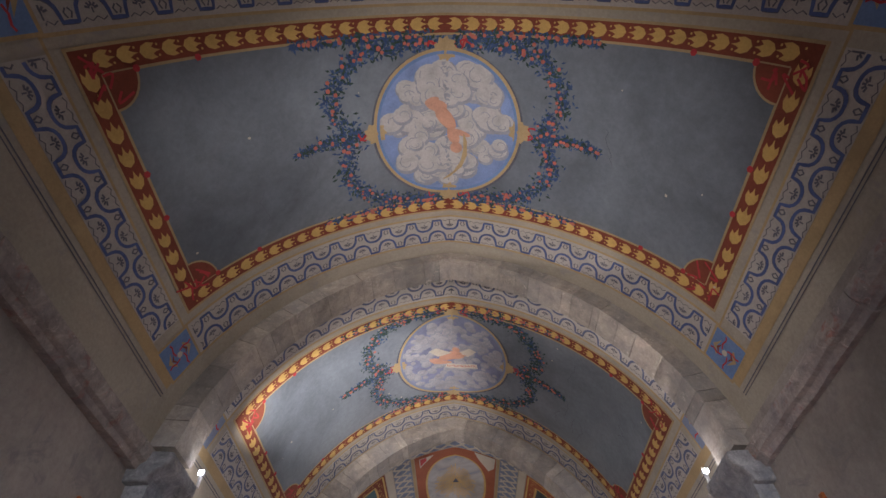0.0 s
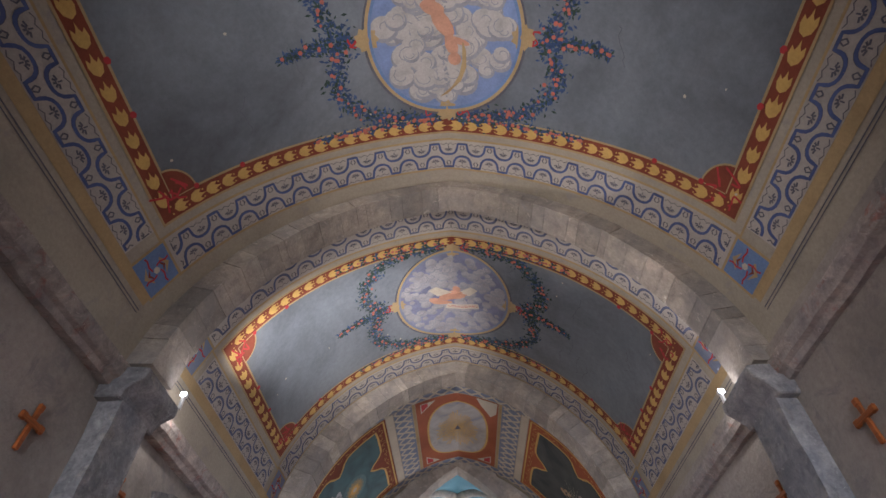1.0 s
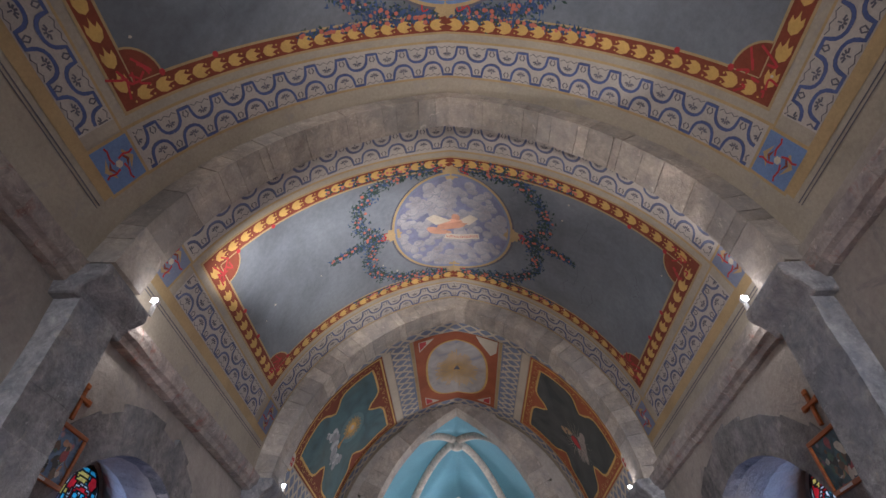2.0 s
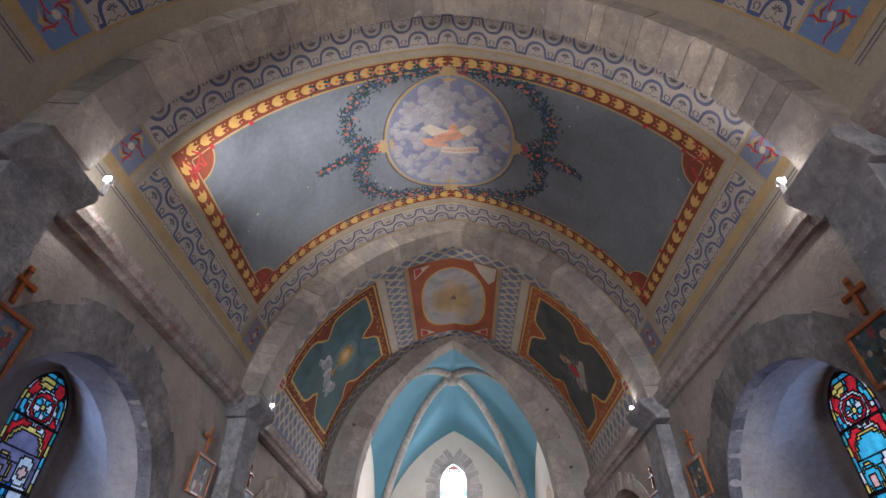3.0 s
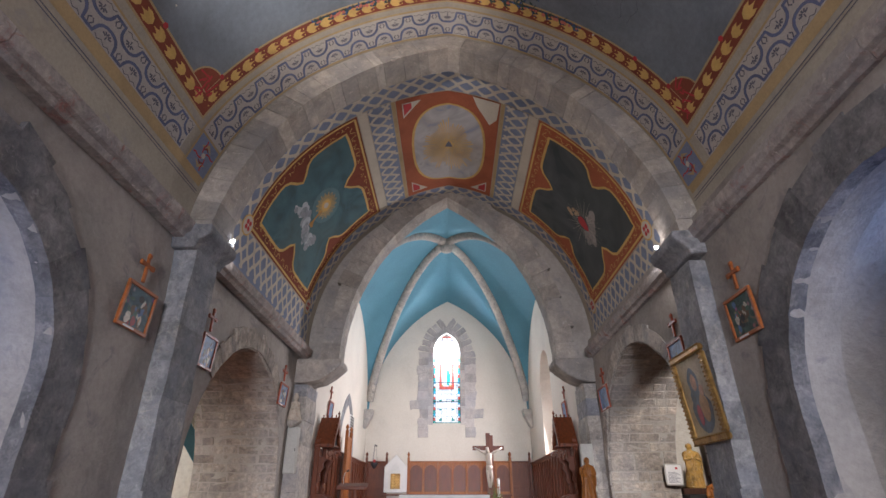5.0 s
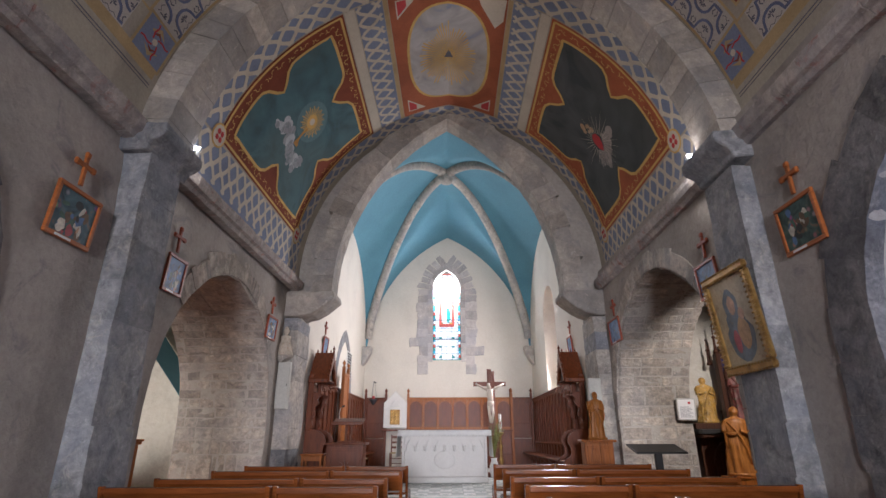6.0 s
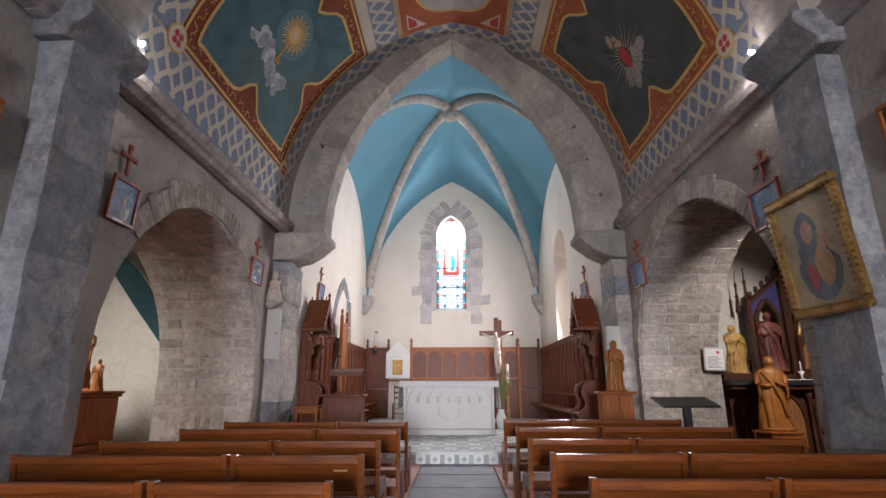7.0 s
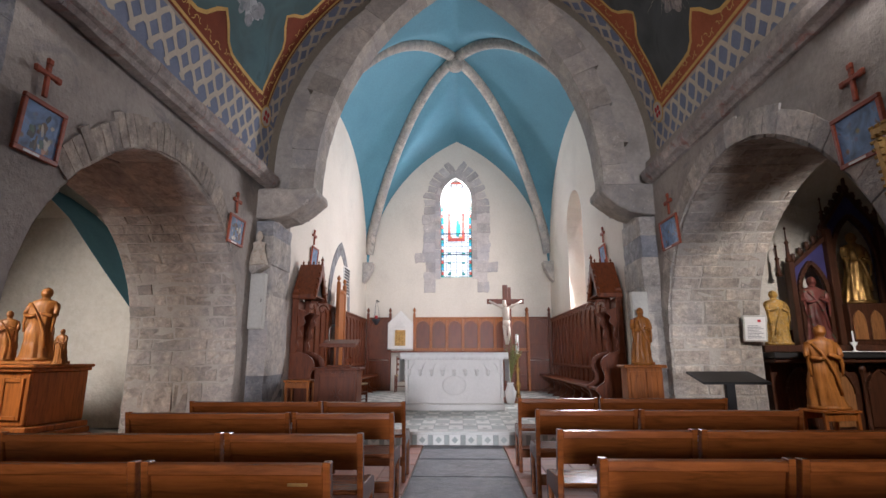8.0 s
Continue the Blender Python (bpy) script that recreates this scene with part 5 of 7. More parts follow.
for sx in (-1, 1):
    for k in range(8):
        z = 3.35 + k * 0.3
        stone("reveal_stone", boxc(*sorted((-0.14 + sx * 0.47, -0.14 + sx * 0.63)), AY1 - 0.02, AY1 + 0.2, z, z + 0.29), STONE_WASHED, sur, 0.01)
for (xa, za), (xb, zb), (xc, zc), (xd, zd) in zip(arch_pts(-0.14, 0.47, 5.76, 6.5, 10), arch_pts(-0.14, 0.47, 5.76, 6.5, 10)[1:], arch_pts(-0.14, 0.63, 5.7, 6.74, 10), arch_pts(-0.14, 0.63, 5.7, 6.74, 10)[1:]):
    stone("reveal_stone", [(x, d, z) for d in (AY1 - 0.02, AY1 + 0.2) for x, z in ((xa, za), (xb, zb), (xd, zd), (xc, zc))], STONE_WASHED, sur, 0.006)

# side chapels
for nm, x0, x1, y0, y1, mat in (("chapel_north", -8.4, WL - 1.5 - 0.05, 8.6, 15.3, CHAPEL_WHITE), ("chapel_south", WR + 1.2, 7.9, 9.2, 15.05, CHAPEL_WHITE)):
    sx = -1 if x0 < 0 else 1
    w = box("wall_" + nm, *((x0 - 0.3, x0) if sx < 0 else (x1, x1 + 0.3)), y0, y1, 0, 5.0, mat, None, 0)
    tagged(w, "roughly lime-washed side chapel wall", "wall", kind="structure")
    box("wall_side", x0, x1, y1, y1 + 0.3, 0, 5.0, mat, w, 0)
    box("wall_side", x0, x1, y0 - 0.3, y0, 0, 5.0, mat, w, 0)
    if sx < 0:
        box("wall_side", x1 - 0.02, WL - 0.8, 14.5, 15.6, 0, 5.0, mat, w, 0)
    yc2, hh = (y0 + y1) / 2, (y1 - y0) / 2
    ar = arch_pts(yc2, hh, 3.5, 3.5 + min(hh, 1.2), 20)
    c = mesh("ceiling_" + nm, [(x, y, z) for x in (x0 - 0.1, x1 + 0.02) for y, z in ar], [(i, i + 1, 21 + i + 1, 21 + i) for i in range(20)], CHAPEL_WHITE)
    tagged(c, "painted barrel vault of the side chapel", "ceiling", kind="structure")

band = mesh("teal_vault_band", [(x, y, z) for y in (14.25, 15.28) for x, z in ((-4.5, 1.35), (-4.9, 1.85), (-5.33, 2.36), (-6.0, 3.2), (-6.6, 3.75), (-7.4, 4.2))], [(i, i + 1, 7 + i, 6 + i) for i in range(5)], TEAL, None)
tagged(band, "blue-painted end of the side chapel vault", "vault", kind="structure")

# outline of a blocked doorway on the chancel's north wall
blk = empty("blocked_doorway", "pale blocked doorway with a grey stone arch in the chancel wall", "doorway", kind="structure")
XN = AXC - AHW
ring = arch_pts(18.6, 0.85, 2.2, 3.45, 14)
ring2 = arch_pts(18.6, 1.08, 2.2, 3.75, 14)
for i in range(14):
    c = [(d, *p) for d in (XN - 0.05, XN + 0.015) for p in (ring[i], ring[i + 1], ring2[i + 1], ring2[i])]
    stone("arch_stone", c, STONE, blk, 0.006)
box("vent_frame", XN - 0.02, XN + 0.02, 18.9, 19.5, 2.55, 3.25, METAL_WHITE, blk, 0.004)
for k in range(9):
    box("louvre", XN + 0.02, XN + 0.032, 18.94, 19.46, 2.59 + k * 0.072, 2.635 + k * 0.072, BLACK, blk, 0)

# ---- floors ----
paving = empty("pavement", "worn church floor of terracotta tiles with a central stone aisle", "floor", kind="structure")
rnd = random.Random(14)
y = 4.0
while y < 13.8:
    ln = rnd.uniform(0.62, 1.0)
    y2 = min(y + ln, 13.825)
    if rnd.random() < 0.35:
        cx = rnd.uniform(-0.15, 0.15)
        for a, b in ((-0.5, cx - 0.006), (cx + 0.006, 0.5)):
            stone("slab", boxc(a, b, y + 0.006, y2 - 0.006, -0.03, rnd.uniform(-0.004, 0.004)), SLAB, paving, 0.008)
    else:
        stone("slab", boxc(-0.5, 0.5, y + 0.006, y2 - 0.006, -0.03, rnd.uniform(-0.004, 0.004)), SLAB, paving, 0.008)
    y = y2 + 0.001
tile_mesh = {}


def shared_tile(name, sx, sy, h, mat, parent, x, y, z, bevel=0.004):
    key = (sx, sy, h, mat.name)
    if key not in tile_mesh:
        ob = box(name, -sx / 2, sx / 2, -sy / 2, sy / 2, -h, 0, mat, parent, bevel)
        tile_mesh[key] = ob.data
    else:
        ob = new(name, tile_mesh[key])
        ob.parent = parent
    ob.location = (x, y, z)
    return ob


T = 0.30
far_tiles = []
for g in (-1, 1):
    for i in range(9):
        for j in range(40):
            x, y = g * (0.51 + T * (i + 0.5)), 13.82 - T * (j + 0.5)
            if i < 7 and j < 20:
                shared_tile("tile", T - 0.008, T - 0.008, 0.03, TERRACOTTA, paving, x, y, rnd.uniform(-0.003, 0.002))
            else:
                far_tiles.append((x, y))
vs, fs = [], []
for x, y in far_tiles + [(sx * (3.3 + T * i), 9.4 + T * j) for sx in (-1, 1) for i in range(9) for j in range(18)]:
    k, q = len(vs), T / 2 - 0.004
    vs += boxc(x - q, x + q, y - q, y + q, -0.03, 0.0)
    fs += [tuple(k + a for a in f) for f in BOXF]
tagged(mesh("far_tiles", vs, fs, TERRACOTTA, None), "further terracotta floor tiles along the walls", "tiles", kind="stuff")

# chancel tiles and step front
ct = empty("chancel_tiles", "white and grey-green patterned chancel tiles with a diamond step front", "floor", kind="structure")
Q = 0.2
rest_w, rest_g = [], []
for i in range(-16, 16):
    for j in range(39):
        x, y = Q * (i + 0.5), 13.87 + Q * (j + 0.5)
        green = (i % 2 == 0) != (j % 3 == 0)
        if abs(i + 0.5) < 8 and j < 12:
            shared_tile("tile", Q - 0.004, Q - 0.004, 0.02, TILE_G if green else TILE_W, ct, x, y, 0.16, 0.002)
            if not green and j % 2:
                o = shared_tile("inlay", 0.07, 0.07, 0.02, TILE_G, ct, x, y, 0.163, 0.002)
                o.rotation_euler = (0, 0, radians(45))
        else:
            (rest_g if green else rest_w).append((x, y))
for lst, mat in ((rest_w, TILE_W), (rest_g, TILE_G)):
    vs, fs = [], []
    for x, y in lst:
        k, q = len(vs), Q / 2 - 0.002
        vs += boxc(x - q, x + q, y - q, y + q, 0.142, 0.16)
        fs += [tuple(k + a for a in f) for f in BOXF]
    tagged(mesh("far_chancel_tiles", vs, fs, mat, None), "further patterned chancel floor tiles", "tiles", kind="stuff")
box("step_edge", -3.2, 3.2, 13.80, 13.9, 0.125, 0.166, TILE_W, ct, 0.006)
for i in range(-14, 14):
    x = 0.21 * (i + 0.5)
    box("riser_tile", x - 0.07, x + 0.07, 13.812, 13.845, 0.0, 0.124, TILE_W, ct, 0.002)
    box("riser_tile", x + 0.073, x + 0.137, 13.812, 13.845, 0.0, 0.124, TILE_G, ct, 0.002)
    o = shared_tile("inlay", 0.062, 0.062, 0.012, TILE_G, ct, x, 13.809, 0.062, 0.002)
    o.rotation_euler = Euler((radians(90), radians(45), 0))

# ---- things in the nave ----


def pew(x0, x1, label):
    """A bench: its back stands at y = 0, its seat reaches to the east."""
    th = empty("pew", label, "pew", group="pews in the nave")
    prism("backrest", [(0.0, 0.515), (0.022, 0.515), (-0.018, 0.665), (-0.04, 0.665)], x0 + 0.035, x1 - 0.035, "x", PEW, th, "", 0.003)
    prism("top_rail", [(-0.055, 0.66), (0.0, 0.66), (-0.004, 0.7), (-0.014, 0.706), (-0.055, 0.7)], x0 + 0.03, x1 - 0.03, "x", PEW, th, "rounded top rail", 0.005)
    box("seat", x0 + 0.035, x1 - 0.035, 0.0, 0.37, 0.385, 0.412, PEW, th, 0.006)
    box("stretcher", x0 + 0.035, x1 - 0.035, 0.10, 0.125, 0.12, 0.2, PEW, th, 0.004)
    for x in (x0, x1 - 0.034):
        leg = [(-0.06, 0.712), (-0.008, 0.712), (0.035, 0.44), (0.30, 0.43), (0.385, 0.41), (0.40, 0.36), (0.37, 0.0), (0.32, 0.0), (0.335, 0.33), (0.08, 0.31), (0.075, 0.0), (0.0, 0.0), (0.0, 0.40)]
        prism("end_panel", leg, x, x + 0.034, "x", PEW, th, "", 0.004)
    return th


short_l = pew(-1.29, -0.53, "short varnished brown wooden pew beside the aisle")
long_l = pew(-2.56, -1.31, "long varnished brown wooden pew towards the north wall")
short_r = pew(0.55, 1.34, "short varnished brown wooden pew beside the aisle")
long_r = pew(1.36, 2.60, "long varnished brown wooden pew towards the south wall")
rows_l, rows_r = (11.8, 10.85, 9.82, 9.05, 8.2, 7.35), (12.25, 11.12, 10.0, 9.15, 8.3, 7.45)
for k, (yl, yr) in enumerate(zip(rows_l, rows_r)):
    for ob, y in ((short_l, yl), (long_l, yl), (short_r, yr), (long_r, yr)):
        m = pose(0.02 * math.sin(k * 2.1), y, 0.0, 0, 0, 0.6 * math.sin(k * 1.7 + y))
        if k == 0:
            ob.matrix_world = m
        else:
            copy_thing(ob, m)
box("label_plate", -0.70, -0.62, 9.0, 9.003, 0.62, 0.632, GOLD, None, 0.001)
tagged(bpy.data.objects["label_plate"], "small brass name plate fixed on a pew back", "plate")


def wooden_cross(h, mat, name, label, side):
    """A small wall cross: y along the wall, z up, x out of the wall."""
    th = empty(name, label, "cross", group="station crosses")
    w, d = h * 0.13, 0.025
    box("upright", 0, d, -w / 2, w / 2, 0, h, mat, th, 0.004)
    box("cross_bar", 0.002, d + 0.004, -h * 0.34, h * 0.34, h * 0.58, h * 0.58 + w, mat, th, 0.004)
    for y, z in ((-h * 0.34, h * 0.58 + w / 2), (h * 0.34, h * 0.58 + w / 2), (0, h)):
        box("finial", 0.0, d + 0.006, y - w * 0.75, y + w * 0.75, z - w * 0.75, z + w * 0.75, mat, th, 0.01)
    return th


def scene_paint(name, seed, ground):
    """A dim oil painting: soft patches of colour, no figure; a pale blue ground paints glare in."""
    m = Mat(name, 0.5, 0, 0.3)
    n1 = m.noise(6 + seed % 3, 3, 0.5, 1.5)
    col = m.ramp(n1, [(0.28, sc(ground, 0.3)), (0.45, sc(ground, 0.8)), (0.6, sc(ground, 1.3)), (0.75, (0.20, 0.14, 0.1))])
    mp = m.node("ShaderNodeMapping", Vector=m.co)
    mp.inputs["Location"].default_value = (seed * 1.7, seed * 0.9, seed * 2.3)
    v = m.node("ShaderNodeTexVoronoi", Vector=mp.outputs[0], Scale=11.0)
    rr = m.ramp(v.outputs["Distance"], [(0.12, (1, 1, 1)), (0.3, (0, 0, 0))])
    col = m.mix(rr, col, m.mix(0.75, v.outputs["Color"], (0.22, 0.12, 0.08)))
    m.color(col)
    return m.m


# second and fourth grounds are pale blue: glare put into the canvas colour
STATION = [scene_paint("station_painting", k, c) for k, c in enumerate([(0.05, 0.10, 0.12), (0.12, 0.20, 0.32), (0.05, 0.09, 0.08), (0.14, 0.24, 0.42)])]
ORANGE = wood("orange_frame_wood", (0.36, 0.11, 0.03), 0.4, 1.0, 1)
REDWOOD = wood("red_frame_wood", (0.30, 0.07, 0.035), 0.4, 1.0, 1)


def oil(name, c):
    return worn(name, c, 0.55, 1.4, 14.0, 0.45, 0.05, 40)


OILS = [oil("oil_white", (0.50, 0.47, 0.40)), oil("oil_flesh", (0.42, 0.24, 0.15)), oil("oil_red", (0.30, 0.05, 0.06)), oil("oil_blue", (0.07, 0.14, 0.28)), oil("oil_green", (0.05, 0.11, 0.08)), oil("oil_brown", (0.11, 0.065, 0.035)), oil("oil_dark", (0.015, 0.018, 0.022))]


def painted_patches(th, w, h, z0, seed, count=26):
    """Soft-edged plain patches of oil paint over a canvas, gathered by colour: crowd below, sky left open above."""
    rnd = random.Random(seed)
    packs = [([], []) for _ in OILS]
    for q in range(count):
        k = rnd.choice((0, 0, 1, 2, 3, 4, 5, 5, 6, 6))
        vs, fs = packs[k]
        cy, cz = rnd.gauss(0, w * 0.2), z0 + h * min(max(rnd.gauss(0.4, 0.2), 0.12), 0.86)
        ry, rz = rnd.uniform(0.03, 0.10) * w, rnd.uniform(0.05, 0.17) * h
        tl, n, b = rnd.uniform(-0.7, 0.7), 11, len(vs)
        cy = min(max(cy, -w / 2 + 0.05 + rz), w / 2 - 0.05 - rz)
        for i in range(n):
            a = 2 * math.pi * i / n
            r = rnd.uniform(0.75, 1.15)
            y, z = ry * r * math.cos(a), rz * r * math.sin(a)
            vs.append((0.0165 + 0.00006 * q, cy + y * math.cos(tl) - z * math.sin(tl), min(max(cz + y * math.sin(tl) + z * math.cos(tl), z0 + 0.005), z0 + h - 0.005)))
        fs.append(tuple(range(b, b + n)))
    for (vs, fs), mat in zip(packs, OILS):
        if fs:
            tagged(mesh("brushwork", vs, fs, mat, th), kind="stuff")


def station(x, side, ya, yb, z0, z1, k, wood_mat, tilt=4):
    """A framed picture on a side wall under its small cross. side: -1 north wall, 1 south wall."""
    w, h = yb - ya, z1 - z0
    m = Matrix.Translation((x, (ya + yb) / 2, z0)) @ (Matrix.Rotation(math.pi, 4, "Z") if side > 0 else Matrix.Identity(4)) @ pose(0.0, 0, 0, 0, tilt, 0)
    th = empty("station_picture", "small devotional picture in a plain wooden frame on the wall", "picture", m, "station pictures")
    f = 0.035
    for a in ((-w / 2, w / 2, 0, f), (-w / 2, w / 2, h - f, h)):
        box("frame_rail", 0.0, 0.03, *a, wood_mat, th, 0.005)
    for a in ((-w / 2, -w / 2 + f, f, h - f), (w / 2 - f, w / 2, f, h - f)):
        box("frame_stile", 0.0, 0.03, *a, wood_mat, th, 0.005)
    box("canvas", 0.004, 0.016, -w / 2 + f, w / 2 - f, f, h - f, STATION[k % 4], th, 0)
    # pictures with glare painted in go without brushwork
    if wood_mat is ORANGE or (side < 0 and ya < 14):
        painted_patches(th, w - 2 * f, h - 2 * f, f, 50 + k + int(ya * 10))
    box("caption_strip", 0.03, 0.032, -w * 0.3, w * 0.05, 0.008, 0.026, METAL_WHITE, th, 0)
    c = wooden_cross(0.27, wood_mat, "wall_cross", "small wooden wall cross above a station picture", side)
    c.matrix_world = Matrix.Translation((x, (ya + yb) / 2, z1 + 0.05)) @ (Matrix.Rotation(math.pi, 4, "Z") if side > 0 else Matrix.Identity(4))


for args in ((WL + 0.004, -1, 8.26, 8.74, 2.44, 2.86, 0, ORANGE), (WR - 0.004, 1, 8.52, 9.0, 2.44, 2.86, 2, ORANGE), (WL + 0.004, -1, 4.98, 5.44, 2.44, 2.84, 1, ORANGE), (WR - 0.004, 1, 5.26, 5.72, 2.42, 2.82, 0, ORANGE),
             (WL + 0.004 - FLARE * 0.8, -1, 9.88, 10.26, 2.46, 2.86, 3, REDWOOD), (WL + 0.004 - FLARE * 4.0, -1, 13.2, 13.66, 2.58, 2.96, 1, REDWOOD), (WR - 0.004, 1, 10.1, 10.56, 2.46, 2.85, 3, REDWOOD),
             (WR - 0.004, 1, 13.4, 13.98, 2.54, 2.95, 3, REDWOOD), (AXC - AHW + 0.004, -1, 16.13, 16.55, 2.75, 3.15, 1, REDWOOD), (AXC + AHW - 0.004, 1, 15.95, 16.35, 2.69, 3.1, 3, REDWOOD)):
    station(*args)
for x, s, y in ((WL + 0.004, -1, 3.98), (WR - 0.004, 1, 4.14)):
    c = wooden_cross(0.3, ORANGE, "wall_cross", "small wooden wall cross on the bare nave wall", s)
    c.matrix_world = Matrix.Translation((x, y, 2.82)) @ (Matrix.Rotation(math.pi, 4, "Z") if s > 0 else Matrix.Identity(4))

# large gilt picture on the south pilaster
gp = empty("gilt_picture", "large devotional painting in a carved gilt frame on a pilaster", "picture", Matrix.Translation((2.64, 9.5, 1.57)) @ Matrix.Rotation(math.pi, 4, "Z") @ pose(0, 0, 0, 0, 6, 0))
gw, gh, gf = 0.76, 0.92, 0.07
for nm, a in (("frame_rail", (-gw / 2, gw / 2, 0, gf)), ("frame_rail", (-gw / 2, gw / 2, gh - gf, gh)), ("frame_stile", (-gw / 2, -gw / 2 + gf, gf, gh - gf)), ("frame_stile", (gw / 2 - gf, gw / 2, gf, gh - gf))):
    fr = box(nm, 0.0, 0.055, *a, GOLD, gp, 0.018, "carved gilt moulding")
    long_y = (a[1] - a[0]) > (a[3] - a[2])
    n = int(max(a[1] - a[0], a[3] - a[2]) / 0.045)
    vs, fs = [], []
    for i in range(n):
        f = (i + 0.5) / n
        y = a[0] + (a[1] - a[0]) * (f if long_y else 0.5)
        z = a[2] + (a[3] - a[2]) * (0.5 if long_y else f)
        for g in (-1, 1):
            yy, zz = (y, z + g * 0.028) if long_y else (y + g * 0.028, z)
            k = len(vs)
            vs += [(0.05, yy - .018, zz - .012), (0.05, yy + .018, zz - .012), (0.05, yy + .018, zz + .012), (0.05, yy - .018, zz + .012), (0.068, yy, zz)]
            fs += [(k, k + 1, k + 4), (k + 1, k + 2, k + 4), (k + 2, k + 3, k + 4), (k + 3, k, k + 4)]
    tagged(mesh("carving", vs, fs, GOLD, fr), kind="stuff")
box("canvas", 0.004, 0.02, -gw / 2 + gf, gw / 2 - gf, gf, gh - gf, worn("ochre_devotional_painting", (0.43, 0.35, 0.22), 0.62, 1.2, 5.0, 0.35, 0.05, 30, (0.30, 0.2, 0.12)), gp, 0)
PAINTED_BLUE = worn("muted_oil_blue", (0.11, 0.14, 0.17), 0.45, 1.6, 6.0, 0.5, 0.05, 20, (0.16, 0.12, 0.07))
PAINTED_TAN = worn("muted_oil_tan", (0.40, 0.23, 0.10), 0.5, 1.4, 7.0, 0.5, 0.05, 20, (0.12, 0.09, 0.06))
for k, (nm, cy, cz, ry, rz, mat) in enumerate((("painted_mantle", 0.0, 0.30, 0.21, 0.20, PAINTED_BLUE), ("painted_hood", -0.04, 0.60, 0.115, 0.15, PAINTED_BLUE), ("painted_shoulder", -0.02, 0.44, 0.15, 0.16, PAINTED_BLUE), ("painted_face", -0.03, 0.60, 0.06, 0.085, OILS[1]), ("painted_robe", 0.06, 0.34, 0.09, 0.14, PAINTED_TAN), ("painted_child", 0.09, 0.50, 0.045, 0.055, OILS[1]), ("painted_sleeve", -0.08, 0.28, 0.05, 0.10, OILS[2]))):
    prism(nm, [(cy + ry * (1 + 0.06 * math.sin(5 * a)) * math.cos(a), cz + rz * (1 + 0.06 * math.cos(4 * a)) * math.sin(a)) for a in [2 * math.pi * q / 18 for q in range(18)]], 0.0202, 0.0206 + 0.0004 * k, "x", mat, gp)
box("glazing_bead", 0.02, 0.03, -gw / 2 + gf, gw / 2 - gf, gf, gf + 0.012, OCHRE, gp, 0.002)


# lamps on the capitals
def cap_lamp(x, y, z):
    th = empty("spotlight", "small white spotlight fixed on top of a stone capital", "lamp", pose(x, y, z - 0.17, 0, 0, 0), "vault spotlights")
    box("bracket", -0.012, 0.012, -0.02, 0.02, 0.0, 0.12, METAL_WHITE, th, 0.004)
    box("housing", -0.03, 0.03, -0.025, 0.025, 0.12, 0.17, METAL_WHITE, th, 0.01)
    box("lamp_glass", -0.026, 0.026, -0.03, -0.026, 0.124, 0.166, LAMP, th, 0, "glowing lamp glass")


for place in SPOTS:
    cap_lamp(*place[:3])

# ---- statues: plain carved figures in one mesh ----


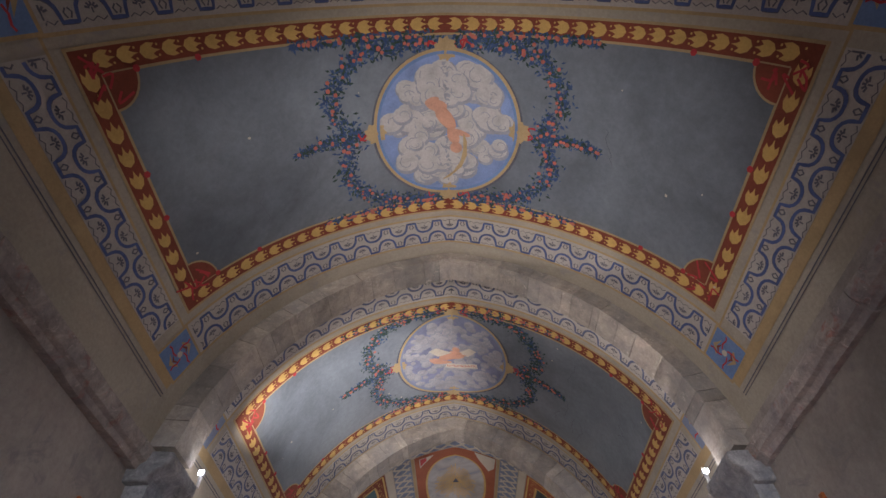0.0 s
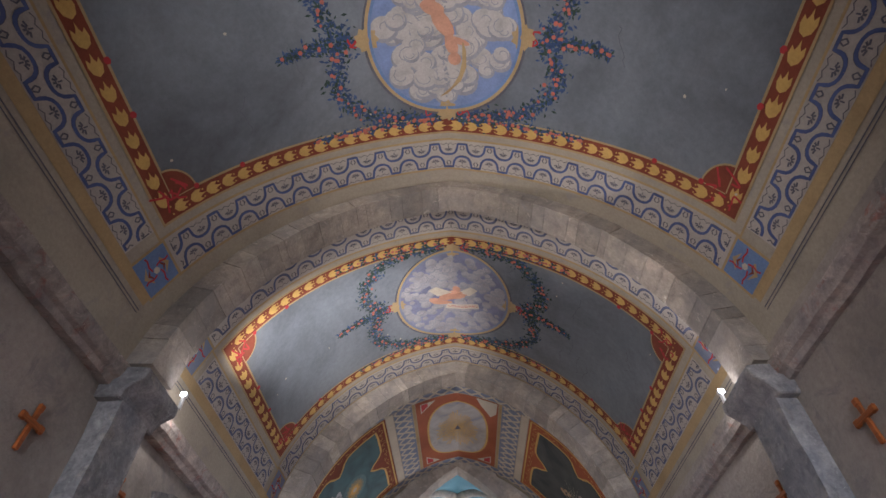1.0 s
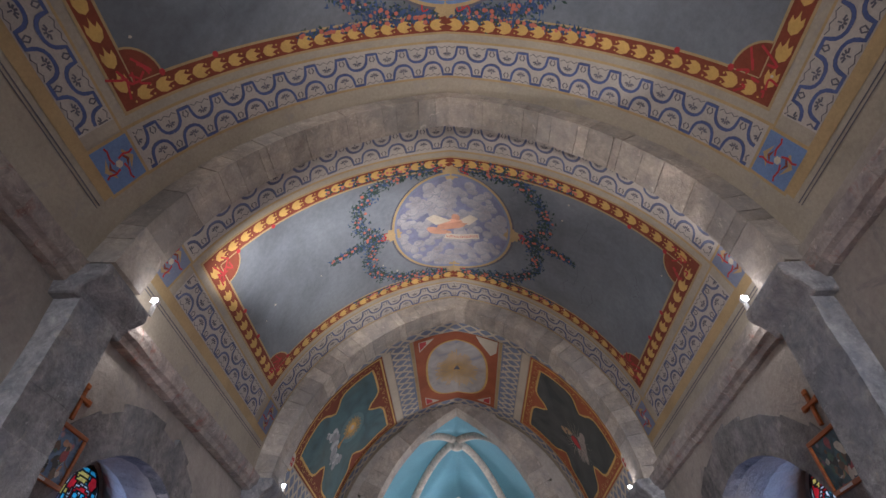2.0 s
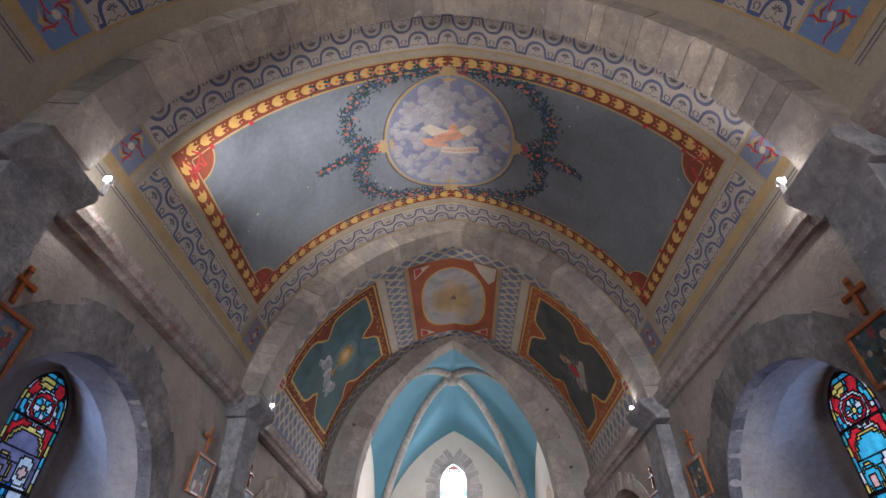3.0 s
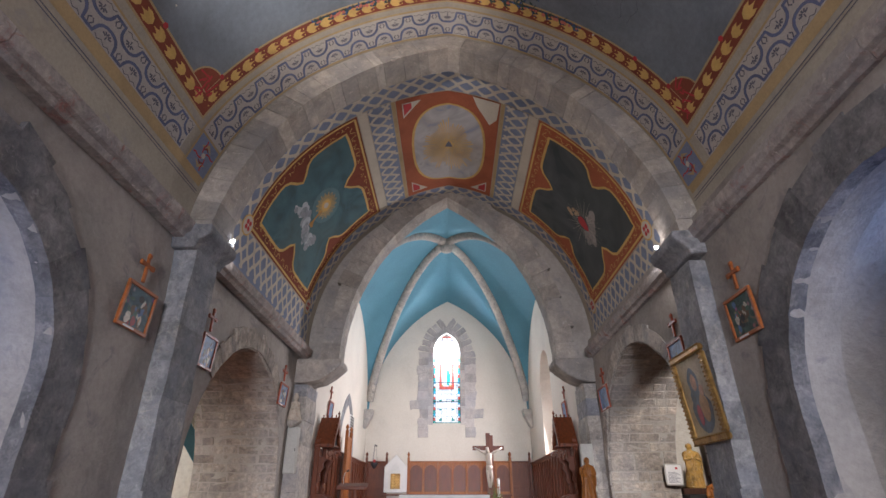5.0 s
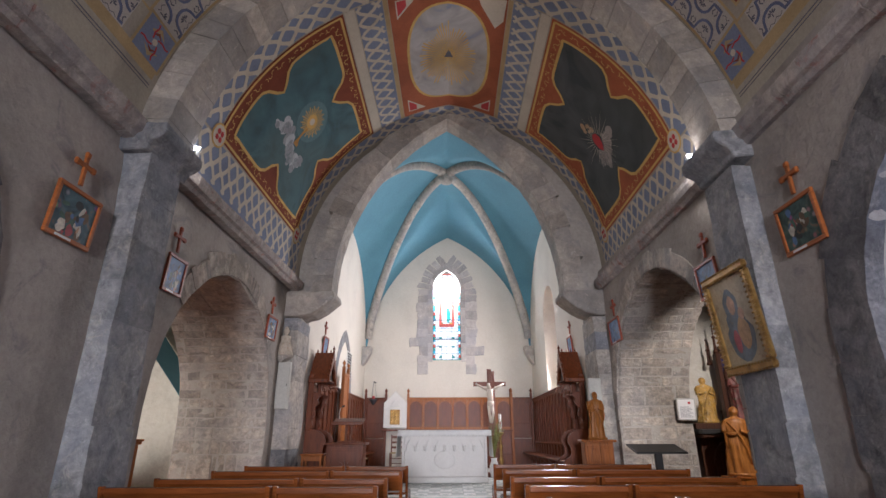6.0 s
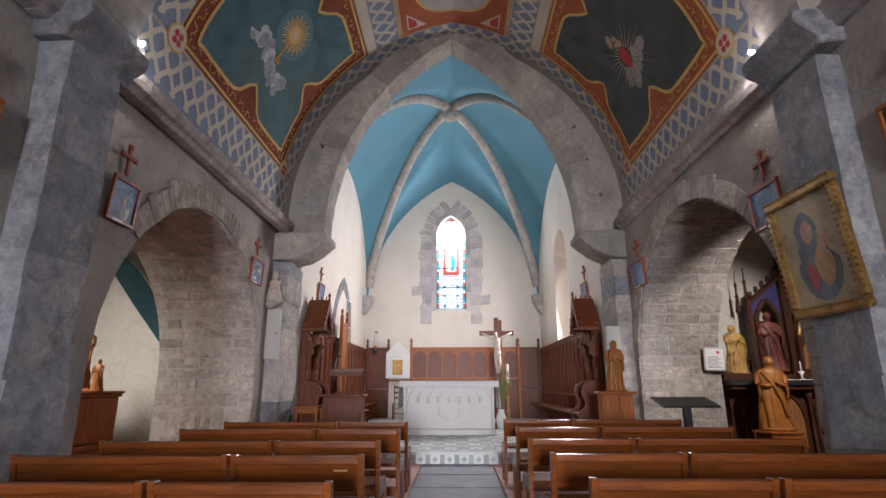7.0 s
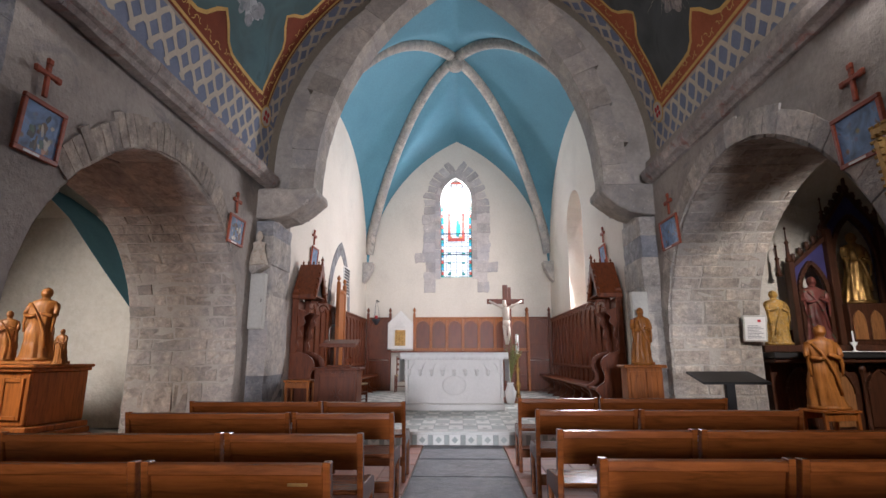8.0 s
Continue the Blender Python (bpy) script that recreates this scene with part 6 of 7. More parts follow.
def statue(name, label, m, h, mat, seed, wide=1.0, child=False, category="statue"):
    rnd = random.Random(seed)
    vs, fs = [], []
    N, rings = 44, 56
    ph = [rnd.uniform(0, 6.28) for _ in range(6)]
    # height, half width, half depth
    prof = [(0, .175, .135), (.08, .165, .125), (.3, .15, .115), (.5, .14, .105), (.6, .15, .105), (.70, .17, .10), (.76, .165, .092), (.80, .13, .08), (.825, .07, .06), (.845, .042, .045), (.86, .045, .05), (.885, .058, .066), (.925, .062, .072), (.96, .054, .064), (.985, .034, .042), (1.0, .004, .005)]
    for j in range(rings + 1):
        t = j / rings
        for (za, xa, ya), (zb, xb, yb) in zip(prof, prof[1:]):
            if za <= t <= zb:
                f = (t - za) / (zb - za)
                f = f * f * (3 - 2 * f)
                rx, ry = xa + (xb - xa) * f, ya + (yb - ya) * f
        k = max(0.0, 1 - t / 0.78) ** 0.6
        sway = 0.018 * math.sin(4.2 * t + ph[4])
        for i in range(N):
            a = 2 * math.pi * i / N
            q = 1 + k * (0.11 * math.sin(9 * a + ph[0] + 3.0 * t) + 0.08 * math.sin(14 * a + ph[1] - 5 * t))
            q += (0.05 * math.sin(3 * a + 9 * t + ph[2]) * (1 if t < 0.76 else 0) + 0.035 * math.sin(26 * t + 2 * a + ph[3]) * (1 if 0.2 < t < 0.72 else 0))
            front = 0.012 if math.sin(a) < -0.7 and 0.88 < t < 0.92 else 0
            vs.append(((rx * q * math.cos(a) * wide + sway) * h, (ry * q * math.sin(a) - front) * h, t * h))
    for j in range(rings):
        for i in range(N):
            k = (i + 1) % N
            fs.append((j * N + i, j * N + k, (j + 1) * N + k, (j + 1) * N + i))

    def tube(pts, r0, r1):
        n = 9
        b = len(vs)
        for q, p in enumerate(pts):
            d = (Vector(pts[min(q + 1, len(pts) - 1)]) - Vector(pts[max(q - 1, 0)])).normalized()
            u = d.orthogonal().normalized()
            w = d.cross(u)
            r = r0 + (r1 - r0) * q / (len(pts) - 1)
            for i in range(n):
                a = 2 * math.pi * i / n
                vs.append(tuple((Vector(p) + (u * math.cos(a) + w * math.sin(a)) * r * (1 + 0.12 * math.sin(3 * a))) * h))
        for q in range(len(pts) - 1):
            for i in range(n):
                k = (i + 1) % n
                fs.append((b + q * n + i, b + q * n + k, b + (q + 1) * n + k, b + (q + 1) * n + i))
        fs.append(tuple(range(b, b + n)))
        fs.append(tuple(range(b + (len(pts) - 1) * n, b + len(pts) * n)))

    for g in (-1, 1):
        e = rnd.uniform(-0.03, 0.05)
        tube([(g * .125 * wide, -.01, .765), (g * .155 * wide, -.03, .69), (g * .165 * wide, -.055, .61), (g * .13 * wide, -.1, .585 + e * .5), (g * .07, -.125, .60 + e), (g * .03, -.13, .615 + e)], .042, .022)
        tube([(g * .15 * wide, -.06, .62), (g * .16 * wide, -.08, .5), (g * .15 * wide, -.075, .36)], .028, .012)
    # cloak edge falling across the front
    sd = rnd.choice((-1, 1))
    tube([(sd * .11 * wide, -.07, .76), (sd * .05, -.11, .66), (-sd * .03, -.12, .52), (-sd * .09, -.11, .36), (-sd * .11 * wide, -.1, .14)], .016, .02)
    if child:
        tube([(sd * .09, -.12, .56), (sd * .1, -.135, .66), (sd * .1, -.13, .73)], .05, .034)
        tube([(sd * .1, -.13, .72), (sd * .1, -.135, .765), (sd * .1, -.135, .80)], .038, .018)
    b = len(vs)
    for z in (-0.035, 0.012):
        for i in range(8):
            a = 2 * math.pi * (i + 0.5) / 8
            vs.append((0.21 * wide * h * math.cos(a), 0.18 * h * math.sin(a), z * h))
    fs += [(b + i, b + (i + 1) % 8, b + 8 + (i + 1) % 8, b + 8 + i) for i in range(8)] + [tuple(range(b, b + 8))[::-1], tuple(range(b + 8, b + 16))]
    ob = mesh(name, vs, fs, mat, None, "", True)
    ob.matrix_world = m @ Matrix.Translation((0, 0, 0.035 * h))
    return tagged(ob, label, category)


# doll in a white dress on a bracket by the chancel arch
prism("wall_bracket", [(-3.02, 2.28), (-2.86, 2.38), (-2.82, 2.42), (-3.14, 2.42), (-3.1, 2.38)], 14.06, 14.24, "y", STONE_PALE, None, "", 0.006)
tagged(bpy.data.objects["wall_bracket"], "small stone bracket beside the chancel arch", "bracket")
doll = lathe("statuette", [(0.13, 0), (0.14, 0.015), (0.12, 0.08), (0.09, 0.2), (0.055, 0.27), (0.062, 0.31), (0.06, 0.335), (0.028, 0.355), (0.024, 0.37), (0.044, 0.395), (0.05, 0.425), (0.046, 0.455), (0.03, 0.48), (0.034, 0.49), (0.004, 0.515)], worn("faded_cream_dress", (0.52, 0.45, 0.36), 0.7, 1.2, 9.0, 0.8, 0.3, 40, (0.34, 0.16, 0.10)), None, 26, (-2.97, 14.13, 2.42))
for v in doll.data.vertices:
    z = v.co.z - 2.42
    a = math.atan2(v.co.y - 14.13, v.co.x + 2.97)
    k = 1 + (0.09 * math.sin(9 * a) if z < 0.24 else 0.0) + (0.5 * abs(math.cos(a)) ** 3 if 0.24 < z < 0.345 else 0.0)
    v.co.x, v.co.y = -2.97 + (v.co.x + 2.97) * k, 14.13 + (v.co.y - 14.13) * k * 0.8
tagged(doll, "small statuette in a white dress on a stone bracket", "statue")


def wall_box(label, m):
    th = empty("electrical_cabinet", label, "cabinet", m)
    box("body", 0, 0.22, -0.1, 0.0, 0, 0.8, BOXGREY, th, 0.008)
    box("door", 0.012, 0.208, -0.112, -0.1, 0.012, 0.788, BOXGREY, th, 0.005)
    box("latch", 0.18, 0.19, -0.118, -0.112, 0.38, 0.43, BLACK, th, 0.002)


wall_box("narrow pale grey electrical cabinet on the stone jamb", pose(-3.06, 14.22, 1.5))
wall_box("tall pale grey electrical cabinet on the stone jamb", pose(2.38, 14.22, 1.2))


# ---- cabinet with statues (right of the aisle) ----
def cabinet(name, label, x0, x1, y0, y1, z0, z1, mat, panels=2):
    th = empty(name, label, "cabinet")
    box("body", x0 + 0.03, x1 - 0.03, y0 + 0.03, y1, z0 + 0.06, z1 - 0.04, mat, th, 0.006)
    box("plinth", x0, x1, y0, y1, z0, z0 + 0.08, mat, th, 0.01)
    box("plinth_moulding", x0 + 0.012, x1 - 0.012, y0 + 0.012, y1, z0 + 0.08, z0 + 0.11, mat, th, 0.01)
    box("top", x0 - 0.02, x1 + 0.02, y0 - 0.02, y1 + 0.01, z1 - 0.04, z1, mat, th, 0.01)
    w = (x1 - x0 - 0.1) / panels
    for k in range(panels):
        a = x0 + 0.05 + k * w
        d = box("door", a + 0.012, a + w - 0.012, y0 + 0.012, y0 + 0.032, z0 + 0.14, z1 - 0.08, mat, th, 0.006)
        for q in ((a + 0.012, a + 0.07, z0 + 0.14, z1 - 0.08), (a + w - 0.07, a + w - 0.012, z0 + 0.14, z1 - 0.08), (a + 0.07, a + w - 0.07, z0 + 0.14, z0 + 0.2), (a + 0.07, a + w - 0.07, z1 - 0.14, z1 - 0.08)):
            box("door_rail", q[0], q[1], y0, y0 + 0.014, q[2], q[3], mat, d, 0.004)
    return th


cabinet("statue_cabinet", "low panelled oak cabinet carrying a carved statue beside the stalls", 2.14, 2.66, 13.86, 14.16, 0.16, 1.0, OAK, 2)
statue("carved_statue", "carved limewood figure holding a child, on an oak cabinet", pose(2.42, 13.99, 1.0), 0.74, CARVED, 5, 1.0, True)

# black lectern and statue on a stool near the south chapel
bl = empty("black_lectern", "black metal reading desk with a sloping top", "lectern", pose(2.9, 12.75, 0))
prism("desk", [(-0.22, 0.82), (0.2, 0.92), (0.2, 0.945), (-0.22, 0.845)], -0.36, 0.34, "x", BLACK, bl, "", 0.003)
box("post", -0.04, 0.06, -0.03, 0.03, 0.02, 0.85, BLACK, bl, 0.006)
box("foot", -0.2, 0.22, -0.18, 0.18, 0, 0.025, BLACK, bl, 0.006)


def stool(label, m, w, d, h, mat):
    th = empty("stool", label, "stool", m)
    box("seat", -w / 2, w / 2, -d / 2, d / 2, h - 0.03, h, mat, th, 0.008)
    for sx in (-1, 1):
        for sy in (-1, 1):
            x, y = sx * (w / 2 - 0.04), sy * (d / 2 - 0.04)
            box("leg", x - 0.02, x + 0.02, y - 0.02, y + 0.02, 0, h - 0.03, mat, th, 0.004)
    for s in (-1, 1):
        box("rail", -w / 2 + 0.05, w / 2 - 0.05, s * (d / 2 - 0.04) - 0.01, s * (d / 2 - 0.04) + 0.01, h - 0.12, h - 0.04, mat, th, 0.003)


stool("plain oak stool carrying a carved wooden statue", pose(4.44, 13.5, 0, 0, 0, 8), 0.5, 0.4, 0.48, OAK)
statue("wooden_statue", "carved brown wooden statue in a cape on a stool", pose(4.44, 13.5, 0.48, 0, 0, -12), 0.98, CARVED, 7, 1.12)
sg = empty("notice_board", "small framed white notice on the chapel jamb", "notice", pose(3.92, 13.97, 1.3, 8, 0, -6))
box("board", -0.15, 0.15, -0.02, 0.0, 0, 0.35, BOXGREY, sg, 0.004)
box("sheet", -0.13, 0.13, -0.023, -0.02, 0.02, 0.33, CLOTH, sg, 0)
box("red_mark", 0.03, 0.07, -0.0245, -0.023, 0.26, 0.295, RED, sg, 0)
for k in range(9):
    box("line_bar", -0.1, 0.1 - 0.03 * (k % 3), -0.0245, -0.023, 0.05 + 0.02 * k, 0.056 + 0.02 * k, INK, sg, 0)

# ---- north chapel: cabinet with three carved figures ----
nc = empty("chapel_cabinet", "large moulded oak cabinet carrying carved figures in the side chapel", "cabinet", pose(-6.0, 13.9, 0, 0, 0, -9))
for nm, a in (("plinth", (-1.0, 0.8, -0.6, 0.4, 0, 0.1)), ("plinth_step", (-0.95, 0.76, -0.56, 0.4, 0.1, 0.18)), ("plinth_step", (-0.9, 0.72, -0.52, 0.4, 0.18, 0.26)), ("body", (-0.8, 0.62, -0.44, 0.4, 0.26, 0.93)), ("cornice", (-0.86, 0.68, -0.5, 0.4, 0.93, 0.98)), ("top", (-0.9, 0.72, -0.54, 0.4, 0.98, 1.02))):
    box(nm, *a, OAK, nc, 0.014)
for xa, xb in ((-0.7, -0.32), (-0.22, 0.1), (0.2, 0.54)):
    d = box("panel", xa, xb, -0.455, -0.44, 0.34, 0.85, OAK, nc, 0.004)
    for q in ((xa, xa + 0.05, 0.34, 0.85), (xb - 0.05, xb, 0.34, 0.85), (xa + 0.05, xb - 0.05, 0.34, 0.39), (xa + 0.05, xb - 0.05, 0.8, 0.85)):
        box("moulding", q[0], q[1], -0.475, -0.454, q[2], q[3], OAK, d, 0.006)
for x in (-0.78, 0.56):
    box("corner_post", x, x + 0.06, -0.465, -0.43, 0.28, 0.92, OAK, nc, 0.01)
box("display_board", -6.7, -5.45, 13.62, 13.98, 1.022, 1.062, CARVED, None, 0.008)
tagged(bpy.data.objects["display_board"], "thin wooden board under two carved figures", "base")
statue("carved_bearded_figure", "tall carved limewood figure in a long robe on a cabinet", pose(-5.78, 13.78, 1.062, 0, 0, 14), 0.97, CARVED, 11, 1.15)
statue("carved_youth_figure", "shorter carved limewood figure beside a taller one", pose(-6.22, 13.76, 1.062, 0, 0, 30), 0.66, CARVED, 12, 1.05)
statue("carved_small_figure", "small carved figure standing alone on a cabinet", pose(-5.33, 13.62, 1.02), 0.45, CARVED, 13, 1.0)

# ---- south chapel: altar table, gothic retable and statues ----
ta = empty("chapel_altar", "dark wooden side altar with pointed front panels", "altar")
box("top", 4.08, 7.85, 13.86, 15.02, 1.08, 1.16, BLACK, ta, 0.012)
box("top_moulding", 4.1, 7.85, 13.9, 15.02, 1.02, 1.08, DARKWOOD, ta, 0.016)
box("shelf", 4.1, 7.85, 14.1, 15.02, 1.16, 1.26, DARKWOOD, ta, 0.01)
box("body", 4.14, 7.82, 14.1, 15.0, 0.1, 1.02, DARKWOOD, ta, 0.008)
box("foot", 4.1, 7.85, 13.96, 15.02, 0.0, 0.1, DARKWOOD, ta, 0.01)
for k in range(7):
    x = 4.5 + k * 0.52
    ap2 = arch_pts(x, 0.17, 0.62, 0.94, 10)
    prism("arch_panel", [(x - 0.17, 0.2)] + ap2 + [(x + 0.17, 0.2)], 14.075, 14.1, "y", CARVED_DARK if k % 2 else DARKWOOD, ta, "", 0.004)
    for (xa, za), (xb, zb) in zip(ap2, ap2[1:]):
        L = math.hypot(xb - xa, zb - za)
        nx, nz = -(zb - za) / L, (xb - xa) / L
        stone("panel_moulding", [(px + nx * o, y, pz + nz * o) for y in (14.04, 14.1) for px, pz, o in ((xa, za, -.012), (xb, zb, -.012), (xb, zb, .03), (xa, za, .03))], DARKWOOD, ta, 0.0)
    lathe("colonnette", [(0.04, 0.1), (0.025, 0.16), (0.022, 0.86), (0.045, 0.92), (0.045, 1.02)], DARKWOOD, ta, 9, (x + 0.26, 14.02, 0))
box("altar_cloth", 4.9, 6.9, 13.83, 14.08, 1.162, 1.172, CLOTH, None, 0.003)
tagged(bpy.data.objects["altar_cloth"], "white linen runner on the side altar", "cloth")
rt = empty("retable", "dark blue and brown gothic wooden retable with crockets and pinnacles", "retable")
NAVY = worn("dark_blue_panel_paint", (0.04, 0.035, 0.13), 0.6, 1.4, 2.5, 0.55, 0.1)
YR = 14.72


def pinnacle(x, z, h, y=YR):
    lathe("pinnacle", [(0.05, 0), (0.045, 0.1 * h), (0.028, 0.14 * h), (0.022, 0.5 * h), (0.04, 0.54 * h), (0.014, 0.6 * h), (0.008, 0.9 * h), (0.022, 0.93 * h), (0.002, h)], DARKWOOD, rt, 8, (x, y - 0.03, z))


def retable_niche(cx, half, z0, spring, apex, left, right):
    """A pierced blue panel round a pointed niche: left and right give its outer edge, (x, foot) and (x, shoulder)."""
    ap2 = arch_pts(cx, half, spring, apex, 16)
    for out, run in ((left, ap2[:9]), (right, ap2[:7:-1])):
        prism("niche_panel", [(out[0][0], z0), (run[0][0], z0)] + run + out[::-1], YR, YR + 0.07, "y", NAVY, rt, "dark blue pierced panel", 0.0)
    for (xa, za), (xb, zb) in zip(ap2, ap2[1:]):
        L = math.hypot(xb - xa, zb - za)
        nx, nz = -(zb - za) / L, (xb - xa) / L
        stone("arch_moulding", [(px + nx * o, y, pz + nz * o) for y in (YR - 0.05, YR + 0.02) for px, pz, o in ((xa, za, -.03), (xb, zb, -.03), (xb, zb, .035), (xa, za, .035))], DARKWOOD, rt, 0.006)
    for x in (cx - half, cx + half):
        box("niche_shaft", x - 0.03, x + 0.03, YR - 0.05, YR + 0.02, z0, spring, DARKWOOD, rt, 0.01)


def raked(xa, za, xb, zb, crockets):
    """A sloping gable rail with leafy crockets along it."""
    prism("gable_rail", [(xa, za - 0.05), (xb, zb - 0.05), (xb, zb + 0.03), (xa, za + 0.03)], YR - 0.06, YR + 0.08, "y", DARKWOOD, rt, "", 0.006)
    for i in range(crockets):
        f = (i + 0.5) / crockets
        lathe("crocket", [(0.006, -0.02), (0.02, 0.02), (0.045, 0.06), (0.03, 0.1), (0.036, 0.12), (0.004, 0.14)], DARKWOOD, rt, 7, (xa + (xb - xa) * f, YR, za + (zb - za) * f + 0.02))


RX = 5.95     # axis of the retable
for g in (-1, 1):
    cx = RX + g * 0.68
    wing_o, wing_i = RX + g * 0.96, RX + g * 0.4
    sides = ([(wing_o, 1.26), (wing_o, 2.44), (cx, 2.66)], [(wing_i, 1.26), (wing_i, 2.88), (cx, 2.66)])
    retable_niche(cx, 0.20, 1.3, 2.05, 2.5, *(sides if g < 0 else sides[::-1]))
    raked(wing_o, 2.44, wing_i, 2.9, 5)
    box("buttress", *sorted((wing_o + g * 0.06, wing_o - g * 0.02)), YR - 0.07, YR + 0.07, 1.26, 2.5, DARKWOOD, rt, 0.008)
    box("buttress", *sorted((wing_i + g * 0.04, wing_i - g * 0.06)), YR - 0.10, YR + 0.07, 1.26, 3.0, DARKWOOD, rt, 0.01)
    pinnacle(wing_o + g * 0.03, 2.5, 0.56), pinnacle(wing_o + g * 0.14, 2.3, 0.5, YR + 0.1), pinnacle(wing_i, 3.0, 0.52)
    raked(RX + g * 0.42, 3.05, RX, 3.62, 5)
retable_niche(RX, 0.32, 1.86, 2.55, 3.22, [(RX - 0.4, 1.86), (RX - 0.4, 3.05), (RX, 3.6)], [(RX + 0.4, 1.86), (RX + 0.4, 3.05), (RX, 3.6)])
pinnacle(RX, 3.6, 0.55)
box("predella", RX - 0.36, RX + 0.36, YR - 0.22, YR + 0.2, 1.26, 1.86, DARKWOOD, rt, 0.01)
box("back_panel", RX - 0.98, RX + 0.98, YR + 0.2, YR + 0.24, 1.26, 1.5, DARKWOOD, rt, 0.006)
for x in (RX - 0.24, RX, RX + 0.24):
    prism("predella_panel", [(x - 0.09, 1.34)] + arch_pts(x, 0.09, 1.6, 1.76, 8) + [(x + 0.09, 1.34)], YR - 0.24, YR - 0.22, "y", CARVED_DARK, rt, "", 0.004)
POLY = worn("polychrome_robe", (0.16, 0.04, 0.03), 0.4, 1.7, 3.0, 0.5, 0.1, 20, (0.03, 0.16, 0.09))
GILT = worn("worn_gilt_statue", (0.42, 0.24, 0.05), 0.35, 1.5, 9.0, 0.3, 0.6, 30, (0.5, 0.42, 0.32))
statue("gilded_statue", "gilded statue with outstretched cloak on a side altar", pose(4.43, 14.3, 1.26, 0, 0, 8), 0.74, GILT, 15, 1.3)
statue("painted_statue", "painted bearded statue in red and green robes in a retable niche", pose(5.25, 14.7, 1.3, 0, 0, -8), 0.95, POLY, 16, 1.05)
statue("gilded_niche_statue", "gilded statue holding a child in a tall retable niche", pose(RX - 0.03, 14.7, 1.86), 1.06, GOLD, 17, 1.0, True)
tp = empty("taper_candle", "white taper in a small glass holder on a side altar", "candle", pose(5.22, 14.0, 1.172))
lathe("holder", [(0.04, 0), (0.012, 0.02), (0.014, 0.06), (0.045, 0.12), (0.04, 0.12)], METAL_WHITE, tp, 12)
lathe("taper", [(0.012, 0.05), (0.011, 0.26), (0.003, 0.27)], CLOTH, tp, 8)

# ---- chancel furniture ----
AF = 16.46   # altar front
al = empty("altar", "white carved stone altar with a row of small gothic arches", "altar")
ax0, ax1 = -1.03, 0.73
box("plinth", ax0 - 0.03, ax1 + 0.03, AF - 0.03, AF + 0.83, 0.16, 0.26, MARBLE, al, 0.012)
box("body", ax0, ax1, AF + 0.11, AF + 0.8, 0.26, 1.0, MARBLE, al, 0.006)
box("table_slab", ax0 - 0.07, ax1 + 0.07, AF - 0.06, AF + 0.86, 1.0, 1.07, MARBLE, al, 0.015)
for x in (ax0 - 0.012, ax1 - 0.04):
    box("corner_pilaster", x, x + 0.052, AF - 0.025, AF + 0.11, 0.27, 0.995, MARBLE, al, 0.008)
na = 8
pw = (ax1 - ax0 - 0.12) / na
for k in range(na):
    cx = ax0 + 0.06 + pw * (k + 0.5)
    out = arch_pts(cx, pw * 0.5, 0.79, 0.968, 12)
    inn = arch_pts(cx, pw * 0.40, 0.76, 0.925, 12)
    bm = bmesh.new()
    for i in range(12):
        hexa(bm, [(x, d, z) for d in (AF - 0.05, AF + 0.111) for x, z in (inn[i], inn[i + 1], out[i + 1], out[i])])
        hexa(bm, [(x, d, z) for d in (AF - 0.02, AF + 0.112) for x, z in (out[i], out[i + 1], (out[i + 1][0], 0.985), (out[i][0], 0.985))])
    part("arcade_arch", bm, MARBLE, al)
    lathe("arch_pendant", [(0.004, -0.09), (0.03, -0.06), (0.022, -0.03), (0.036, -0.01), (0.03, 0.03)], MARBLE, al, 10, (cx - pw / 2, AF - 0.025, 0.79))
box("arcade_fillet", ax0 + 0.04, ax1 - 0.04, AF - 0.055, AF + 0.11, 0.968, 0.996, MARBLE, al, 0.008)
cx = (ax0 + ax1) / 2
bm = bmesh.new()
bmesh.ops.create_uvsphere(bm, u_segments=28, v_segments=12, radius=1)
for v in bm.verts:
    v.co = Vector((cx + v.co.x * 0.22, AF + 0.11 + v.co.y * 0.022, 0.55 + v.co.z * 0.16))
part("oval_relief", bm, MARBLE, al, "oval carved relief", True)
bm = bmesh.new()
for i in range(30):
    a = 2 * math.pi * i / 30
    ln = 0.42 + 0.12 * (i % 2)
    d, w = Vector((math.cos(a), 0, math.sin(a) * 0.6)), Vector((-math.sin(a), 0, math.cos(a))) * 0.008
    p0, p1 = Vector((cx, AF + 0.10, 0.55)) + d * 0.24, Vector((cx, AF + 0.10, 0.55)) + d * ln
    if abs(math.sin(a)) < 0.55:
        hexa(bm, [tuple(p0 - w), tuple(p1), tuple(p1 + w * 0.3), tuple(p0 + w)] + [tuple(q + Vector((0, 0.01, 0))) for q in (p0 - w, p1, p1 + w * 0.3, p0 + w)])
part("relief_rays", bm, MARBLE, al)
